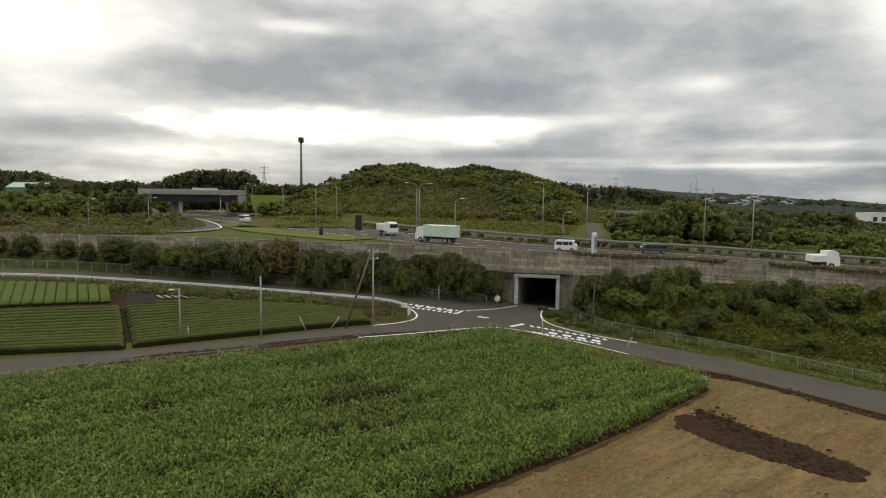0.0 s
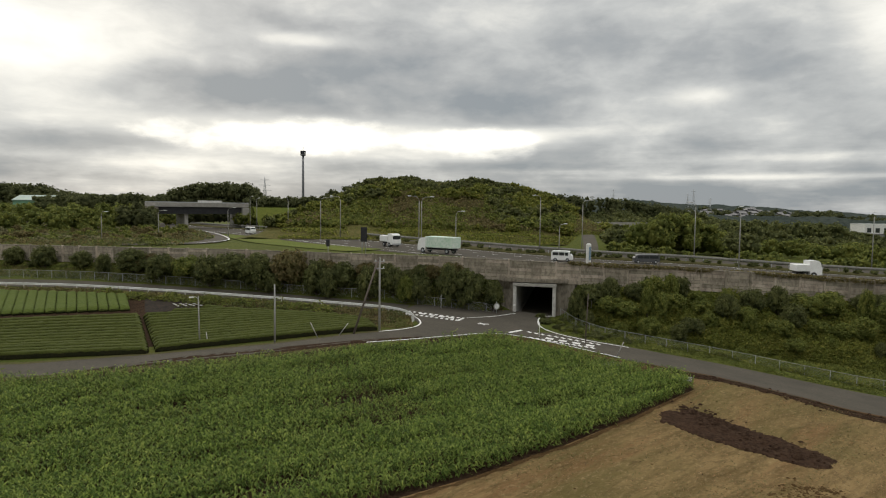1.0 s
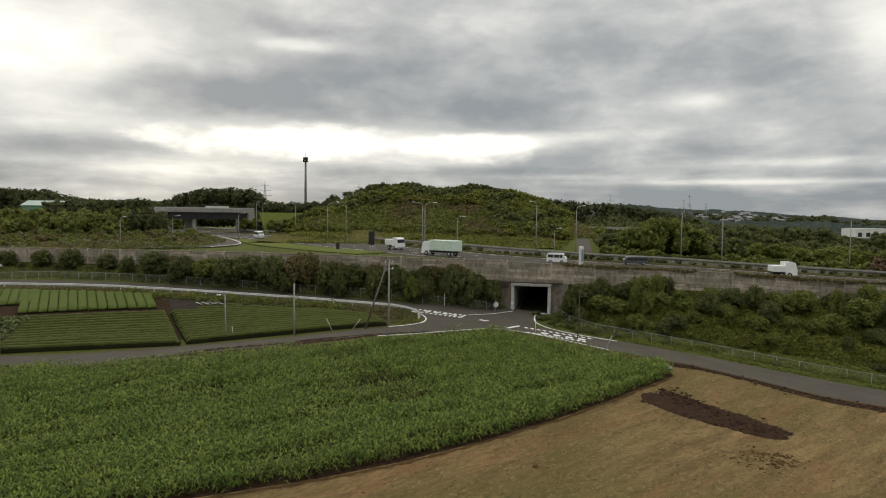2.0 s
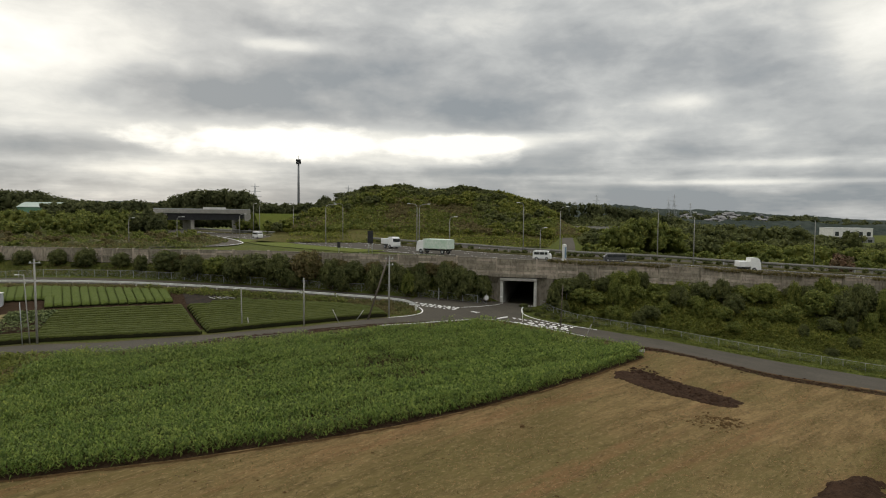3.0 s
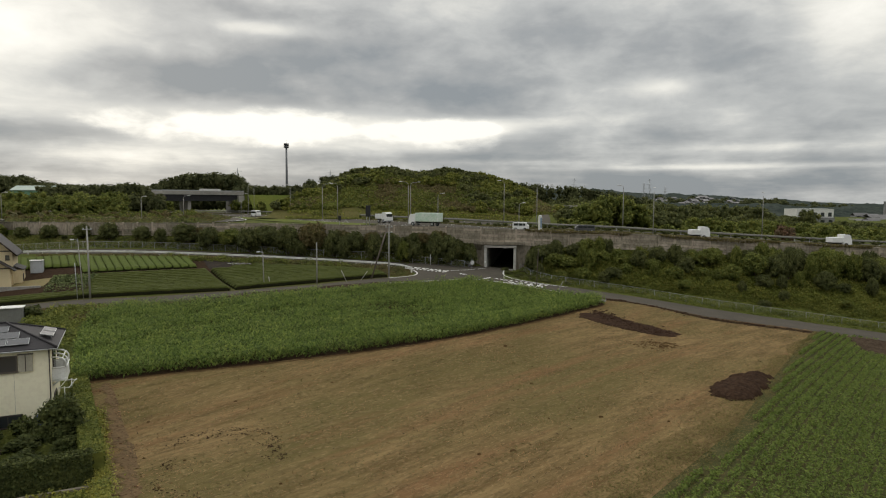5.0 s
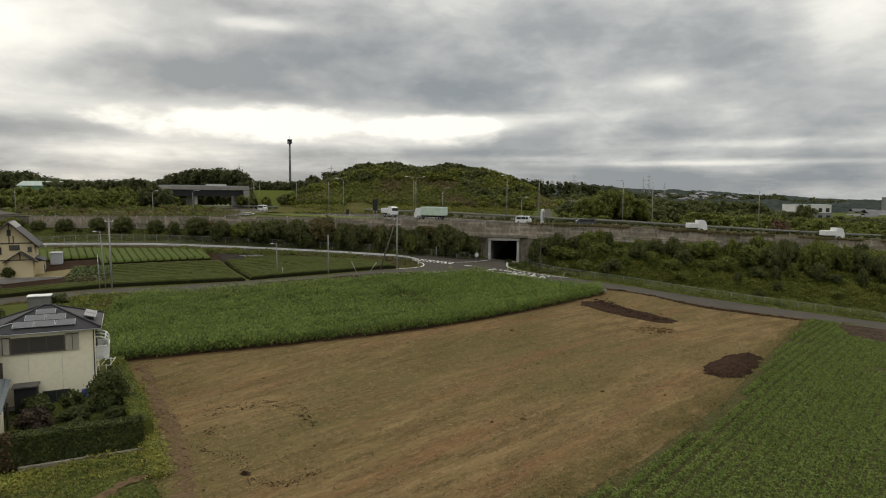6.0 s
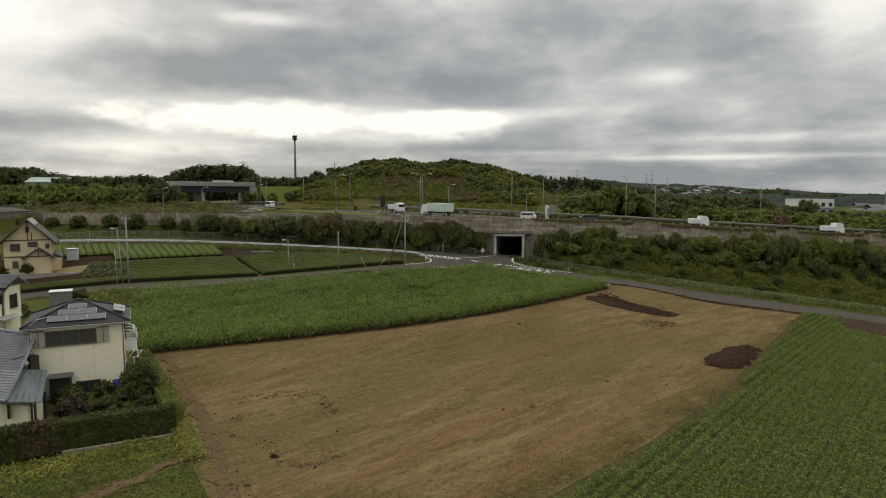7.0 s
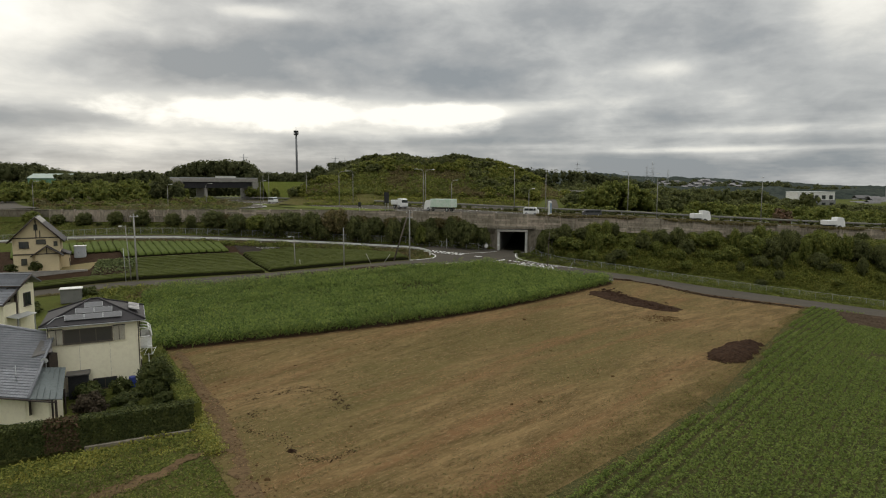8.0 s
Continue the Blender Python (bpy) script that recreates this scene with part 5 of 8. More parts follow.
# ---------------------------------------------------------------- tea rows
def tea_row(a, b, width=1.6, h=0.72, seed=0, material=None):
    """One clipped round-topped tea hedge from a to b."""
    rng = np.random.default_rng(seed)
    a, b = Vector(a), Vector(b)
    L = (b - a).length
    n = max(2, int(L / 0.45))
    d = (b - a).normalized()
    nr = Vector((-d.y, d.x))
    prof = [(-0.42, 0.0), (-0.48, 0.6), (-0.44, 0.86), (-0.25, 0.96), (0.0, 1.0), (0.25, 0.96), (0.44, 0.86), (0.48, 0.6), (0.42, 0.0)]
    verts = []
    for i in range(n + 1):
        p = a.lerp(b, i / n)
        e = 0.55 if i in (0, n) else 1.0
        for o, q in prof:
            j = rng.normal(0, 0.035)
            x, y = p.x + nr.x * o * width, p.y + nr.y * o * width
            verts.append((x + rng.normal(0, 0.02), y + rng.normal(0, 0.02), land_z(p.x, p.y) + 0.02 + q * h * e + (j if q else 0)))
    m = len(prof)
    faces = [(i * m + j, (i + 1) * m + j, (i + 1) * m + j + 1, i * m + j + 1) for i in range(n) for j in range(m - 1)]
    faces += [(0, 1, 7, 8), (1, 2, 6, 7), (n * m, n * m + 1, n * m + 7, n * m + 8), (n * m + 1, n * m + 2, n * m + 6, n * m + 7)]
    ob = raw("tea_hedge", verts, faces, material or M_TEA)
    ob.data.materials.append(M_TEA_SHADED_STEM)                # bare twigs below the clipped top, coloured darker for the shade between rows
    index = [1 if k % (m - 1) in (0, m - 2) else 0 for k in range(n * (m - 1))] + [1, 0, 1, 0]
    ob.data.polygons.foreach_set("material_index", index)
    return tagged(ob, "long clipped dark green tea hedge row", "tea hedge", "tea rows")


def lane_n(x):
    return line_y(LANE_N, x)


SPLIT = lambda y: -26.2 - (y - 66.5) * 0.413       # x of the dirt path between the two plots
for k in range(15):                                  # right-hand plot, rows along the lane
    o = 1.4 + k * 1.33
    x0 = SPLIT(lane_n(-27) + o) + 0.45
    x0 = max(x0, -33.4 + (lane_n(-22) + o - 84.6) / 0.36) if o > 13 else x0
    x1 = [-1.8, -2.0, -2.4, -2.8, -3.4, -4.2, -5.4, -6.8, -8.4, -10.2, -12.2, -14.4, -17, -20, -23][k]
    tea_row((x0, lane_n(x0) + o), (x1, lane_n(x1) + o * 0.9 + 0.1), 0.94, 0.82, seed=k)
for k in range(13):                                  # left-hand plot, rows along the lane
    o = 1.4 + k * 1.33
    y = 65.0 + o
    x1 = SPLIT(y + 0.4) - 0.4
    x0 = -46.9 - (y - 65.0) * 0.28 - 0.6 if k > 2 else -80
    tea_row((x0, y - 0.2), (x1, lane_n(min(x1, -30)) + o), 0.94, 0.82, seed=k + 100)
for k in range(30):                                  # far plot, rows running away from the lane
    x = -36.6 - k * 1.4
    y0 = 86.2 - 0.02 * k
    y1 = min(99.5, line_y(RAIL, x - 4) - 3.2)
    if x < -56:
        y0 = 91
    tea_row((x, y0), (x - (y1 - y0) * 0.46, y1), 1.3, 0.74, seed=k + 200, material=M_TEA_NEW)

weeds("tea_end_weeds", "dry brown weeds between the tea rows and the guardrail", -24, 3, lambda x: lane_n(x) + clamp(1.5 - x * 0.62, 0.4, 20), lambda x: line_y(RAIL, x) - 0.4, 9000, 0.16, 0.5, M_LEAF_BROWN, seed=75)
weeds("tea_end_grass", "rank green weeds between the tea rows and the guardrail", -30, 2, lambda x: lane_n(x) + clamp(2.0 - x * 0.62, 0.8, 20), lambda x: line_y(RAIL, x) - 0.4, 6000, 0.18, 0.7, M_LEAF_DARK, seed=76)

# ---------------------------------------------------------------- beans
BEAN_EDGE = [(-15.6, -13.0), (-2.8, -11.4), (8.7, -3.5), (20.7, 6.6), (36.4, 23.3), (57.9, 45.2)]
BEAN = BEAN_EDGE + [(61, 43.5), (70, 38.5), (84, 31), (80, 10), (50, -14), (20, -24), (-5, -20)]


def beans():
    rng = np.random.default_rng(9)
    x, y = planted(BEAN, 41.5, 0.86, 0.24, rng, 0.05)
    d = inside([(60, 42.5), (54, 33), (58, 26), (90, 20), (90, 35)], x, y)      # a dug plot has none
    x, y = x[~d], y[~d]
    g = np.array([noise.noise((a * 0.16, b * 0.16, 5.0)) for a, b in zip(x, y)])
    keep = g + rng.normal(0, 0.15, len(x)) > -0.5
    x, y, g = x[keep], y[keep], g[keep]
    z = land_zs(x, y)
    V, F, k = [], [], 0
    edge = np.clip(np.abs((x - 18.7) * -0.66 + (y - 8.7) * 0.75) / 7, 0, 1)      # open furrows near the mown field, closed farther in
    for i in range(22):
        a, r = rng.uniform(0, math.tau, len(x)), rng.uniform(0.04, 0.25, len(x)) + 0.15 * edge
        P = np.stack([x + np.cos(a) * r, y + np.sin(a) * r, z + 0.1 + rng.uniform(0.05, 0.36, len(x)) * (0.9 + 0.5 * g)], 1)
        v, f = leaf_quads(P, np.tile((0, 0, 1.0), (len(x), 1)), 0.095, rng, 0.5)
        V.append(v), F.append(f + k)
        k += len(v)
    tagged(raw("bean_plants", np.concatenate(V), np.concatenate(F), M_BEAN), "rows of low bright green bean plants", "beans", kind="stuff")


beans()


def bean_verge():
    """Short grass and weeds between the mown field and the first row of beans."""
    rng = np.random.default_rng(19)
    n = 40000
    k = rng.uniform(0, 1, n)
    inner = [(-18.3, -8.0), (-4.4, -8.8), (6.7, -1.3), (18.7, 8.7), (34.8, 24.8), (57.6, 45.4)]
    q = k * 5
    ex, ey = np.interp(q, range(6), [p[0] for p in inner]), np.interp(q, range(6), [p[1] for p in inner])
    bx, by = np.interp(q, range(6), [p[0] for p in BEAN_EDGE]), np.interp(q, range(6), [p[1] for p in BEAN_EDGE])
    w = rng.normal(0.45, 0.42, n)
    x, y = ex + (bx - ex) * w, ey + (by - ey) * w
    g = np.array([noise.noise((a * 0.4, b * 0.4, 7.0)) for a, b in zip(x, y)])
    keep = g + rng.normal(0, 0.3, n) > -0.35
    x, y = x[keep], y[keep]
    P = np.stack([x, y, land_zs(x, y) + 0.07 + rng.uniform(0, 0.1, len(x))], 1)
    v, f = leaf_quads(P, np.tile((0, 0, 1.6), (len(x), 1)), 0.12, rng, 0.16)
    tagged(raw("verge_grass", v, f, M_VERGEGRASS), "short olive grass between the mown field and the beans", "grass", kind="stuff")


M_VERGEGRASS = surface("olive_grass", (0.15, 0.128, 0.048), (0.17, 0.138, 0.055), 0.4, 0.9, 3.0, (0.11, 0.105, 0.034), 0.0, island=0.35, trans=0.2, spec=0.04)
bean_verge()
M_DUG = surface("dry_dug_soil", (0.062, 0.044, 0.03), (0.08, 0.058, 0.04), 0.6, 0.95, 3.0, (0.03, 0.021, 0.014), 1.0, 0.15, spec=0.02)
patch("dug_plot", [(60, 43.6), (70, 38.6), (84, 31.5)], [(54.5, 33.5), (60, 29), (80, 20)], 30, 16, 0.1, M_DUG, "freshly dug dark plot with furrows", "soil")


for k in range(9):
    f = 0.06 + k * 0.11
    heap_row = [(60.0 - 5.2 * f + 0.3, 43.4 - 9.6 * f), (70 - 8.5 * f, 38.5 - 9.4 * f), (83 - 4 * f, 31.5 - 11 * f)]
    c = curve_through(heap_row, 12)
    rows = []
    for i, p in enumerate(c):
        d = (c[min(i + 1, len(c) - 1)] - c[max(i - 1, 0)]).normalized()
        nr = Vector((-d.y, d.x))
        hgt = 0.16 + 0.07 * noise.noise((p.x, p.y, k))
        rows.append([((p + nr * o).x, (p + nr * o).y, land_z(p.x, p.y) + 0.09 + q * hgt) for o, q in ((-0.38, 0), (-0.12, 1), (0.12, 1), (0.38, 0))])
    tagged(strip_mesh("furrow_ridge", rows, M_DUG), "raised ridge of dug dark soil", "soil", "ridges of the dug plot")


# ---------------------------------------------------------------- soil heaps and traces on the mown field
M_HEAP = surface("crumbly_brown_soil", (0.046, 0.027, 0.017), (0.035, 0.021, 0.0135), 0.5, 0.95, 3.4, (0.018, 0.011, 0.008), 1.0, 0.12, c4=(0.064, 0.042, 0.028), spec=0.02)
def heap(name, poly, h, label, material, seed, spread=0.7):
    """A rough heap of soil over an outline, highest inside, with crumbs at the rim."""
    rng = np.random.default_rng(seed)
    P = np.array(poly)
    x0, y0 = P.min(0) - 0.5
    x1, y1 = P.max(0) + 0.5
    s = 0.2
    nx, ny = int((x1 - x0) / s), int((y1 - y0) / s)
    X, Y = np.meshgrid(np.linspace(x0, x1, nx), np.linspace(y0, y1, ny))
    x, y = X.ravel(), Y.ravel()
    dist = np.full(len(x), 1e9)
    for a, b in zip(P, np.roll(P, -1, 0)):
        t = np.clip(((x - a[0]) * (b - a)[0] + (y - a[1]) * (b - a)[1]) / ((b - a) @ (b - a)), 0, 1)
        dist = np.minimum(dist, np.hypot(x - a[0] - t * (b - a)[0], y - a[1] - t * (b - a)[1]))
    dist = np.where(inside(poly, x, y), dist, -dist)
    wob = np.array([noise.noise((a * 0.9, b * 0.9, seed)) + 0.6 * noise.noise((a * 2.6, b * 2.6, seed)) for a, b in zip(x, y)])
    dist = dist + wob * 0.45
    top = h * (1 - np.exp(-np.clip(dist, 0, None) / spread)) * (0.9 + 0.16 * wob) + rng.normal(0, 0.022, len(x)) * (dist > 0)
    z = land_zs(x, y) + np.where(dist > 0, 0.07 + np.clip(top, 0.0, None), -0.12)
    idx = np.arange(nx * ny).reshape(ny, nx)
    f = np.stack([idx[:-1, :-1], idx[:-1, 1:], idx[1:, 1:], idx[1:, :-1]], -1).reshape(-1, 4)
    f = f[(dist[f] > -0.3).all(1)]
    ob = raw(name, np.stack([x, y, z], 1), f, material)
    return tagged(ob, label, "soil heap")


heap("dirt_mound", [(22.0, 45.2), (22.9, 47.4), (26.6, 48.6), (29.6, 46.0), (32.2, 43.5), (34.3, 40.2), (32.5, 38.5), (30.6, 38.6), (28.4, 40.7), (24.6, 42.7)], 0.15, "long low strip of spread dark brown soil", M_HEAP, 3)
heap("dirt_mound", [(22.8, 14.9), (23.6, 13.2), (25.6, 13.4), (27.6, 14.9), (30.2, 17.5), (32.5, 20.3), (31.9, 21.9), (29.0, 21.1), (26.2, 19.1), (23.8, 16.9)], 0.95, "rounded heap of dark brown soil beside the beans", M_HEAP, 4, 1.1)

M_TRACK = surface("track_soil", (0.075, 0.045, 0.02), (0.1, 0.063, 0.028), 0.9, 0.95, 5.0, (0.05, 0.03, 0.014), 0.5, 0.04, spec=0.02)


M_RUT = surface("trodden_soil", (0.135, 0.09, 0.048), (0.11, 0.074, 0.04), 0.9, 0.95, 4.0, (0.058, 0.039, 0.022), 0.8, 0.06, spec=0.02)


def track(pts, w, label="worn brown wheel track on the mown field", material=None, off=0.087):
    """A ragged strip of bare soil."""
    c = curve_through(pts, 22)
    rows = []
    for i, p in enumerate(c):
        d = (c[min(i + 1, len(c) - 1)] - c[max(i - 1, 0)]).normalized()
        nr = Vector((-d.y, d.x))
        e = min(1.0, i / 4, (len(c) - 1 - i) / 4)
        ww = [max(0.02, w * e * (0.4 + 0.5 * noise.noise((p.x * 0.8, p.y * 0.8, s * 7.0)) + 0.35 * noise.noise((p.x * 2.6, p.y * 2.6, s * 3.0)))) for s in (-1, 1)]
        rows.append([((p + nr * s * ww[k]).x, (p + nr * s * ww[k]).y, land_z(p.x, p.y) + off) for k, s in enumerate((-1, 1))])
    tagged(strip_mesh("track", rows, material or M_TRACK), label, "track", kind="structure")


track([(-29.9, 24.2), (-27.8, 20.1), (-25.7, 15.1), (-23.4, 9.7), (-20.9, 2.9), (-19.2, -3.1), (-17.6, -8.0)], 1.2, "bare brown soil strip along the hedge", M_RUT, 0.08)

track([(x, y - 0.25) for x, y in FIELD_EDGE], 0.5, "bare brown soil strip along the corn's edge")


def clods(name, label, lines, per_m, spread, size, material, seed, lift=0.06):
    """Crumbs of soil strewn along lines on the field."""
    rng = np.random.default_rng(seed)
    X, Y = [], []
    for pts in lines:
        c = curve_through(pts, 10)
        for p, q in zip(c, c[1:]):
            m = rng.poisson(per_m * (q - p).length * (0.35 + 1.3 * max(0.0, noise.noise((p.x * 0.5, p.y * 0.5, seed)) + 0.4)))
            k = rng.uniform(0, 1, m)
            X.append(p.x + (q.x - p.x) * k + rng.normal(0, spread, m))
            Y.append(p.y + (q.y - p.y) * k + rng.normal(0, spread, m))
    x, y = np.concatenate(X), np.concatenate(Y)
    z = land_zs(x, y) + lift
    n = len(x)
    cube = np.array([(-1, -1, 0), (1, -1, 0), (1, 1, 0), (-1, 1, 0), (-0.6, -0.6, 1), (0.6, -0.6, 1), (0.6, 0.6, 1), (-0.6, 0.6, 1)])
    s = (size * rng.lognormal(0, 0.5, n))[:, None, None]
    v = cube[None] * s * rng.uniform(0.6, 1.3, (n, 8, 3)) * np.array((1.3, 0.8, 0.8)) + np.stack([x, y, z], 1)[:, None]
    f = np.array([(0, 1, 5, 4), (1, 2, 6, 5), (2, 3, 7, 6), (3, 0, 4, 7), (4, 5, 6, 7)])
    F = (f[None] + (np.arange(n) * 8)[:, None, None]).reshape(-1, 4)
    tagged(raw(name, v.reshape(-1, 3), F, material), label, "soil", kind="stuff")


ARCS = [[(-20.5, 11.2), (-18.6, 12.3), (-16.0, 12.4), (-14.2, 11.3), (-13.4, 9.2), (-13.6, 7.2), (-14.2, 6.2)], [(-20.9, 10.2), (-18.4, 11.4), (-16.2, 11.5), (-14.9, 10.5)], [(-20.3, 7.7), (-19.6, 5.4), (-20.0, 3.5), (-17.2, 1.5), (-15.8, -1.8), (-13.7, -2.7), (-12.0, -1.2)], [(-14.8, 9.6), (-13.0, 8.0), (-12.6, 6.0)]]
clods("tyre_track_clods", "dark crumbs of soil along curved tyre tracks", ARCS, 50, 0.22, 0.018, M_SOIL, 31)
clods("edge_clods", "soil crumbs along the worn track by the hedge", [[(-31.0, 24.8), (-27.6, 16), (-24.0, 7), (-20.6, -1), (-18.0, -9)], [(-29.0, 23.8), (-25.8, 15), (-22.4, 6.4), (-19.2, -1.5), (-16.8, -9)]], 9, 0.5, 0.026, M_REDSOIL, 33, 0.08)
clods("field_clods", "scattered dark soil crumbs on the mown field", [[(-27, 20), (-20, 4), (-15, -5)], [(-24, 16), (-19, 2), (-12, -6)], [(-12, 24), (6, 30), (24, 42)], [(-8, 8), (8, 16), (26, 30)], [(-14, -2), (2, 4), (20, 16)], [(-20, 18), (0, 26), (16, 36)], [(20, 34), (34, 42), (48, 46)]], 0.5, 2.6, 0.06, M_TRACK, 32)
for sd, (label, line, per, spread) in enumerate((("loose clods over the spread soil", [(25.6, 48.2), (29, 44), (31.8, 39.8)], 26, 1.0), ("crumbled soil along the road's edge", [(31.2, 60.2), (38.2, 55.0), (46.4, 49.8), (55.4, 45.2)], 14, 0.7))):
    clods("soil_clods", label, [line], per, spread, 0.07, M_HEAP, 40 + sd, (0.2, 0.08)[sd])
clods("scattered_stalks", "thin scatter of dark soil and dead stalks on the stubble", [[(25.0, 34.0), (28.0, 35.4), (30.4, 34.6)], [(25.4, 32.9), (28.2, 33.9), (30.2, 33.2)], [(26.0, 32.2), (28.6, 32.6)]], 24, 0.5, 0.045, M_TRACK, 6)


def stubble():
    """Dry straw, fallen stalks and green tufts that roughen the mown field."""
    poly = [(x, y - 0.5) for x, y in FIELD_EDGE] + [(31, 58), (57, 46), (34.2, 25.2), (18.2, 9.2), (6.2, -0.8), (-4.5, -8), (-18, -7)]
    kinds = (("stubble", "loose dry straw and stubble on the mown field", "straw", 150000, 0.13, 0.12, 0.02, surface("straw", (0.215, 0.135, 0.05), (0.15, 0.1, 0.037), 0.4, 0.95, 3.0, (0.23, 0.16, 0.075), 0.0, island=0.45), 0.1),
             ("regrowth", "low green regrowth on the mown field", "grass", 90000, 0.12, 0.14, 0.04, surface("regrowth", (0.082, 0.082, 0.022), (0.1, 0.092, 0.027), 0.4, 0.95, 3.0, (0.066, 0.068, 0.018), 0.0, island=0.4), 4.0),
             ("dead_stalks", "dark broken stalks on the mown field", "straw", 6000, 0.16, 0.12, 0.02, surface("dead_stalk", (0.05, 0.032, 0.017), (0.065, 0.043, 0.022), 0.4, 0.95, 3.0, None, 0.0, island=0.4), 8.0))
    for name, label, cat, n, size, asp, tall, mat, sd in kinds:
        rng = np.random.default_rng(int(sd * 10) + 15)
        x, y = rng.uniform(-32, 58, n), rng.uniform(-9, 57, n)
        k = inside(poly, x, y)
        x, y = x[k], y[k]
        g = np.array([noise.noise((a * 0.12 * 0.84 + b * 0.12 * 0.54, (-a * 0.54 + b * 0.84) * 0.42, sd)) + 0.5 * noise.noise((a * 0.9, b * 0.9, sd)) for a, b in zip(x, y)])
        k = g + rng.normal(0, 0.2, len(x)) > 0.02
        x, y = x[k], y[k]
        P = np.stack([x, y, land_zs(x, y) + 0.075 + rng.uniform(0, tall, len(x))], 1)
        v, f = leaf_quads(P, np.tile((0, 0, 1.4), (len(x), 1)), size, rng, asp)
        tagged(raw(name, v, f, mat), label, cat, kind="stuff")


stubble()

# ---------------------------------------------------------------- houses


def sheet(name, corners, material, parent, label="", thick=0.1):
    """A flat slab under its four (or three) upper corners, thick downwards."""
    bm = bmesh.new()
    top = [bm.verts.new(c) for c in corners]
    bot = [bm.verts.new((c[0], c[1], c[2] - thick)) for c in corners]
    bm.faces.new(top)
    bm.faces.new(bot[::-1])
    for i in range(len(top)):
        j = (i + 1) % len(top)
        bm.faces.new((top[i], bot[i], bot[j], top[j]))
    bmesh.ops.recalc_face_normals(bm, faces=bm.faces)
    return part(name, bm, material, parent, label)


def hip_roof(t, x0, x1, y0, y1, z, rise, over, material, ridge=None, eaves=None):
    """A hipped roof over a rectangle: four slabs, ridge and hip caps, eaves trim."""
    a, b, c, d = x0 - over, x1 + over, y0 - over, y1 + over
    h = (d - c) / 2
    r0, r1 = (a + h, b - h) if ridge is None else ridge
    m = (c + d) / 2
    R0, R1 = (r0, m, z + rise), (r1, m, z + rise)
    A, B, C, D = (a, c, z), (b, c, z), (b, d, z), (a, d, z)
    roof = sheet("roof", [A, B, R1, R0], material, t, thick=0.12)
    sheet("roof", [C, D, R0, R1], material, t, thick=0.12)
    sheet("roof", [B, C, R1], material, t, thick=0.12)
    sheet("roof", [D, A, R0], material, t, thick=0.12)
    for p, q in ((A, R0), (D, R0), (B, R1), (C, R1), (R0, R1)):
        tubed("ridge_cap", [(p[0], p[1], p[2] + 0.03), (q[0], q[1], q[2] + 0.03)], 0.09, material, t, sides=6)
    for p, q in ((A, B), (B, C), (C, D), (D, A)):
        tubed("gutter", [(p[0], p[1], p[2] - 0.1), (q[0], q[1], q[2] - 0.1)], 0.05, eaves or M_TRIM, t, sides=6)
    return roof


def course_lines(t, corners, n, material):
    """Tile courses: raised battens of n rows across a roof slope given by its lower and upper edges."""
    (a, b, c, d) = [Vector(p) for p in corners]
    for i in range(1, n):
        k = i / n
        p, q = a.lerp(d, k), b.lerp(c, k)
        tubed("tile_course", [p + Vector((0, 0, 0.02)), q + Vector((0, 0, 0.02))], 0.045, material, t, sides=5)


def window_on(t, x, z, w, h, y=0.0, panes=2, axis="x", frame_mat=None, out=-1, pane_mat=None):
    """A window on a wall that runs along x at y (axis x), or along y at x=y (axis y): frame, panes, sill."""
    fm = frame_mat or M_TRIM

    def place(u, zz, su, sz, depth, off):
        return ((u, y + off * out * -1 * -1, zz), (su, depth, sz)) if axis == "x" else ((y + off * out * -1 * -1, u, zz), (depth, su, sz))
    c, s = place(x, z, w, h, 0.10, 0.03)
    wn = boxed("window", c, s, fm, t)
    pw = (w - 0.14) / panes
    for i in range(panes):
        c, s = place(x - w / 2 + 0.07 + pw * (i + 0.5), z, pw - 0.06, h - 0.14, 0.04, 0.075 + 0.012 * (i % 2))
        boxed("pane", c, s, pane_mat or M_GLASS, wn)
    c, s = place(x, z - h / 2 - 0.03, w + 0.1, 0.06, 0.16, 0.06)
    boxed("sill", c, s, fm, wn)
    return wn


def solar(t, p0, u, v, n, w, h, gap=0.06):
    """n solar panels in a row on a slope, from p0 along u, each w wide, h up the slope v."""
    u, v = Vector(u).normalized(), Vector(v).normalized()
    nr = u.cross(v)
    for i in range(n):
        o = Vector(p0) + u * (i * (w + gap)) + nr * 0.12
        bm = bmesh.new()
        q = [o, o + u * w, o + u * w + v * h, o + v * h]
        top = [bm.verts.new(p + nr * 0.04) for p in q]
        bot = [bm.verts.new(p) for p in q]
        bm.faces.new(top)
        bm.faces.new(bot[::-1])
        for k in range(4):
            bm.faces.new((top[k], bot[k], bot[(k + 1) % 4], top[(k + 1) % 4]))
        bmesh.ops.recalc_face_normals(bm, faces=bm.faces)
        pn = part("solar_panel", bm, M_STEEL, t, "pale grey solar panel")
        bm = bmesh.new()
        bm.faces.new([bm.verts.new(o + nr * 0.046 + u * (w * du) + v * (h * dv)) for du, dv in ((0.02, 0.03), (0.98, 0.03), (0.98, 0.97), (0.02, 0.97))])
        part("panel_face", bm, M_SOLAR, pn)


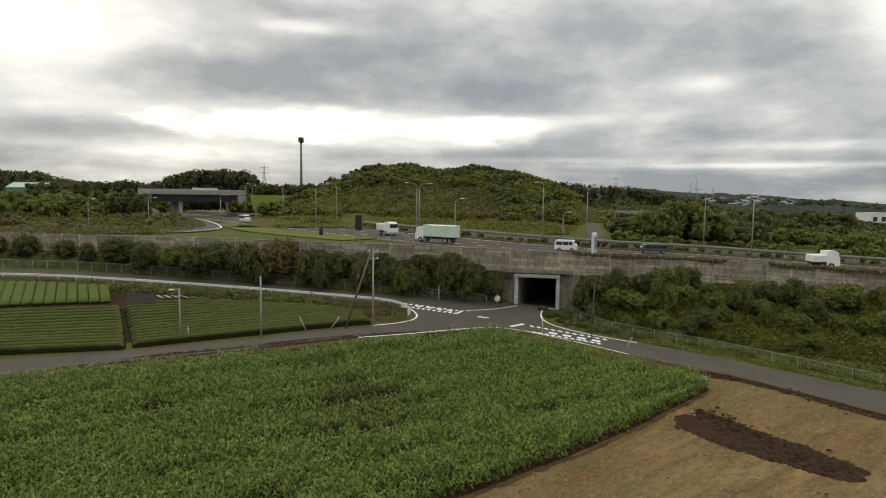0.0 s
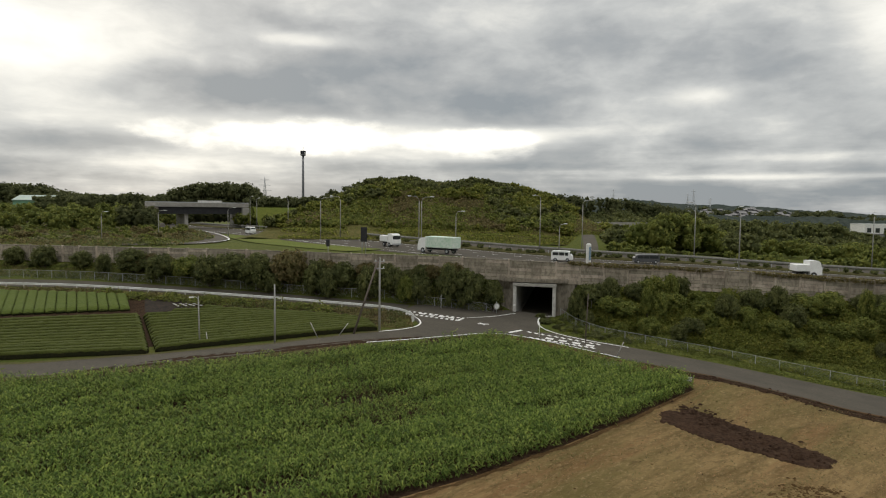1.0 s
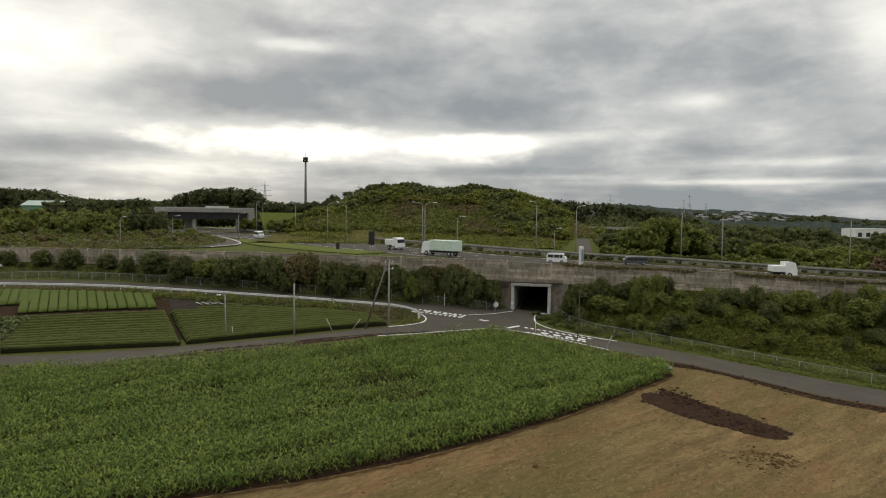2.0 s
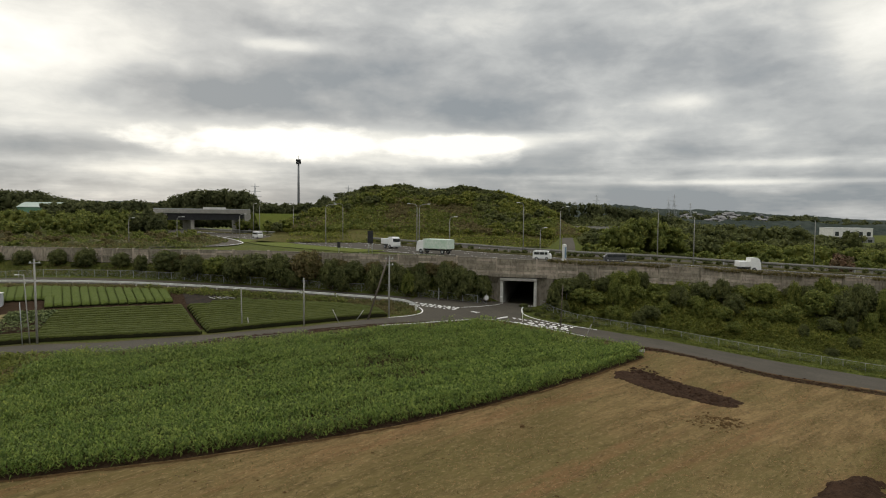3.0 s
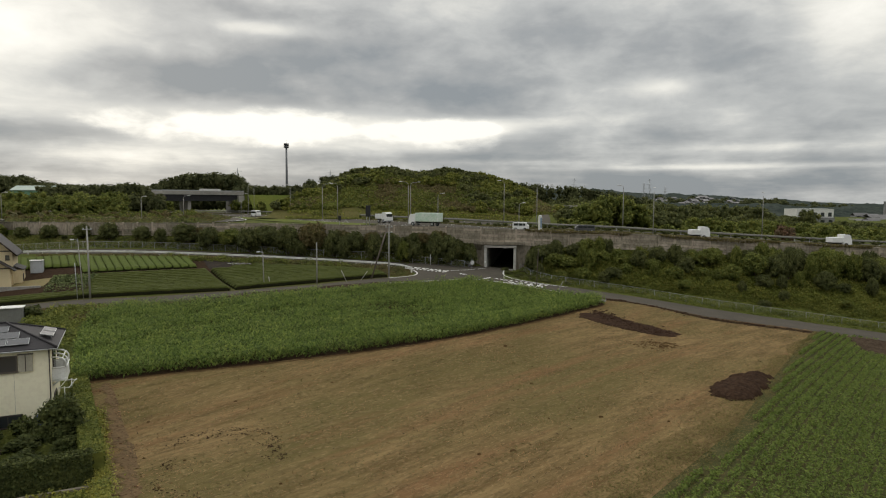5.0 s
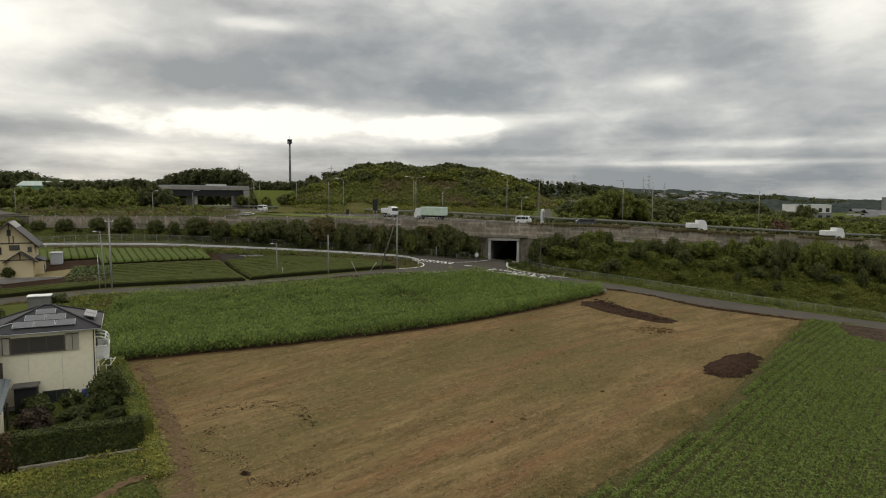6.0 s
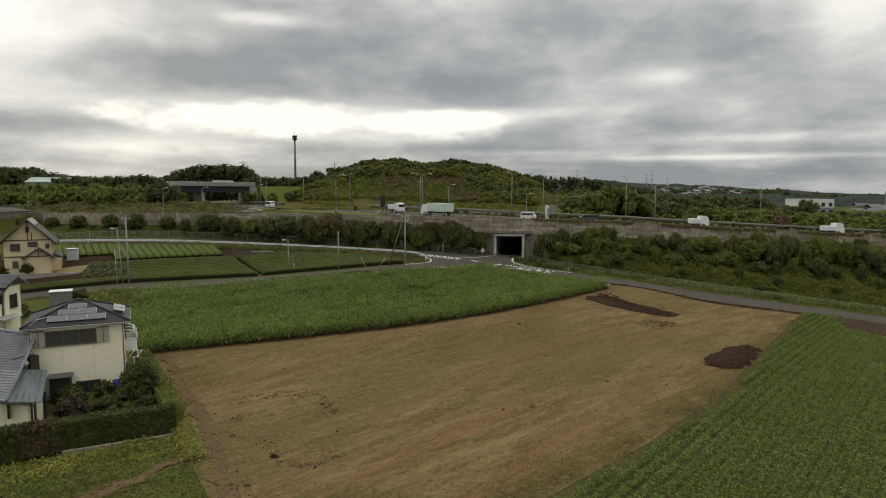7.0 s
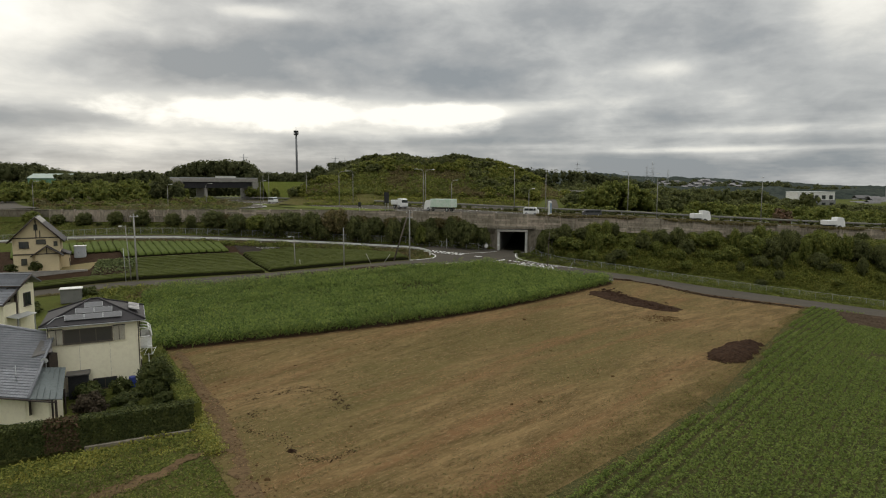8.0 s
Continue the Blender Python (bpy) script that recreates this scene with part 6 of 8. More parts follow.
M_SOLAR = surface("solar_cell", (0.085, 0.086, 0.09), (0.1, 0.1, 0.105), 1.0, 0.5, 6.0, (0.07, 0.071, 0.075), 0.0, spec=0.35)
M_BALCONY = surface("white_plastic", (0.7, 0.7, 0.68), (0.64, 0.64, 0.62), 1.0, 0.5, 8.0, (0.55, 0.55, 0.52), 0.05, 0.005)
M_TEAL = surface("grey_green_metal_roof", (0.125, 0.142, 0.14), (0.108, 0.123, 0.121), 0.8, 0.6, 6.0, (0.09, 0.103, 0.101), 0.1, 0.01, spec=0.15)
M_SHUTTER = surface("beige_shutter", (0.42, 0.39, 0.31), (0.37, 0.34, 0.27), 1.0, 0.7, 10.0, None, 0.1, 0.005)
M_BLUE = surface("blue_plastic", (0.03, 0.05, 0.22), (0.04, 0.06, 0.26), 1.0, 0.5, 8.0, None, 0.0)
M_WINFRAME = surface("bronze_window_frame", (0.13, 0.105, 0.085), (0.1, 0.082, 0.067), 1.0, 0.5, 9.0, None, 0.05, 0.004)
M_HOOD = surface("grey_brown_roof_sheet", (0.12, 0.11, 0.1), (0.095, 0.088, 0.08), 1.0, 0.7, 8.0, None, 0.1, 0.01)


def house_w():
    """The cream two-storey house with the hipped roof and solar panels beside the corn."""
    t = thing("house", -31.2, 17.1, -1.35, "cream two-storey house with dark hipped roof and solar panels", "house", rz=18)
    w, d, h = 7.1, 6.4, 6.35
    boxed("wall", (-w / 2, d / 2, h / 2), (w, d, h), M_CREAM, t, bevel=0.03)
    boxed("foundation", (-w / 2, d / 2, 0.18), (w + 0.06, d + 0.06, 0.36), M_CONC_LIGHT, t)
    for x in (-2.4, -4.75):
        boxed("joint", (x, -0.006, h / 2), (0.018, 0.02, h - 0.4), M_SHUTTER, t)
    hip_roof(t, -w, 0, 0, d, h, 1.55, 0.5, M_ROOF, eaves=M_STEEL)
    # front slope panels
    c, m = -0.5, d / 2
    sl = math.atan2(1.55, m + 0.5)
    v = (0, math.cos(sl), math.sin(sl))

    def on(x, s):
        return (x, c + s * math.cos(sl), h + s * math.sin(sl))
    solar(t, on(-5.75, 0.55), (1, 0, 0), v, 3, 1.42, 0.82)
    solar(t, on(-5.0, 1.5), (1, 0, 0), v, 2, 1.42, 0.82)
    solar(t, on(-4.3, 2.45), (1, 0, 0), v, 1, 1.42, 0.75)
    s2 = math.atan2(1.55, 3.7)
    solar(t, (0.5 - 0.5 * math.cos(s2), 1.5, h + 0.5 * math.sin(s2) + 0.2), (0, 1, 0), (-math.cos(s2 * 0.7), 0, math.sin(s2 * 0.7)), 2, 1.5, 0.9, 0.25)
    for y in (1.7, 3.1, 4.6):
        tubed("panel_bracket", [(0.5 - 0.6 * math.cos(s2), y, h + 0.6 * math.sin(s2)), (0.5 - 0.6 * math.cos(s2), y, h + 0.6 * math.sin(s2) + 0.36)], 0.03, M_STEEL, t)
    tubed("roof_cable", [(-7.0, -0.2, h + 0.15), (-6.5, 0.5, h + 0.5), (-5.8, 0.8, h + 0.62)], 0.04, M_STEEL, t)
    # upper window with shutter boxes
    window_on(t, -4.04, 5.25, 3.8, 1.25, 0.0, 3, frame_mat=M_WINFRAME, pane_mat=M_CURTAINED)
    for x in (-6.42, -1.62):
        b = boxed("shutter_box", (x, -0.07, 5.25), (0.92, 0.14, 1.3), M_SHUTTER, t, "beige shutter box")
        boxed("shutter_seam", (x, -0.15, 5.25), (0.05, 0.03, 1.24), M_TRIM, b)
        boxed("shutter_frame", (x, -0.08, 5.93), (1.0, 0.16, 0.06), M_TRIM, b)
    window_on(t, -2.9, 0.85, 1.9, 0.95, 0.0, 2)
    boxed("veranda", (-2.9, -0.35, 0.2), (2.1, 0.6, 0.12), M_CONC_LIGHT, t)
    # dark porch at the side
    p = boxed("porch", (-4.9, -0.6, 1.05), (1.5, 1.2, 2.1), M_BLACK, t, "dark brown lean-to porch", bevel=0.03)
    boxed("porch_roof", (-4.9, -0.7, 2.16), (1.8, 1.5, 0.1), M_HOOD, p)
    boxed("ac_unit", (-6.75, -0.15, 3.35), (0.35, 0.28, 0.5), M_BALCONY, t, "white air outlet box", bevel=0.03)
    # drain pipes
    for x in (-0.08, -7.02):
        tubed("drain_pipe", [(x, -0.06, h - 0.1), (x, -0.06, 0.1)], 0.04, M_TRIM, t)
    # balcony on the field side: a rounded white parapet on brackets
    bal = thing("balcony", 0, 0, 0, "", "")
    for k in ("label", "category"):
        if k in bal:
            del bal[k]
    bal.parent = t
    bal.matrix_basis = pose(0, 0, 0)
    y0, y1, out, z0, z1 = 0.5, 3.4, 1.0, 3.5, 4.5
    path = [(0.0, y0), (out - 0.4, y0), (out - 0.12, y0 + 0.12), (out, y0 + 0.4), (out, y1 - 0.4), (out - 0.12, y1 - 0.12), (out - 0.4, y1), (0.0, y1)]
    bm = bmesh.new()
    inner = [(max(0, x - 0.07), y + (0.07 if y < 1.5 else -0.07 if y > 2.5 else 0)) for x, y in path]
    ring = []
    for (x, y), (xi, yi) in zip(path, inner):
        ring.append([bm.verts.new((x, y, z0)), bm.verts.new((x, y, z1)), bm.verts.new((xi, yi, z1)), bm.verts.new((xi, yi, z0))])
    for a, b in zip(ring, ring[1:]):
        for k in range(4):
            bm.faces.new((a[k], b[k], b[(k + 1) % 4], a[(k + 1) % 4]))
    bmesh.ops.recalc_face_normals(bm, faces=bm.faces)
    part("parapet", bm, M_BALCONY, bal)
    tubed("handrail", [(x, y, z1 + 0.02) for x, y in path], 0.06, M_BALCONY, bal)
    for y in (y0 + 0.05, (y0 + y1) / 2, y1 - 0.05):       # hoops that curve up to the wall
        tubed("hoop", [(out - 0.05, y, z1), (out - 0.05, y, z1 + 0.45), (out - 0.25, y, z1 + 0.72), (out - 0.6, y, z1 + 0.85), (0.0, y, z1 + 0.88)], 0.06, M_BALCONY, bal)
    tubed("top_rail", [(out - 0.25, y0, z1 + 0.72), (out - 0.25, y1, z1 + 0.72)], 0.05, M_BALCONY, bal)
    sheet("floor", [(0, y0, z0 + 0.1), (out, y0, z0 + 0.1), (out, y1, z0 + 0.1), (0, y1, z0 + 0.1)], M_BALCONY, bal, thick=0.15)
    for y in (y0 + 0.2, y1 - 0.2):
        tubed("bracket", [(0, y, z0 - 0.4), (out - 0.35, y, z0 + 0.05)], 0.05, M_BALCONY, bal)
    window_on(t, 2.0, 4.9, 1.7, 1.9, 0.0, 2, "y", out=1)
    window_on(t, 2.2, 1.3, 1.7, 1.9, 0.0, 2, "y", out=1)
    window_on(t, 5.2, 4.9, 0.9, 0.9, 0.0, 1, "y", out=1)


house_w()

HZ = -1.5


def house_g():
    """The low house with grey tiles and the metal lean-to in front of it."""
    t = thing("house", -36.08, 8.45, HZ, "low cream house with grey tiled roof and metal lean-to", "house", rz=-18)
    h, p = 2.6, 0.45
    boxed("wall", (-8.4, 3.6, h / 2), (8.8, 6.6, h), M_CREAM, t, bevel=0.03)
    boxed("front_wall", (-7.0, 0.8, h / 2 - 0.02), (12.0, 1.5, h - 0.04), M_CREAM, t, bevel=0.03)

    def on(x, v):
        return (x, -0.7 + v, h - 0.1 + v * p)
    main = sheet("roof", [on(-13, 0), on(0.0, 0), on(-3.6, 6.9), on(-13, 8.1)], M_TILE, t, "blue-grey tiled roof slope", 0.14)
    sheet("roof", [(-13, 12.0, h - 0.1), on(-13, 8.1), on(-3.6, 6.9), (-1.0, 12.0, h - 0.1)], M_TILE, t, thick=0.14)
    # dark trim colour stands in for the shade of the gap below the verge
    sheet("gable_wall", [on(-0.3, 0.3), (-3.4, 6.0, h - 1.2), (-3.7, 6.2, h - 1.2), on(-3.8, 6.6)], M_TRIM, t, "gable wall under the verge, coloured dark as a shaded recess", 1.6)
    tile = bmesh.new()                     # one pan tile, slightly rolled
    xs = (0, 0.25, 0.5, 0.75, 1)
    rows = [[tile.verts.new((x * 0.27, y * 0.30, 0.035 * math.sin(x * math.pi) + 0.05 * (1 - y))) for x in xs] for y in (0, 1)]
    low = [tile.verts.new((x * 0.27, 0, 0.0)) for x in xs]
    for k in range(4):
        tile.faces.new((rows[0][k], rows[0][k + 1], rows[1][k + 1], rows[1][k]))
        tile.faces.new((low[k], low[k + 1], rows[0][k + 1], rows[0][k]))
    me = bpy.data.meshes.new("roof_tile")
    tile.to_mesh(me)
    tile.free()
    me.materials.append(M_TILE)
    ang = math.degrees(math.atan(p))
    ca = math.cos(radians(ang))
    far_v, far_f, count = [], [], 0
    for i in range(29):
        for j in range(48):
            x, v = -(j + 1) * 0.27, i * 0.30 * ca
            if x + 0.2 > -0.52 * v or v > 6.9 + (x + 3.6) * -0.127 - 0.2:
                continue
            m = pose(*on(x, v), ang, 0, 0) @ pose(0, 0, 0.01)
            if count < 290 and x > -8.5:
                ob = new("roof_tile", me)
                ob.parent = main
                ob.matrix_basis = m
                count += 1
            else:
                k = len(far_v)
                for q in me.vertices:
                    far_v.append(m @ q.co)
                far_f += [tuple(q + k for q in f.vertices) for f in me.polygons]
    tagged(raw("roof_tiles_rest", far_v, far_f, M_TILE, main), "", "", kind="stuff")
    for a, b, r in ((on(0, 0), on(-3.6, 6.9), 0.1), (on(-3.6, 6.9), on(-13, 8.1), 0.15)):
        tubed("ridge_cap", [(a[0], a[1], a[2] + 0.06), (b[0], b[1], b[2] + 0.06)], r, M_TILE, t, sides=6)
    tubed("gutter", [(-13, -0.78, h - 0.18), (0.0, -0.78, h - 0.18)], 0.07, M_TRIM, t)
    # metal lean-to beside the hip
    lean = sheet("lean_to_roof", [(0.1, -0.72, h - 0.1), (1.95, 0.35, h - 0.35), (-1.49, 4.81, h + 0.65), (-2.2, 2.96, h + 1.15)], M_TEAL, t, "grey-green metal lean-to roof", 0.07)
    for k in range(1, 5):
        q = k / 5
        tubed("seam", [(0.1 + 1.85 * q, -0.72 + 1.07 * q, h - 0.08 - 0.25 * q), (-2.2 + 0.71 * q, 2.96 + 1.85 * q, h + 1.17 - 0.5 * q)], 0.02, M_TEAL, lean, sides=4)
    tubed("gutter", [(0.02, -0.78, h - 0.22), (1.98, -0.2, h - 0.45)], 0.06, M_TRIM, t)
    for q in ((1.6, 0.1), (0.9, 1.4), (0.2, 2.6)):
        boxed("post", (q[0], q[1], 1.1), (0.12, 0.12, 2.2), M_TRIM, t)
    # small hood behind, satellite dish, window
    sheet("hood", [(-3.18, 3.22, 4.5), (-2.09, 4.21, 4.74), (-3.2, 5.4, 5.1), (-4.1, 5.24, 5.36)], M_HOOD, t, "grey-brown small roof", 0.08)
    boxed("hood_wall", (-2.75, 4.6, 2.2), (0.7, 0.9, 4.4), M_TRIM, t)
    dish = boxed("dish_arm", (-1.9, 3.25, 4.0), (0.05, 0.05, 0.7), M_STEEL, t)
    bm = bmesh.new()
    bmesh.ops.create_cone(bm, cap_ends=True, segments=18, radius1=0.26, radius2=0.16, depth=0.08, matrix=pose(-1.9, 3.12, 4.28, -70, 0, 30))
    part("dish", bm, M_BALCONY, dish, "white satellite dish")
    boxed("side_wall", (-0.06, 0.8, 1.02), (2.08, 1.4, 2.04), M_CREAM, t, bevel=0.02)
    for x in (1.2, 1.5):
        boxed("post", (x, 0.2, 1.08), (0.1, 0.1, 2.16), M_TRIM, t)
    a = tubed("aerial_mast", [(-2.4, 0.8, h + 0.5), (-2.4, 0.8, h + 1.9)], 0.025, M_STEEL, t)
    tubed("aerial_bar", [(-3.0, 0.6, h + 1.7), (-1.8, 1.0, h + 1.7)], 0.02, M_STEEL, a)


house_g()


def house_back():
    """The two-storey tiled house behind, of which the right-hand end shows."""
    t = thing("house", -48.9, 34.3, -0.6, "white two-storey house with grey tiled roofs and a dark balcony", "house", rz=-6)
    boxed("wall", (-5.6, 1.5, 3.1), (10.2, 2.8, 6.2), M_CREAM, t, bevel=0.03)
    q = 0.48
    for x0, x1, y0, yr, z in ((-11.5, 0.1, -0.3, 1.7, 6.3), (-11.5, -0.3, -2.9, 0.1, 4.6)):
        c = [(x0, y0, z), (x1, y0, z), (x1, yr, z + (yr - y0) * q), (x0, yr, z + (yr - y0) * q)]
        sl = sheet("roof", c, M_TILE, t, "grey tiled roof slope", 0.14)
        course_lines(sl, c, 12, M_TILE)
        tubed("ridge_cap", [(x0, yr, c[2][2] + 0.05), (x1, yr, c[2][2] + 0.05)], 0.15, M_TILE, t, sides=8)
        tubed("gutter", [(x0, y0 - 0.05, z - 0.1), (x1, y0 - 0.05, z - 0.1)], 0.07, M_TRIM, t)
        tubed("verge", [(x1, y0, z + 0.03), (x1, yr, c[2][2] + 0.05)], 0.1, M_TRIM, t)
    sheet("roof", [(-11.5, 3.5, 6.3), (-11.5, 1.7, 7.26), (0.1, 1.7, 7.26), (0.1, 3.5, 6.3)], M_TILE, t, thick=0.14)
    boxed("lower_wall", (-5.8, -1.2, 2.2), (10.2, 2.4, 4.4), M_CREAM, t, bevel=0.03)
    b = boxed("balcony_box", (-4.6, -2.9, 2.7), (4.2, 1.0, 1.2), M_BLACK, t, "dark balcony front", bevel=0.03)
    boxed("balcony_rail", (-4.6, -3.42, 3.36), (4.3, 0.08, 0.1), M_STEEL, b)
    for x in (-1.55, -0.75):
        boxed("post", (x, -0.1, 3.0), (0.22, 0.22, 6.0), M_TRIM, t)
    window_on(t, -3.2, 5.2, 1.4, 1.2, 0.28, 2)
    window_on(t, -4.4, 1.2, 1.8, 1.6, -2.42, 2)
    window_on(t, 1.5, 4.5, 1.3, 1.5, -0.5, 2, "y", out=1)
    sheet("canopy", [(-1.4, -2.0, 3.2), (0.6, -2.0, 2.9), (0.6, 1.4, 2.9), (-1.4, 1.4, 3.2)], M_STEEL, t, "pale grey canopy roof", 0.06)
    for k in (-1.8, 1.2):
        boxed("post", (0.45, k, 1.4), (0.1, 0.1, 2.9), M_STEEL, t)


house_back()


def house_far_left():
    t = thing("house", -60.5, 45.0, -0.6, "single-storey house with dull grey roof", "house", rz=18)
    boxed("wall", (-4, 3.5, 2.2), (8, 7, 4.4), M_CREAM, t)
    hip_roof(t, -8, 0, 0, 7, 4.4, 1.7, 0.5, M_TILE)
    window_on(t, -3, 2.6, 1.8, 1.4, 0.0, 2)


house_far_left()


def house_y():
    """The cream house with dark timber trim, its gable towards the lane."""
    t = thing("house", -64.3, 80.6, 1.45, "cream timber-trimmed house with steep gable and porch", "house", rz=20)
    w, d, h, ap = 7.2, 8.0, 6.2, 9.9
    bm = bmesh.new()
    pts = [(-w, 0), (0, 0), (0, h), (-w / 2, ap - 0.25), (-w, h)]
    a = [bm.verts.new((x, 0, z)) for x, z in pts]
    b = [bm.verts.new((x, d, z)) for x, z in pts]
    bm.faces.new(a)
    bm.faces.new(b[::-1])
    for i in range(5):
        bm.faces.new((a[(i + 1) % 5], a[i], b[i], b[(i + 1) % 5]))
    bmesh.ops.recalc_face_normals(bm, faces=bm.faces)
    part("wall", bm, M_YCREAM, t)
    s = (ap - h) / (w / 2)
    for sgn in (-1, 1):
        ex = -w / 2 + sgn * (w / 2 + 0.75)
        ez = h - 0.75 * s
        sl = sheet("roof", [(ex, -0.9, ez), (-w / 2, -0.9, ap), (-w / 2, d + 0.6, ap), (ex, d + 0.6, ez)], M_ROOF, t, "dark roof slope", 0.22)
        boxed("barge_board", ((ex - w / 2) / 2, -0.93, (ez + ap) / 2 - 0.12), (0.1, 0.12, 0.3), M_TRIM, t)
        tubed("barge", [(ex, -0.93, ez - 0.1), (-w / 2, -0.93, ap - 0.1)], 0.13, M_TRIM, t, sides=6)
    # pale panels on the right-hand slope
    rp = sheet("solar_array", [(-w / 2 + 0.2, -0.7, ap - 0.2 * s + 0.1), (-w / 2 + 1.1, -0.7, ap - 1.1 * s + 0.1), (-w / 2 + 1.1, d, ap - 1.1 * s + 0.1), (-w / 2 + 0.2, d, ap - 0.2 * s + 0.1)], M_CONC_LIGHT, t, "pale solar array on the roof slope", 0.1)
    for z, x0, x1 in ((6.1, -w, 0), (3.2, -w, -4.2)):
        boxed("timber_band", ((x0 + x1) / 2, -0.03, z), (x1 - x0, 0.1, 0.2), M_TRIM, t)
    for x, z0, z1 in ((-w / 2, 6.2, 9.4), (-w / 2 + 0.6, 6.2, 7.4)):
        boxed("timber_post", (x, -0.03, (z0 + z1) / 2), (0.16, 0.1, z1 - z0), M_TRIM, t)
    window_on(t, -w / 2, 8.0, 0.6, 1.0, 0.0, 1)
    window_on(t, -5.5, 4.9, 1.5, 1.2, 0.0, 2)
    window_on(t, -2.9, 5.4, 1.5, 0.8, 0.0, 2)
    window_on(t, -5.6, 1.9, 0.9, 1.1, 0.0, 1)
    window_on(t, -0.7, 5.0, 0.6, 0.8, 0.0, 1)
    # porch wing with its own gable
    p = boxed("porch_wall", (-2.0, -0.9, 1.7), (3.6, 1.8, 3.4), M_YCREAM, t)
    for sgn in (-1, 1):
        ex = -2.0 + sgn * 2.5
        sheet("porch_roof", [(ex, -2.4, 3.0), (-2.0, -2.4, 4.8), (-2.0, 0.1, 4.8), (ex, 0.1, 3.0)], M_ROOF, p, thick=0.18)
        tubed("porch_barge", [(ex, -2.42, 2.93), (-2.0, -2.42, 4.7)], 0.1, M_TRIM, p, sides=6)
    bm = bmesh.new()
    bm.faces.new([bm.verts.new(v) for v in ((-4.0, -1.78, 3.3), (0.0, -1.78, 3.3), (-2.0, -1.78, 4.7))])
    part("porch_gable", bm, M_YCREAM, p)
    boxed("timber_band", (-2.0, -1.85, 3.35), (4.0, 0.1, 0.16), M_TRIM, p)
    boxed("timber_post", (-2.0, -1.85, 4.0), (0.14, 0.1, 1.2), M_TRIM, p)
    sheet("side_roof", [(-0.1, 0.6, 3.6), (1.5, 0.6, 2.9), (1.5, 6, 2.9), (-0.1, 6, 3.6)], M_ROOF, t, thick=0.14)
    boxed("side_room", (0.6, 3.2, 1.4), (1.3, 4.8, 2.8), M_YCREAM, t)
    window_on(t, 1.6, 1.5, 0.8, 1.2, 1.25, 1, "y", out=1)


house_y()

# garden wall and dry lawn of that house
patch("garden_y", [(-72.5, 75.4), (-58.6, 78.2)], [(-73, 80), (-59.4, 84)], 20, 8, 0.08, surface("dry_lawn", (0.2, 0.15, 0.06), (0.15, 0.13, 0.05), 0.5, 0.95, 6.0, (0.1, 0.08, 0.04), 0.6, 0.05), "dry brown lawn beside the house", "lawn")
gw = thing("garden_wall", -65.6, 76.2, land_z(-65.6, 76.2), "low pale concrete garden wall", "wall", rz=11)
boxed("wall_block", (0, 0, 0.35), (14, 0.2, 0.9), M_CONC_LIGHT, gw, bevel=0.02)
boxed("cap", (0, 0, 0.84), (14, 0.28, 0.08), M_CONC_LIGHT, gw)

# sheds
def shed(x, y, w, d, h, rz, wall_mat, roof_mat, label):
    t = thing("shed", x, y, land_z(x, y) - 0.05, label, "shed", rz=rz)
    boxed("body", (0, 0, h / 2), (w, d, h), wall_mat, t, bevel=0.03)
    boxed("roof", (0, -0.05, h + 0.06), (w + 0.2, d + 0.3, 0.12), roof_mat, t, bevel=0.02)
    dr = boxed("door", (-w * 0.22, -d / 2 - 0.02, h * 0.48), (w * 0.42, 0.04, h * 0.9), wall_mat, t)
    boxed("handle", (w * 0.12, -0.0, 0), (0.04, 0.06, 0.2), M_TRIM, dr).location = (-w * 0.22, -d / 2 - 0.03, h * 0.45)
    boxed("door", (w * 0.22, -d / 2 - 0.035, h * 0.48), (w * 0.42, 0.04, h * 0.9), wall_mat, t)


M_GREYBOX = surface("pale_grey_steel_sheet", (0.5, 0.52, 0.54), (0.44, 0.46, 0.48), 1.0, 0.5, 8.0, (0.38, 0.4, 0.42), 0.05, 0.004)
shed(-64.3, 89.0, 1.9, 1.3, 2.2, 12, M_GREYBOX, M_WHITE, "pale grey steel garden shed by the tea field")
shed(-52.4, 55.2, 2.7, 1.8, 2.0, 18, surface("dull_grey_sheet", (0.2, 0.2, 0.19), (0.16, 0.16, 0.15), 1.0, 0.7, 8.0), M_WHITE, "small grey shed with white roof by the lane")

# vegetable plot and dark netted plot
patch("vegetable_plot", [(-59.2, 82.6), (-51.2, 82.2)], [(-57.2, 73.6), (-49.4, 72.4)], 16, 16, 0.07, M_SOIL, "dark soil of a vegetable plot", "soil")
vx, vy = [], []
vrng = np.random.default_rng(300)
for k in range(5):
    n = 1000 if k < 2 else 160
    vx.append(vrng.uniform(-58.4 + k * 0.4, -51.5 + k * 0.4, n))
    vy.append(81.4 - k * 1.9 + vrng.normal(0, 0.3, n))
vx, vy = np.concatenate(vx), np.concatenate(vy)
v, f = leaf_quads(np.stack([vx, vy, land_zs(vx, vy) + vrng.uniform(0.1, 1.0, len(vx))], 1), np.tile((0, -0.2, 0.9), (len(vx), 1)), 0.2, vrng)
tagged(raw("vegetable_plants", v, f, surface("vegetable_leaf", (0.11, 0.14, 0.055), (0.15, 0.175, 0.07), 0.5, 0.7, 2.0, (0.075, 0.1, 0.038), 0.0, island=0.4, trans=0.3, spec=0.08)), "leafy vegetables in rows on dark soil", "vegetables", kind="stuff")
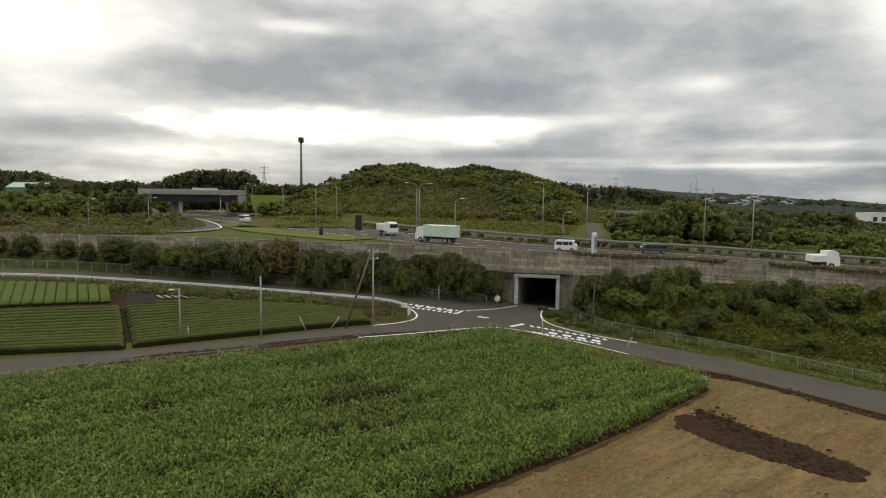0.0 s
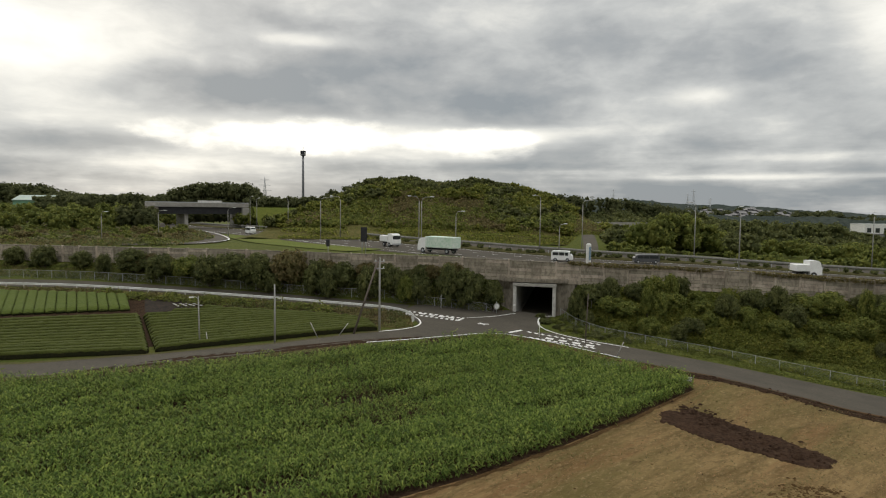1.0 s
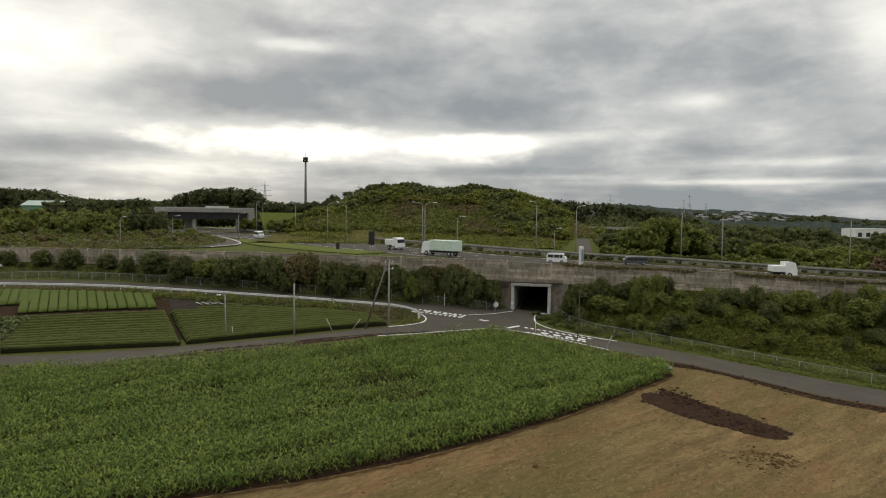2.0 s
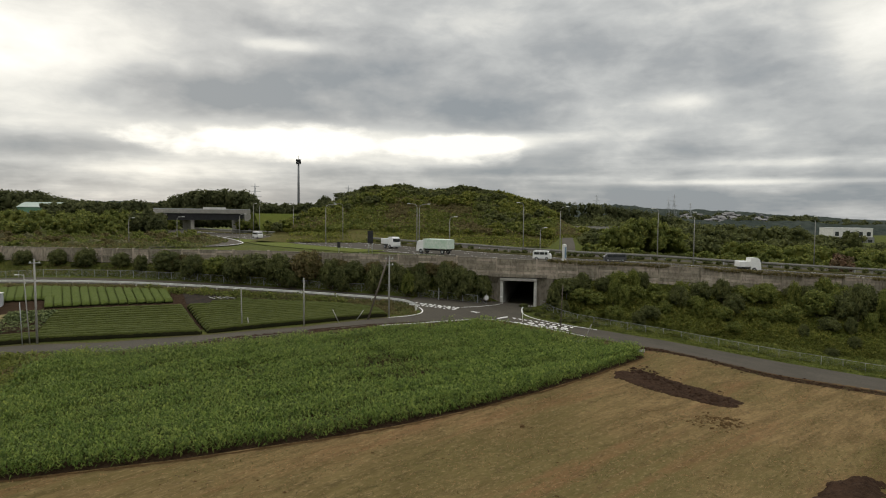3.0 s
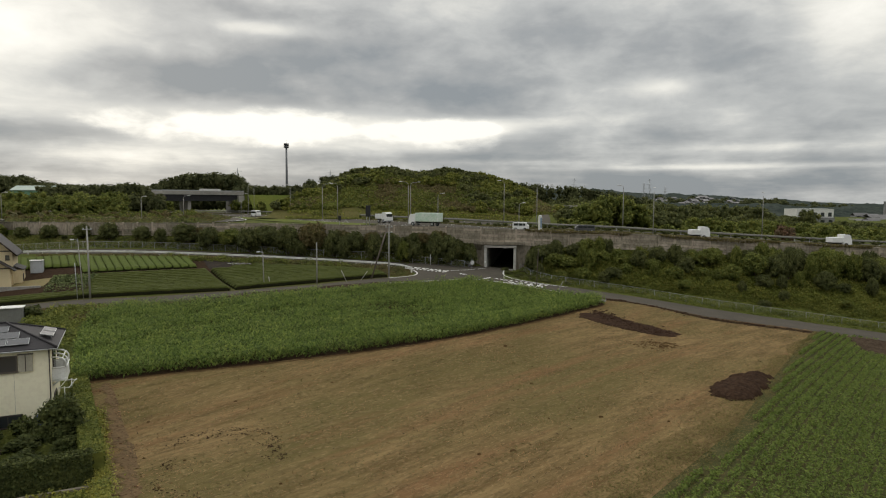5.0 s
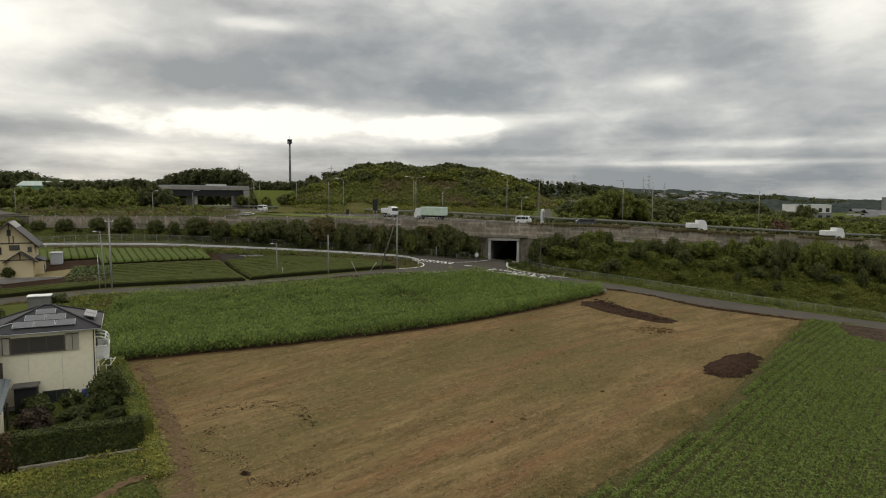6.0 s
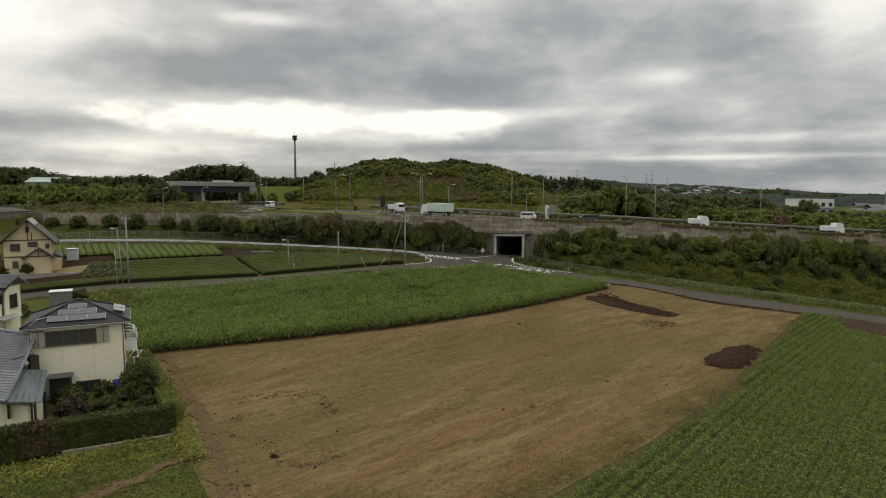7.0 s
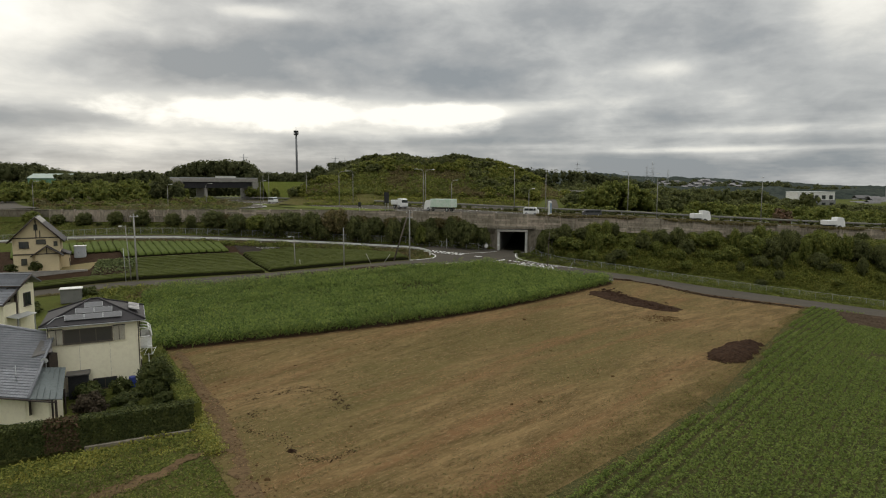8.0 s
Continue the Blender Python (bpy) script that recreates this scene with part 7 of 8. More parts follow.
patch("dark_net_plot", [(-36.2, 92.4), (-29, 92.2)], [(-33.6, 85.2), (-27.2, 86.0)], 12, 10, 0.12, surface("black_sheeting", (0.022, 0.019, 0.017), (0.034, 0.029, 0.024), 1.0, 0.9, 3.0, (0.05, 0.036, 0.026), 0.5, 0.05, spec=0.03), "black sheeting over a plot behind the tea", "ground cover")
for k in range(4):
    x = -30.8 + k * 0.95
    t = thing("plank", x, 88.9, land_z(x, 88.9) + 0.16, "pale weathered board lying on black sheeting", "board", "boards on the plot", rz=-58 + 3 * k)
    boxed("board", (0, 0, 0), (4.4, 0.3, 0.06), M_POLE, t, bevel=0.01)


# ---------------------------------------------------------------- hedges and garden
M_DEADLEAF = surface("dead_leaf", (0.075, 0.05, 0.03), (0.1, 0.066, 0.038), 0.6, 0.9, 3.0, (0.05, 0.034, 0.022), 0.0, island=0.35, spec=0.03)


def hedge(name, a, b, width, h, z, label, seed, material, n, dead=None):
    """A clipped hedge with leaves on its faces."""
    rng = np.random.default_rng(seed)
    a, b = Vector(a), Vector(b)
    d = (b - a)
    L = d.length
    d.normalize()
    nr = Vector((-d.y, d.x))
    t = tagged(new(name), label, "hedge")
    bm = bmesh.new()
    mid = (a + b) / 2
    box(bm, 0, 0, h / 2, L - 0.1, width - 0.16, h - 0.08)
    core = part("core", bm, material, t)
    core.matrix_basis = pose(mid.x, mid.y, z, 0, 0, math.degrees(math.atan2(d.y, d.x)))
    s, o, q = rng.uniform(0, L, n), rng.uniform(-0.5, 0.5, n), rng.uniform(0, 1, n)
    side = rng.integers(0, 5, n)
    o = np.where(side < 2, -0.5, np.where(side == 2, 0.5, o)) * width
    zz = np.where(side < 3, q * h, h)
    nrm = np.where((side < 2)[:, None], [(-nr.x, -nr.y, 0.2)], np.where((side == 2)[:, None], [(nr.x, nr.y, 0.2)], [(0, 0, 1)]))
    P = np.stack([a.x + d.x * s + nr.x * o, a.y + d.y * s + nr.y * o, z + zz], 1) + rng.normal(0, 0.045, (n, 3))
    v, f = leaf_quads(P, nrm.astype(float), 0.085, rng)
    raw("foliage", v, f, material, t)
    if dead:                                   # a dead stretch, metres along the hedge
        k = (s > dead[0]) & (s < dead[1]) & (rng.uniform(0, 1, n) < 0.75)
        v, f = leaf_quads(P[k] + nrm[k] * 0.03 + rng.normal(0, 0.04, (k.sum(), 3)), nrm[k].astype(float), 0.085, rng)
        raw("dead_foliage", v, f, M_DEADLEAF, t, "dead brown foliage")
    return t


fz = land_z(-24, 6)
hedge("hedge", (-35.8, 1.6), (-24.0, 5.6), 1.1, 2.0, fz - 0.15, "thick clipped dark green hedge with a dead brown stretch", 1, M_EVERGREEN, 12000, (3.0, 5.0))
hedge("hedge", (-48, -2.6), (-36.2, 1.5), 1.1, 2.0, fz - 0.35, "thick clipped dark green hedge beside the low house", 2, M_EVERGREEN, 8000)
hedge("hedge", (-35.2, 31.5), (-24.2, 6.2), 1.3, 1.6, fz - 0.1, "clipped green hedge along the field's edge", 3, M_LEAF, 13000)
kb = thing("hedge_kerb", -30.4, 2.7, fz - 0.3, "low pale concrete kerb below the hedge", "kerb", rz=18.7)
boxed("kerb_block", (3.6, -0.35, 0.2), (7.4, 0.25, 0.45), M_CONCRETE, kb, bevel=0.02)
patch("garden_lawn", [(-40, 14), (-29.6, 17.0)], [(-36, 3.2), (-25.2, 7)], 14, 12, 0.06, M_GRASS, "shady green garden lawn behind the hedge", "lawn")

TOPI = make_tree("clipped_shrub", "rounded clipped dark garden shrub", "shrub", "garden shrubs", 41, 0.9, 1.7, 0.05, 6, 900, 0.09, M_EVERGREEN, 0.06)
TOPI_B = make_tree("clipped_shrub", "rounded purplish-brown garden shrub", "shrub", "garden shrubs", 42, 0.95, 1.6, 0.05, 9, 1300, 0.075, surface("purple_brown_leaf", (0.062, 0.048, 0.034), (0.082, 0.066, 0.042), 0.5, 0.75, 3.0, (0.045, 0.036, 0.026), 0.0, island=0.35, trans=0.3, spec=0.06), 0.06)
TOPI_T = make_tree("garden_tree", "tall bushy evergreen garden tree by the hedge", "tree", "garden shrubs", 43, 1.7, 4.6, 0.3, 22, 3400, 0.1, M_EVERGREEN, 0.12)
scatter({"a": (TOPI, 0.9, 1.7), "b": (TOPI_B, 0.95, 1.6), "c": (TOPI_T, 1.7, 4.6)}, [
    (-33.9, 13.0, -1.5, 1.15, 1.9, "a"), (-34.7, 14.4, -1.5, 0.9, 1.6, "a"), (-32.0, 14.6, -1.4, 0.75, 1.7, "a"), (-31.0, 12.2, -1.35, 1.0, 1.0, "a"), (-32.9, 10.0, -1.5, 1.35, 2.1, "b"), (-30.6, 13.6, -1.4, 0.8, 0.9, "a"),
    (-28.3, 11.6, -1.3, 1.6, 4.3, "c"), (-27.2, 9.8, -1.2, 1.0, 1.9, "c"), (-29.8, 9.4, -1.3, 0.9, 0.9, "a"), (-32.6, 9.4, -1.3, 0.6, 0.6, "a"), (-31.0, 8.2, -1.2, 0.7, 0.7, "a"), (-30.2, 15.0, -1.3, 0.9, 1.8, "c"),
    (-50.8, 57.0, 0.0, 1.2, 1.9, "a"), (-56, 50.0, -0.8, 1.6, 1.8, "a"), (-67.2, 77.6, 1.4, 0.9, 2.2, "a"), (-71.6, 78.2, 1.4, 1.0, 1.6, "a")], 4)
bar_ = thing("barrel", -31.6, 15.9, land_z(-31.6, 15.9), "blue plastic barrel against the house wall", "barrel")
bm = bmesh.new()
tube(bm, [(0, 0, 0), (0, 0, 0.15), (0, 0, 0.5), (0, 0, 0.85), (0, 0, 0.92)], [0.27, 0.3, 0.32, 0.3, 0.26], 14)
part("drum", bm, M_BLUE, bar_)
bm = bmesh.new()
tube(bm, [(0, 0, 0.92), (0, 0, 0.97)], [0.3, 0.28], 14)
part("lid", bm, M_BLUE, bar_)
rack = thing("laundry_rack", -31.3, 20.2, land_z(-31.3, 20.2), "white pole laundry rack beside the house", "laundry rack", rz=100)
for x in (-1.2, 1.2):
    tubed("stand", [(x, 0, 0), (x, 0, 1.7)], 0.04, M_BALCONY, rack)
    tubed("arm", [(x, -0.4, 1.6), (x, 0.4, 1.6)], 0.03, M_BALCONY, rack)
for y in (-0.35, 0.35):
    tubed("rail", [(-1.5, y, 1.64), (1.5, y, 1.64)], 0.025, M_BALCONY, rack)

# trodden earth below the hedge and along the field
track([(-41, -19.8), (-32.5, -11.2), (-26.7, -4.8), (-24.6, -2.9), (-22.0, 0.3)], 1.2, "trodden strip of bare brown earth below the hedge", M_RUT, 0.07)
# weeds in front of the hedge, yellow flowering strip at the field's edge
weeds("front_weeds", "long green weeds below the hedge", -50, -17.5, lambda x: -16, lambda x: 3.6 + (x + 24) * 0.335, 60000, 0.095, 0.5, M_LEAF, seed=22, within=[(-52, -20), (-41.4, -20), (-32.8, -10.8), (-27.0, -4.5), (-24.9, -2.6), (-22.5, 0.8), (-23, 4.5), (-52, -5)])
weeds("path_grass", "fine green grass beside the field", -50, -17.5, lambda x: -16, lambda x: 3.6 + (x + 24) * 0.335, 60000, 0.075, 0.4, M_LEAF, seed=25, within=[(-40.6, -20), (-15.5, -20), (-18.8, -7), (-21.4, 0.0), (-24.3, -3.2), (-26.4, -5.1), (-32.2, -11.6)])
weeds("yellow_weeds", "yellow-green weeds along the hedge's foot", -38, -21, lambda x: 0.8 + (x + 24) * 0.335, lambda x: 4.4 + (x + 24) * 0.335, 9000, 0.11, 0.5, M_YELLOW, seed=23, within=[(-52, -20), (-15.5, -20), (-18.8, -7), (-21.2, 0.2), (-22.6, 4.5), (-40, 1)])


def edge_strip():
    rng = np.random.default_rng(33)
    n = 12000
    k = rng.uniform(0, 1, n)
    x = -28.3 + k * 7.0 + rng.normal(0, 0.34, n)
    y = 17.6 - k * 18.0 + rng.normal(0, 0.3, n)
    v, f = leaf_quads(np.stack([x, y, land_zs(x, y) + rng.uniform(0.03, 0.5, n)], 1), np.tile((0.2, 0, 0.9), (n, 1)), 0.07, rng)
    tagged(raw("yellow_strip", v, f, M_YELLOW), "strip of yellow-green flowering weeds beside the field", "weeds", kind="stuff")


edge_strip()

weeds("dry_weeds", "dry brownish grass and weeds below the hedge", -50, -17.5, lambda x: -16, lambda x: 3.0 + (x + 24) * 0.335, 15000, 0.12, 0.3, M_LEAF_BROWN, seed=24, within=[(-52, -20), (-15.5, -20), (-18.8, -7), (-21.2, 0.2), (-23, 4.0), (-52, -5)])

# ---------------------------------------------------------------- beyond the expressway
M_BRIGHTGRASS = surface("bright_grass", (0.09, 0.112, 0.024), (0.115, 0.124, 0.028), 0.15, 0.95, 2.0, (0.064, 0.08, 0.018), 0.8, 0.15, spec=0.03)
# the next two colours carry distance haze, greyed and pushed towards blue
M_LEAF_HAZED = surface("hazed_green_leaf", (0.08, 0.09, 0.04), (0.108, 0.116, 0.05), 0.1, 0.8, 0.5, (0.064, 0.073, 0.034), 0.0, island=0.35, trans=0.4, spec=0.03)
M_FAR_HAZED = surface("hazed_far_woods", (0.036, 0.045, 0.038), (0.052, 0.06, 0.05), 0.015, 0.95, 0.1, (0.024, 0.031, 0.028), 0.9, 4.0, spec=0.02)


def flat(x, y):
    z = deck_z(x)
    w = wall_y(x)
    if y > w + 100:
        z -= 6 * clamp((y - w - 100) / 600, 0, 1)
    return z


def ribbon(name, pts, w, material, label, category="road", off=0.12, zs=None):
    """A flat strip w wide along a curve beyond the wall."""
    c = curve_through(pts, 10)
    rows = []
    for i, p in enumerate(c):
        d = (c[min(i + 1, len(c) - 1)] - c[max(i - 1, 0)]).normalized()
        nr = Vector((-d.y, d.x)) * w / 2
        z = flat(p.x, p.y) if zs is None else zs[0] + (zs[1] - zs[0]) * i / (len(c) - 1)
        rows.append([(p.x + nr.x * s, p.y + nr.y * s, z + off) for s in (-1, 0, 1)])
    return tagged(strip_mesh(name, rows, material), label, category, kind="structure")


ribbon("road_loop", [(-92, 262), (-78, 236), (-62, 204), (-50, 178), (-41, 152), (-38, 138), (-40, 128), (-52, 124)], 5.5, M_ASPHALT, "curved slip road beside the expressway", off=0.16)
ribbon("marking_loop", [(-76, 236), (-59.5, 203), (-47.5, 177), (-38.5, 152), (-35.4, 138), (-38.5, 126.2)], 0.35, M_WHITE, "white edge line of the curved slip road", "road marking", 0.2)
ribbon("lawn_loop", [(-42, 172), (-33, 152), (-25, 134), (-14, 120), (-4, 110)], 9, M_BRIGHTGRASS, "bright green grass triangle between the slip roads", "grass", 0.1)
ribbon("lawn_far", [(-24, 200), (-8, 185), (10, 168), (34, 152), (58, 140)], 12, M_BRIGHTGRASS, "bright grass terrace at the hill's foot", "grass", 0.14)
ribbon("road_left", [(-100, 142), (-118, 168), (-150, 230), (-205, 340), (-300, 500)], 12, M_ASPHALT, "pale expressway lanes curving away", off=0.3)
hc = curve_through([(40.5, 119), (44, 130), (58, 175), (76, 232)], 10)
hr, hs = [], []
for i, p in enumerate(hc):
    d = (hc[min(i + 1, len(hc) - 1)] - hc[max(i - 1, 0)]).normalized()
    nr = Vector((d.y, -d.x))
    z = flat(p.x, p.y) + 0.3 + 4.6 * i / (len(hc) - 1)
    g = flat(p.x, p.y) - 0.1
    hr.append([(p.x + nr.x * o, p.y + nr.y * o, z + 0.02) for o in (-1.5, 1.5)])
    hs.append([(p.x + nr.x * o, p.y + nr.y * o, zz) for o, zz in ((-2.4 - (z - g) * 1.4, g), (-2.2, z), (2.2, z), (2.4 + (z - g) * 1.4, g))])
tagged(strip_mesh("road_hill", hr, M_ASPHALT), "narrow road climbing beside the hill", "road", kind="structure")
tagged(strip_mesh("embankment_hill", hs, M_GRASS), "grassy embankment under the climbing road", "embankment", kind="structure")


# the hill
RIDGE = ((-34, 0), (-22.9, 8.0), (-15.5, 10.2), (-8, 14.6), (-0.5, 16.2), (7.1, 16.8), (16.7, 15.6), (22.4, 15.9), (30.1, 17.5), (37.9, 16.5), (47.8, 14.2), (55.7, 12.2), (61.8, 8.8), (68, 2.5), (74, 0))


def hill_z(x, y):
    f = line_y(RIDGE, x)
    a = clamp((y - 158) / 57, 0, 1)
    b = clamp((290 - y) / 70, 0, 1)
    terr = 1.6 * clamp((y - 150) / 4, 0, 1) + 1.4 * clamp((y - 158) / 3, 0, 1) if f > 1.5 else 0
    return flat(x, y) + 0.15 + min(f, terr + max(0, f - 2.5) * (a * a * (3 - 2 * a))) * (b * b * (3 - 2 * b)) + (0.5 * noise.noise((x * 0.11, y * 0.11, 4)) if f > 1 else 0)


rows = [[(x, y, hill_z(x, y)) for x in tone(-36, 76, 60)] for y in tone(146, 292, 60)]
M_HILL = surface("scrubby_hillside", (0.085, 0.08, 0.025), (0.1, 0.085, 0.031), 0.1, 0.95, 1.2, (0.06, 0.064, 0.019), 0.9, 0.4, spec=0.03)
tagged(strip_mesh("hill", rows, M_HILL, smooth=True), "grassy hill with terraces behind the expressway", "hill", kind="structure")


def woods(name, label, trees, material, nleaf, size, seed, category="woods", nb=8):
    """Many crowns in one mesh: trees of x, y, z, radius, height."""
    rng = np.random.default_rng(seed)
    V, F, k = [], [], 0
    for x, y, z, r, h in trees:
        bl = [(b[0] + x, b[1] + y, b[2] + z, *b[3:]) for b in dome_blobs(rng, r, h, 0.05 * h, nb)]
        v, f = crown_arrays(rng, bl, nleaf, size * (0.6 + 0.4 * r / 3.5), 0.8)
        V.append(v), F.append(f + k)
        k += len(v)
    return tagged(raw(name, np.concatenate(V), np.concatenate(F), material), label, category, kind="stuff")


def terrace_grass():
    rng = np.random.default_rng(61)
    x, y = rng.uniform(-26, 68, 30000), rng.uniform(147, 168, 30000)
    g = np.array([noise.noise((a * 0.08, b * 0.3, 2)) for a, b in zip(x, y)])
    k = g + rng.normal(0, 0.15, len(x)) > -0.1
    x, y = x[k], y[k]
    z = np.array([hill_z(a, b) for a, b in zip(x, y)]) + rng.uniform(0.05, 0.5, len(x))
    v, f = leaf_quads(np.stack([x, y, z], 1), np.tile((0, -0.4, 0.8), (len(x), 1)), 0.34, rng, 0.4)
    tagged(raw("terrace_grass", v, f, M_LEAF_YELLOW), "long grass and weeds on the hill's terraces", "grass", kind="stuff")


terrace_grass()
def hill_grass(name, label, n, material, seed, lo, hi):
    """Rough grass over the slope where a broad noise lies between lo and hi."""
    rng = np.random.default_rng(seed)
    x, y = rng.uniform(-26, 68, n), rng.uniform(160, 218, n)
    g = np.array([noise.noise((a * 0.06, b * 0.06, 9)) for a, b in zip(x, y)]) + rng.normal(0, 0.1, n)
    k = (g > lo) & (g < hi) & (np.array([line_y(RIDGE, a) for a in x]) > 3)
    x, y = x[k], y[k]
    z = np.array([hill_z(a, b) for a, b in zip(x, y)]) + rng.uniform(0.1, 1.1, len(x))
    v, f = leaf_quads(np.stack([x, y, z], 1), np.tile((0, -0.6, 0.7), (len(x), 1)), 0.36, rng, 0.5)
    tagged(raw(name, v, f, material), label, "grass", kind="stuff")


hill_grass("hill_grass", "rough green grass over the hillside", 26000, M_LEAF, 62, -2, 0.1)
hill_grass("hill_dry_grass", "dry brownish grass over the hillside", 26000, M_LEAF_BROWN, 63, -0.1, 2)
R = random.Random(77)
up_, mid_, brown_, low_ = [], [], [], []
for i in range(4200):
    x, y = R.uniform(-30, 72), R.uniform(158, 228)
    f = line_y(RIDGE, x)
    z = hill_z(x, y) - flat(x, y)
    if f < 1.5 or z < 2.4:
        continue
    k = z / f
    q = noise.noise((x * 0.06, y * 0.06, 9))
    if k > 0.86 and x < 42:
        if R.random() < 0.2:
            up_.append((x, y, hill_z(x, y) - 0.6, R.uniform(1.6, 3.0), R.uniform(1.6, 3.2)))
    elif k > 0.86:
        if R.random() < 0.2:
            mid_.append((x, y, hill_z(x, y) - 0.6, R.uniform(1.6, 3.0), R.uniform(2.4, 4.0)))
    elif x < 32 and k < 0.66:
        if R.random() < 0.7:
            (brown_ if q > 0.1 and x > -16 else low_ if R.random() < 0.6 else mid_).append((x, y, hill_z(x, y) - 0.35, R.uniform(0.5, 1.2), R.uniform(0.9, 2.0)))
    elif R.random() < 0.24:
        (mid_ if q > 0.02 else low_ if R.random() < 0.65 else up_).append((x, y, hill_z(x, y) - 0.5, R.uniform(1.3, 3.0), R.uniform(1.8, 4.0)))
mid_, low_, up_ = [[q for q in w if min((Vector((q[0], q[1])) - p).length for p in hc) > 5.0] for w in (mid_, low_, up_)]
woods("hilltop_trees", "dark trees along the top of the hill", up_, M_LEAF_DARK, 170, 0.42, 1)
woods("hill_trees", "yellow-green young trees on the hill's slope", mid_, M_LEAF_YELLOW, 170, 0.38, 2)
woods("hill_brush", "reddish-brown brush on the hill's slope", brown_, M_LEAF_BROWN, 70, 0.3, 3, nb=4)
woods("hill_shrubs", "green shrubs on the hill's slope", low_, M_LEAF, 110, 0.38, 4, nb=6)


def belt(skyline, y, depth, n, r0, r1, seed, drop=0.0, base=None):
    """Trees whose tops follow a skyline of (x, z) at distance y."""
    q = random.Random(seed)
    out = []
    x0, x1 = skyline[0][0], skyline[-1][0]
    for i in range(n):
        x, yy = q.uniform(x0, x1), y + q.uniform(-depth, depth)
        top = line_y(skyline, x) - q.uniform(0, 1.6) - drop
        g = flat(x, yy)
        r = q.uniform(r0, r1)
        h = max(2.0, min(top - g, r * 2.6))
        out.append((x, yy, top - h, r, h))
        hh = top - h
        while hh > g + r:                # lower crowns in front, so that the wood is closed
            hh -= r * 1.3
            out.append((x + q.uniform(-1, 1), yy - q.uniform(1, 3), max(g, hh), r, r * 2.0))
    return out


dark, green = [], []
dark += belt([(-107.8, 24.6), (-102.2, 28.6), (-94, 31.0), (-80.1, 31.8), (-69, 31.6), (-64, 28.6), (-60.7, 25.0)], 325, 9, 75, 3.0, 4.6, 1)
dark += belt([(-150, 23.6), (-134.9, 24.0), (-125, 24.2), (-112.8, 25.0), (-100.5, 24.6)], 292, 10, 70, 2.6, 4.4, 2)
dark += belt([(-62, 24.4), (-42.3, 24.6), (-29.4, 25.4), (-20, 26)], 300, 12, 50, 2.4, 4.2, 3)
dark += belt([(-290, 35), (-262, 35.3), (-250, 33.5), (-244, 35.1), (-232, 32.2), (-220, 28.8), (-190, 27)], 470, 14, 80, 4.0, 6.5, 4)
dark += belt([(-86, 19.0), (-80, 20.4), (-74.5, 18.4)], 206, 4, 12, 1.8, 2.8, 15)
dark += belt([(-190, 26), (-150, 25)], 350, 14, 36, 3.4, 5.4, 5)
dark += belt([(-41.2, 28.3), (-30.2, 33.0), (-15.6, 35.0), (20, 36), (81.8, 37.2), (105, 32.4), (120.5, 30.0), (144, 30.0), (160, 28.3), (184, 25.2), (210, 21.4)], 415, 10, 130, 3.6, 6.0, 6)
woods("far_left_woods", "dark woods on the skyline beyond the expressway", dark, M_LEAF_HAZED, 130, 0.66, 5, nb=5)
green += belt([(-150, 19.5), (-120, 20.0), (-98, 20.2), (-88, 18.0)], 245, 18, 60, 2.4, 3.8, 11)
green += belt([(-140, 16.5), (-115, 17.0), (-92, 16.6), (-80, 15.2)], 205, 14, 44, 2.0, 3.4, 12)
green += belt([(-104, 18.5), (-96, 19.0), (-84, 17.5)], 206, 5, 16, 1.8, 2.8, 14)
green += belt([(-54, 17.0), (-40, 16.5), (-30, 15)], 238, 10, 16, 1.8, 3.0, 13)
woods("left_woods", "green trees and thickets beyond the left lanes", green, M_LEAF, 170, 0.45, 6)
br, gr, yl = [], [], []
for i in range(520):
    x, y = R.uniform(-128, -44), R.uniform(122, 205)
    if y < wall_y(x) + 9 or x > -44 - (y - 150) * 0.35 or x < -96 - (y - 140) * 0.45:
        continue
    t3 = (x, y, flat(x, y) - 0.1, R.uniform(0.6, 1.7), R.uniform(0.6, 1.4 + 0.02 * (y - 120)))
    (br if noise.noise((x * 0.05, y * 0.05, 1)) > 0.14 else gr if R.random() < 0.85 else yl).append(t3)
def waste_grass(name, label, n, material, seed):
    rng = np.random.default_rng(seed)
    x, y = rng.uniform(-128, -40, n), rng.uniform(118, 205, n)
    k = np.array([b > wall_y(a) + 4 and a < -41 - (b - 150) * 0.35 and a > -94 - (b - 140) * 0.45 and noise.noise((a * 0.08, b * 0.08, seed)) > -0.1 for a, b in zip(x, y)])
    x, y = x[k], y[k]
    z = np.array([flat(a, b) for a, b in zip(x, y)]) + rng.uniform(0.05, 0.9, len(x))
    v, f = leaf_quads(np.stack([x, y, z], 1), np.tile((0, -0.5, 0.7), (len(x), 1)), 0.3, rng, 0.4)
    tagged(raw(name, v, f, material), label, "grass", kind="stuff")


waste_grass("waste_grass", "tall green grass on waste ground", 22000, M_LEAF_DARK, 3)
waste_grass("waste_dry_grass", "tall dry brownish grass on waste ground", 16000, M_LEAF_BROWN, 4)
woods("brush_brown", "brown autumnal brush on waste ground", br, M_LEAF_BROWN, 80, 0.3, 7)
woods("brush_green", "green scrub on waste ground", gr, M_LEAF, 80, 0.3, 8)
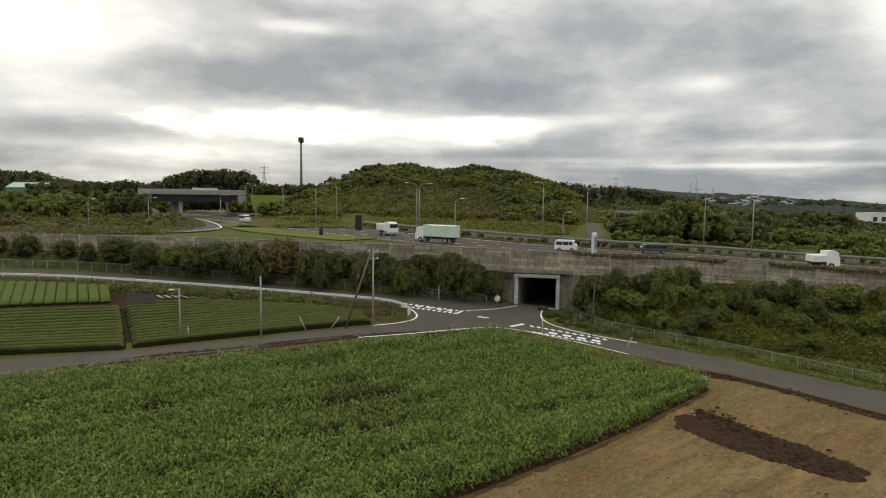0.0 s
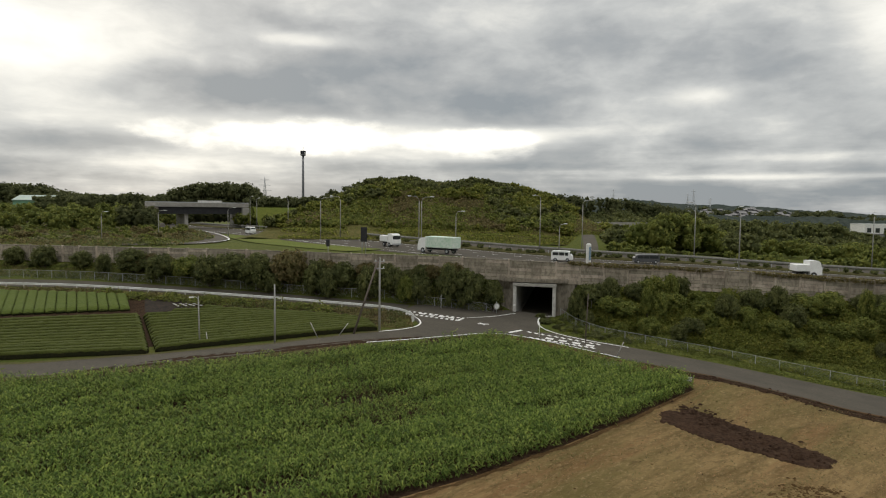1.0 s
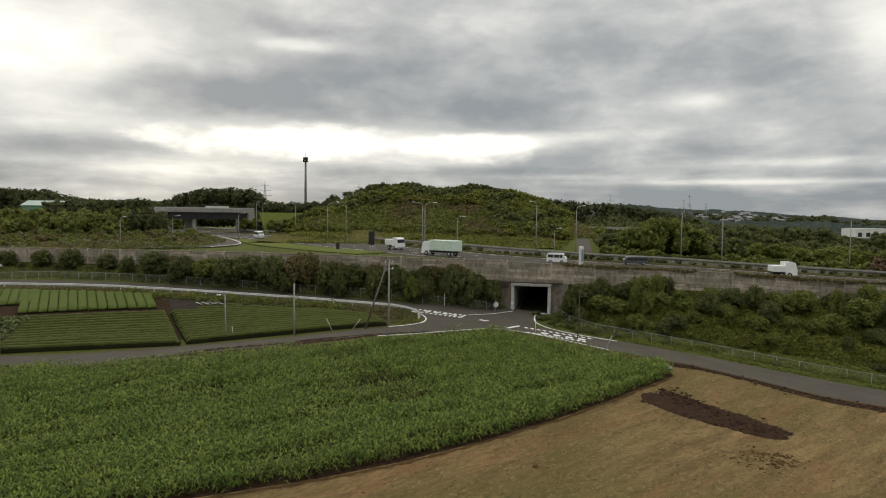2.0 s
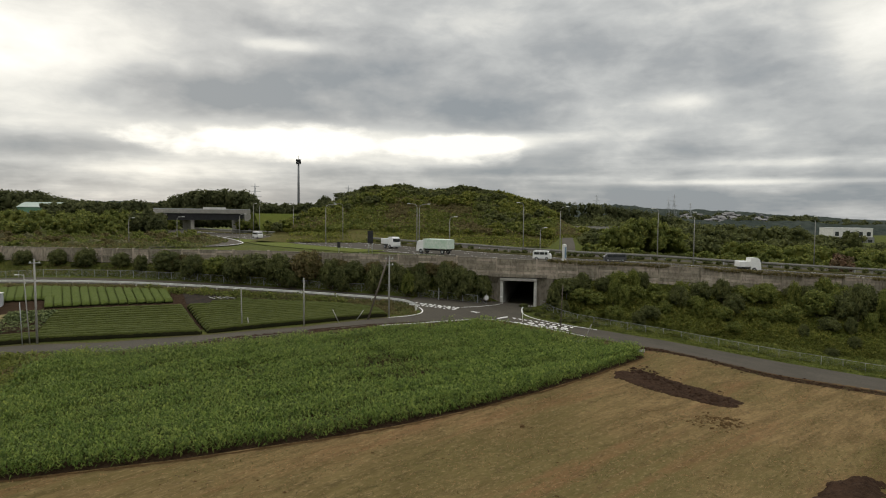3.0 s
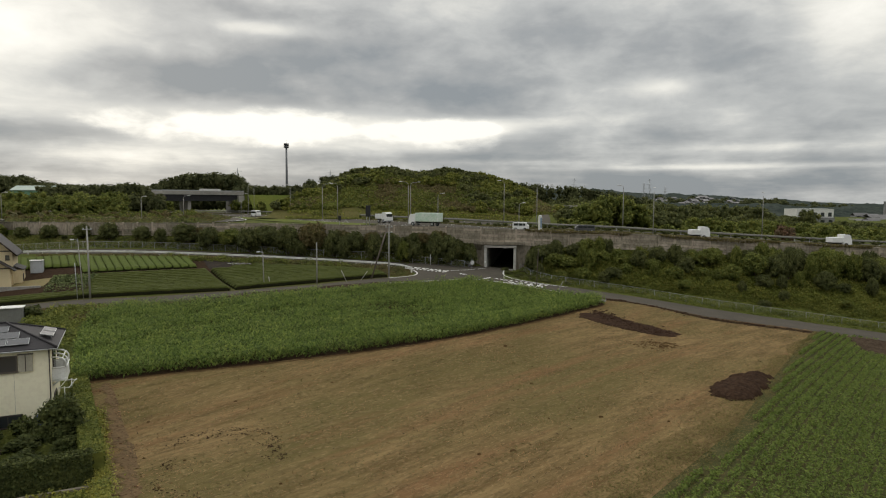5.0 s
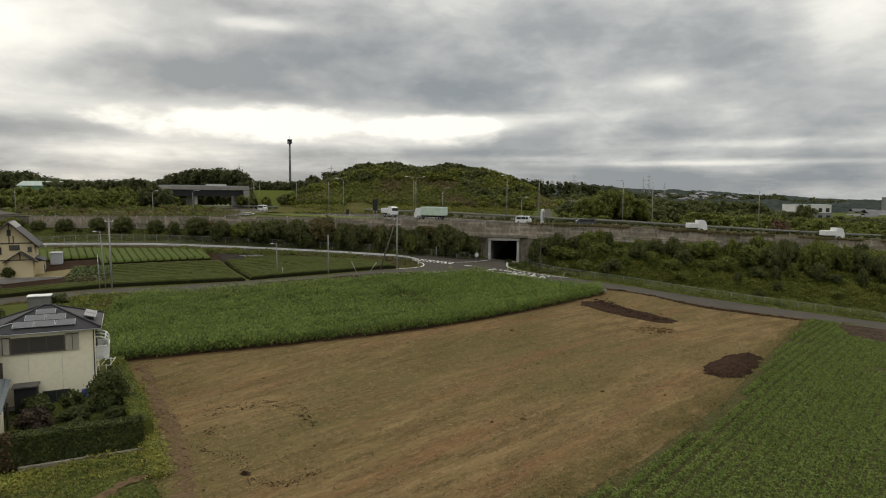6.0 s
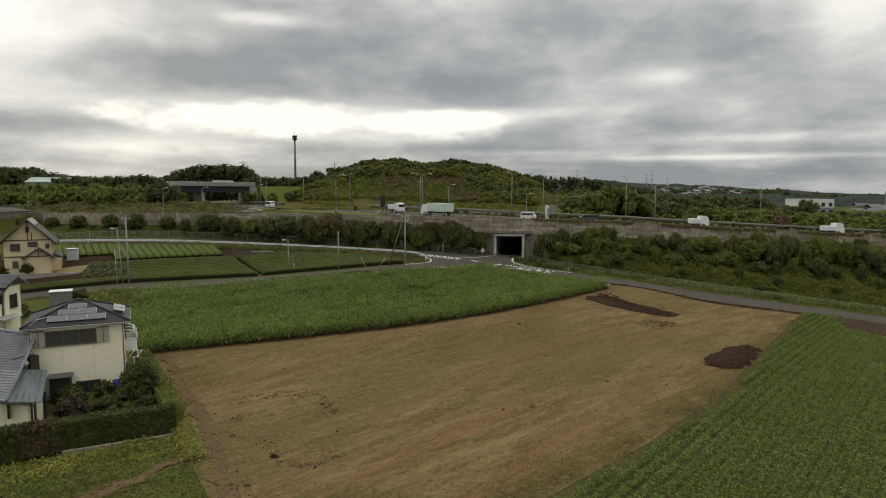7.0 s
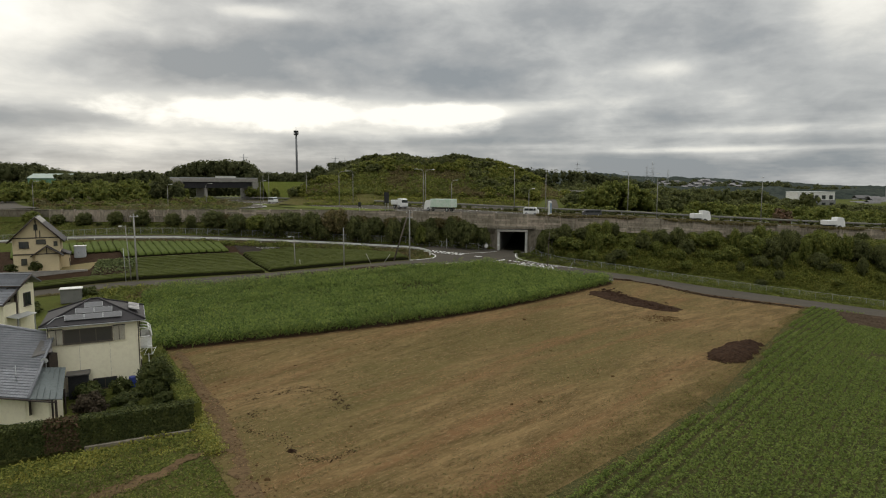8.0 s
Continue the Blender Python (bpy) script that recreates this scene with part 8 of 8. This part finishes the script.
woods("brush_pale", "pale yellow-green scrub on waste ground", yl, surface("pale_plume", (0.24, 0.22, 0.12), (0.2, 0.19, 0.1), 0.5, 0.8, 2.0, (0.15, 0.15, 0.07), 0.0, island=0.3, trans=0.4, spec=0.05), 60, 0.3, 9)

rt, rg = [], []
rt += belt([(46, 13.6), (54, 15.0), (58, 15.4), (76, 14.6), (92, 13.8)], 146, 8, 42, 2.4, 3.8, 21)
rg += belt([(56, 16.0), (59.2, 17.6), (62.4, 19.1), (65.6, 19.6), (69.5, 19.0), (74, 16)], 135, 3, 22, 2.2, 3.4, 22)
rt += belt([(76, 15.0), (94, 15.7), (100.5, 16.7), (107, 15.8), (118, 14.6), (127, 12.6), (136, 12.2), (146, 11.0), (160, 9.0), (200, 7)], 178, 14, 95, 2.6, 4.4, 23)
rg += belt([(80, 12.0), (110, 12.0), (140, 10.5), (190, 7)], 150, 14, 60, 2.2, 3.8, 24)
rt += belt([(90, 17.5), (160, 15.6), (195, 12.0), (215, 8.0), (330, 5)], 260, 30, 90, 3.4, 5.6, 25)
rt += belt([(60, 16.0), (110, 17.5), (150, 17), (200, 15.5)], 240, 16, 50, 3.0, 5.0, 27)
rt += belt([(130, 21), (200, 19.5), (270, 14.5), (305, 8.0), (340, 2.0), (480, 1)], 420, 50, 110, 4.5, 7.0, 26)
def clear_of_road(trees, half=5.0):
    """Leaves out the trees that would stand on the climbing road."""
    return [q for q in trees if min((Vector((q[0], q[1])) - p).length for p in hc) > half]


rt, rg = clear_of_road(rt), clear_of_road(rg)
woods("right_woods", "dark mixed woods beyond the expressway", rt, M_LEAF_DARK, 190, 0.5, 12)
woods("right_trees", "large green leafy trees behind the barrier", rg, M_LEAF, 300, 0.36, 13)
red = make_tree("red_tree", "tree with dull reddish-brown foliage", "tree", "", 51, 2.6, 6.0, 0.6, 7, 900, 0.28, surface("dull_red_leaf", (0.12, 0.06, 0.03), (0.10, 0.075, 0.03), 0.5, 0.8, 4.0, (0.07, 0.035, 0.02), 0.0, island=0.3))
red.matrix_basis = pose(96, 104, 5.2)

# bushes left of the climbing road
woods("barrier_bushes", "green bushes behind the median barrier", [(x, wall_y(x) + R.uniform(39, 46), flat(x, 120) - 0.3, R.uniform(1.2, 2.2), R.uniform(1.6, 3.4)) for x in [R.uniform(46, 160) for i in range(70)]], M_LEAF, 130, 0.32, 14)


# far ridges and plain, as a broad bumpy sheet of woodland
def ridge_z(skyline, y, depth, seed, x, yy):
    f = math.sin(math.pi * clamp((yy - y + depth) / (2 * depth), 0, 1))
    return -8 + max(0.0, (line_y(skyline, x) + 8) * f + f * (5.0 * noise.noise((x * 0.02, yy * 0.02, seed)) + 2.5 * noise.noise((x * 0.09, yy * 0.09, seed)) + 3.2 * noise.noise((x * 0.5, yy * 0.5, seed))))


def far_ridge(name, skyline, y, depth, label, seed):
    x0, x1 = skyline[0][0], skyline[-1][0]
    rows = [[(x, y - depth + 2 * depth * j / 12, ridge_z(skyline, y, depth, seed, x, y - depth + 2 * depth * j / 12)) for x in tone(x0, x1, 420)] for j in range(13)]
    tagged(strip_mesh(name, rows, M_FAR_HAZED), label, "ridge", kind="structure")


TOWN = [(380, 4), (480, 17), (560, 19), (700, 17), (800, 12), (950, 4), (1200, 0)]
far_ridge("backdrop_town_slope", TOWN, 1050, 260, "dull green slope under the far town", 9)
far_ridge("backdrop_ridge", [(150, 26), (300, 33), (431, 46), (571, 48), (686, 40), (801, 36), (918, 35), (1008, 28), (1128, 23), (1263, 15), (1700, 12), (2200, 14)], 1500, 160, "dark wooded ridge on the horizon", 3)
far_ridge("backdrop_ridge_left", [(-1600, 40), (-1000, 46), (-500, 40), (-200, 36), (100, 38), (250, 30)], 1500, 160, "dark wooded ridge far off", 5)
far_ridge("backdrop_ridge_near", [(110, 10), (200, 19), (300, 19), (420, 14), (620, 10), (900, 6)], 720, 90, "dark wooded rise beyond the valley", 7)

woods("town_woods", "dark woods on the slope round the far town", [(x, y, ridge_z(TOWN, 1050, 260, 9, x, y) - 3, r, r * 1.3) for x, y, r in ((R.uniform(400, 860), R.uniform(830, 1030), R.uniform(5, 11)) for i in range(150))], M_LEAF_HAZED, 60, 1.0, 31, nb=4)

# ---------------------------------------------------------------- buildings far off
M_PALEWALL = surface("pale_building_wall", (0.22, 0.218, 0.215), (0.18, 0.18, 0.178), 0.05, 0.9, 0.6, (0.15, 0.15, 0.148), 0.0, random_ob=0.25)
M_PALEROOF = surface("dull_roof", (0.14, 0.135, 0.135), (0.19, 0.178, 0.172), 0.05, 0.8, 0.6, (0.11, 0.11, 0.11), 0.0, random_ob=0.4)


def far_building(x, y, z, w, d, h, rz, roof, label, storeys=2, flat_roof=False, wall_mat=None):
    t = thing("building", x, y, z, label, "building", "far buildings", rz=rz)
    boxed("wall", (0, 0, h / 2), (w, d, h), wall_mat or M_PALEWALL, t)
    if flat_roof:
        boxed("roof", (0, 0, h + 0.2), (w + 0.4, d + 0.4, 0.4), roof, t)
    else:
        for s in (-1, 1):
            sheet("roof", [(-w / 2 - 0.5, s * (d / 2 + 0.5), h), (w / 2 + 0.5, s * (d / 2 + 0.5), h), (w / 2 + 0.5, 0, h + d * 0.25), (-w / 2 - 0.5, 0, h + d * 0.25)], roof, t, thick=0.25)
    n = max(1, int(w / 5))
    for s in range(storeys):
        for i in range(n):
            boxed("window", (-w / 2 + w * (i + 0.5) / n, -d / 2 - 0.02, h * (s + 0.5) / storeys), (w / n * 0.5, 0.08, h / storeys * 0.4), M_GLASS, t)


R2 = random.Random(5)
for i in range(60):                     # houses climbing a far slope
    y = R2.uniform(890, 1060)
    x = y * R2.choice((R2.uniform(0.5, 0.68), R2.gauss(0.6, 0.03)))
    far_building(x, y, ridge_z(TOWN, 1050, 260, 9, x, y) - 1.6, R2.uniform(6, 12), R2.uniform(6, 9), R2.uniform(3.2, 6.5), R2.uniform(-30, 30), M_PALEROOF, "small pale house in the far town", 2)
for i in range(14):                     # roofs in the valley
    y = R2.uniform(420, 640)
    x = y * R2.uniform(0.93, 1.06)
    far_building(x, y, -9 + (y - 420) * 0.02, R2.uniform(14, 26), R2.uniform(9, 14), R2.uniform(5, 8), R2.uniform(-20, 20), M_PALEROOF, "grey-roofed building in the valley", 2)
far_building(353, 420, 3.2, 29, 18, 8.0, -8, M_WHITE, "long white warehouse in the valley", 1, True, M_WHITE)
far_building(338, 396, 0.5, 24, 14, 4.6, -8, M_PALEROOF, "long grey-roofed workshop in the valley", 1, True)
far_building(640, 640, -6, 12, 16, 24, -10, M_PALEROOF, "brownish apartment block far off", 6, True)
gb = thing("hall", -167.5, 322, 15.8, "long hall with pale green roof and white gable", "building", rz=-14)
M_GREENSHEET = surface("green_sheet", (0.12, 0.25, 0.16), (0.15, 0.28, 0.19), 0.3, 0.6, 2.0)
M_PALEGREEN = surface("pale_green_roof", (0.36, 0.42, 0.37), (0.32, 0.38, 0.33), 0.2, 0.6, 1.5, (0.28, 0.33, 0.29), 0.0)
boxed("wall", (0, 0, 2.3), (23, 9, 4.6), M_PALEWALL, gb)
boxed("green_side", (0, -4.55, 3.4), (23.2, 0.12, 2.8), M_GREENSHEET, gb, "green side panel")
sheet("roof", [(-11.8, -5.1, 4.8), (11.8, -5.1, 4.8), (11.8, 0, 7.2), (-11.8, 0, 7.2)], M_PALEGREEN, gb, thick=0.2)
sheet("roof", [(-11.8, 5.1, 4.8), (-11.8, 0, 7.2), (11.8, 0, 7.2), (11.8, 5.1, 4.8)], M_PALEGREEN, gb, thick=0.2)
bm = bmesh.new()
bm.faces.new([bm.verts.new(v) for v in ((11.85, -5.0, 0), (11.85, 5.0, 0), (11.85, 5.0, 4.7), (11.85, 0, 7.1), (11.85, -5.0, 4.7))])
part("gable", bm, M_WHITE, gb, "white gable end")
boxed("base", (0, 0, -3.4), (23, 9, 7.0), M_CONCRETE, gb)

# overpass over the slip roads
ov = thing("overpass", -66.8, 229.0, 10.4, "wide concrete overpass with dark steel girders", "bridge", rz=41)
L = 34
boxed("deck", (0, 0, 8.1), (L, 9, 0.6), M_CONC_LIGHT, ov)
boxed("girder", (0, -3.6, 6.6), (L - 3, 0.6, 2.5), M_BLACK, ov, "dark steel girder")
boxed("girder", (0, 3.2, 6.6), (L - 3, 0.6, 2.5), M_BLACK, ov, "dark steel girder")
boxed("soffit", (0, 0, 7.5), (L - 3, 7, 0.3), M_BLACK, ov)
for s in (-1, 1):
    boxed("parapet", (0, s * 4.4, 8.75), (L, 0.3, 0.9), M_CONC_LIGHT, ov)
    boxed("railing", (0, s * 4.4, 9.4), (L, 0.1, 0.3), M_STEEL, ov)
for x in (-6,):
    boxed("pier", (x, 0, 2.9), (1.4, 6.5, 5.8), M_CONC_LIGHT, ov, bevel=0.1)
boxed("abutment", (L / 2 - 1.0, 0, 3.8), (3.2, 10, 7.6), M_CONC_LIGHT, ov, bevel=0.1)
boxed("abutment", (-L / 2 + 0.2, 0, 3.8), (1.6, 9, 7.6), M_CONCRETE, ov, bevel=0.1)
boxed("sign_gantry", (2, -4.6, 9.7), (9, 0.15, 0.8), M_WHITE, ov, "pale sign board on the parapet")
sheet("embankment", [(L / 2, -6, 8.0), (L / 2 + 26, -6, 8.0), (L / 2 + 26, 6, 8.0), (L / 2, 6, 8.0)], M_BRIGHTGRASS, ov, thick=8)
sheet("slope", [(L / 2 + 1, -6, 7.9), (L / 2 + 26, -6, 7.9), (L / 2 + 30, -15, 0.2), (L / 2 - 1, -14, 0.2)], M_BRIGHTGRASS, ov, thick=0.2)
ov2 = thing("overpass", 82, 205, 8.5, "grey concrete overpass among the trees", "bridge", rz=-6)
boxed("deck", (0, 0, 5.0), (34, 8, 0.7), M_CONC_LIGHT, ov2)
boxed("parapet", (0, -4, 5.8), (34, 0.3, 1.0), M_CONC_LIGHT, ov2)
for x in (-10, 6):
    boxed("pier", (x, 0, 2.3), (1.2, 5, 4.8), M_CONCRETE, ov2)

# mast with antenna head
mast = thing("antenna_mast", -41, 316, 9.0, "tall slender grey antenna mast with round platforms", "mast")
tubed("pole", [(0, 0, 0), (0, 0, 20), (0, 0, 37.5)], [0.75, 0.6, 0.45], surface("mast_grey", (0.16, 0.165, 0.17), (0.13, 0.135, 0.14), 0.3, 0.6, 2.0), mast, sides=12)
for z, r in ((35.2, 1.25), (37.0, 1.15)):
    bm = bmesh.new()
    bmesh.ops.create_cone(bm, cap_ends=True, segments=16, radius1=r, radius2=r, depth=0.3, matrix=pose(0, 0, z))
    part("platform", bm, M_BLACK, mast)
for k in range(6):
    a = math.tau * k / 6
    boxed("antenna", (math.cos(a) * 1.1, math.sin(a) * 1.1, 36.4), (0.35, 0.35, 2.2), M_BLACK, mast)
tubed("lightning_rod", [(0, 0, 37.4), (0, 0, 39.4)], 0.08, M_STEEL, mast)


def pylon(x, y, z, h):
    t = thing("pylon", x, y, z, "thin grey lattice power pylon on the skyline", "pylon", "pylons", rz=30)
    for a, b in ((-1, -1), (1, -1), (1, 1), (-1, 1)):
        tubed("leg", [(a * h * 0.09, b * h * 0.09, 0), (a * h * 0.02, b * h * 0.02, h * 0.7), (0, 0, h)], 0.2, M_STEEL, t, sides=4)
    for q, w in ((0.68, 0.16), (0.8, 0.14), (0.92, 0.1)):
        boxed("crossarm", (0, 0, h * q), (h * w * 2, 0.4, 0.4), M_STEEL, t)
    for k in range(6):
        s = 0.09 - 0.012 * k
        for sg in (-1, 1):
            tubed("brace", [(-sg * h * s, -h * s, h * k * 0.12), (sg * h * (s - 0.012), -h * (s - 0.012), h * (k + 1) * 0.12)], 0.16, M_STEEL, t, sides=4)


for x, y, z, h in ((371, 1000, 16, 41), (497, 1000, 16, 35), (507, 1000, 16, 42), (536, 1000, 16, 28), (-130, 700, 14, 38), (-30, 760, 14, 40), (-18, 740, 14, 36)):
    pylon(x, y, flat(x, y) - 0.3, h + z - flat(x, y))
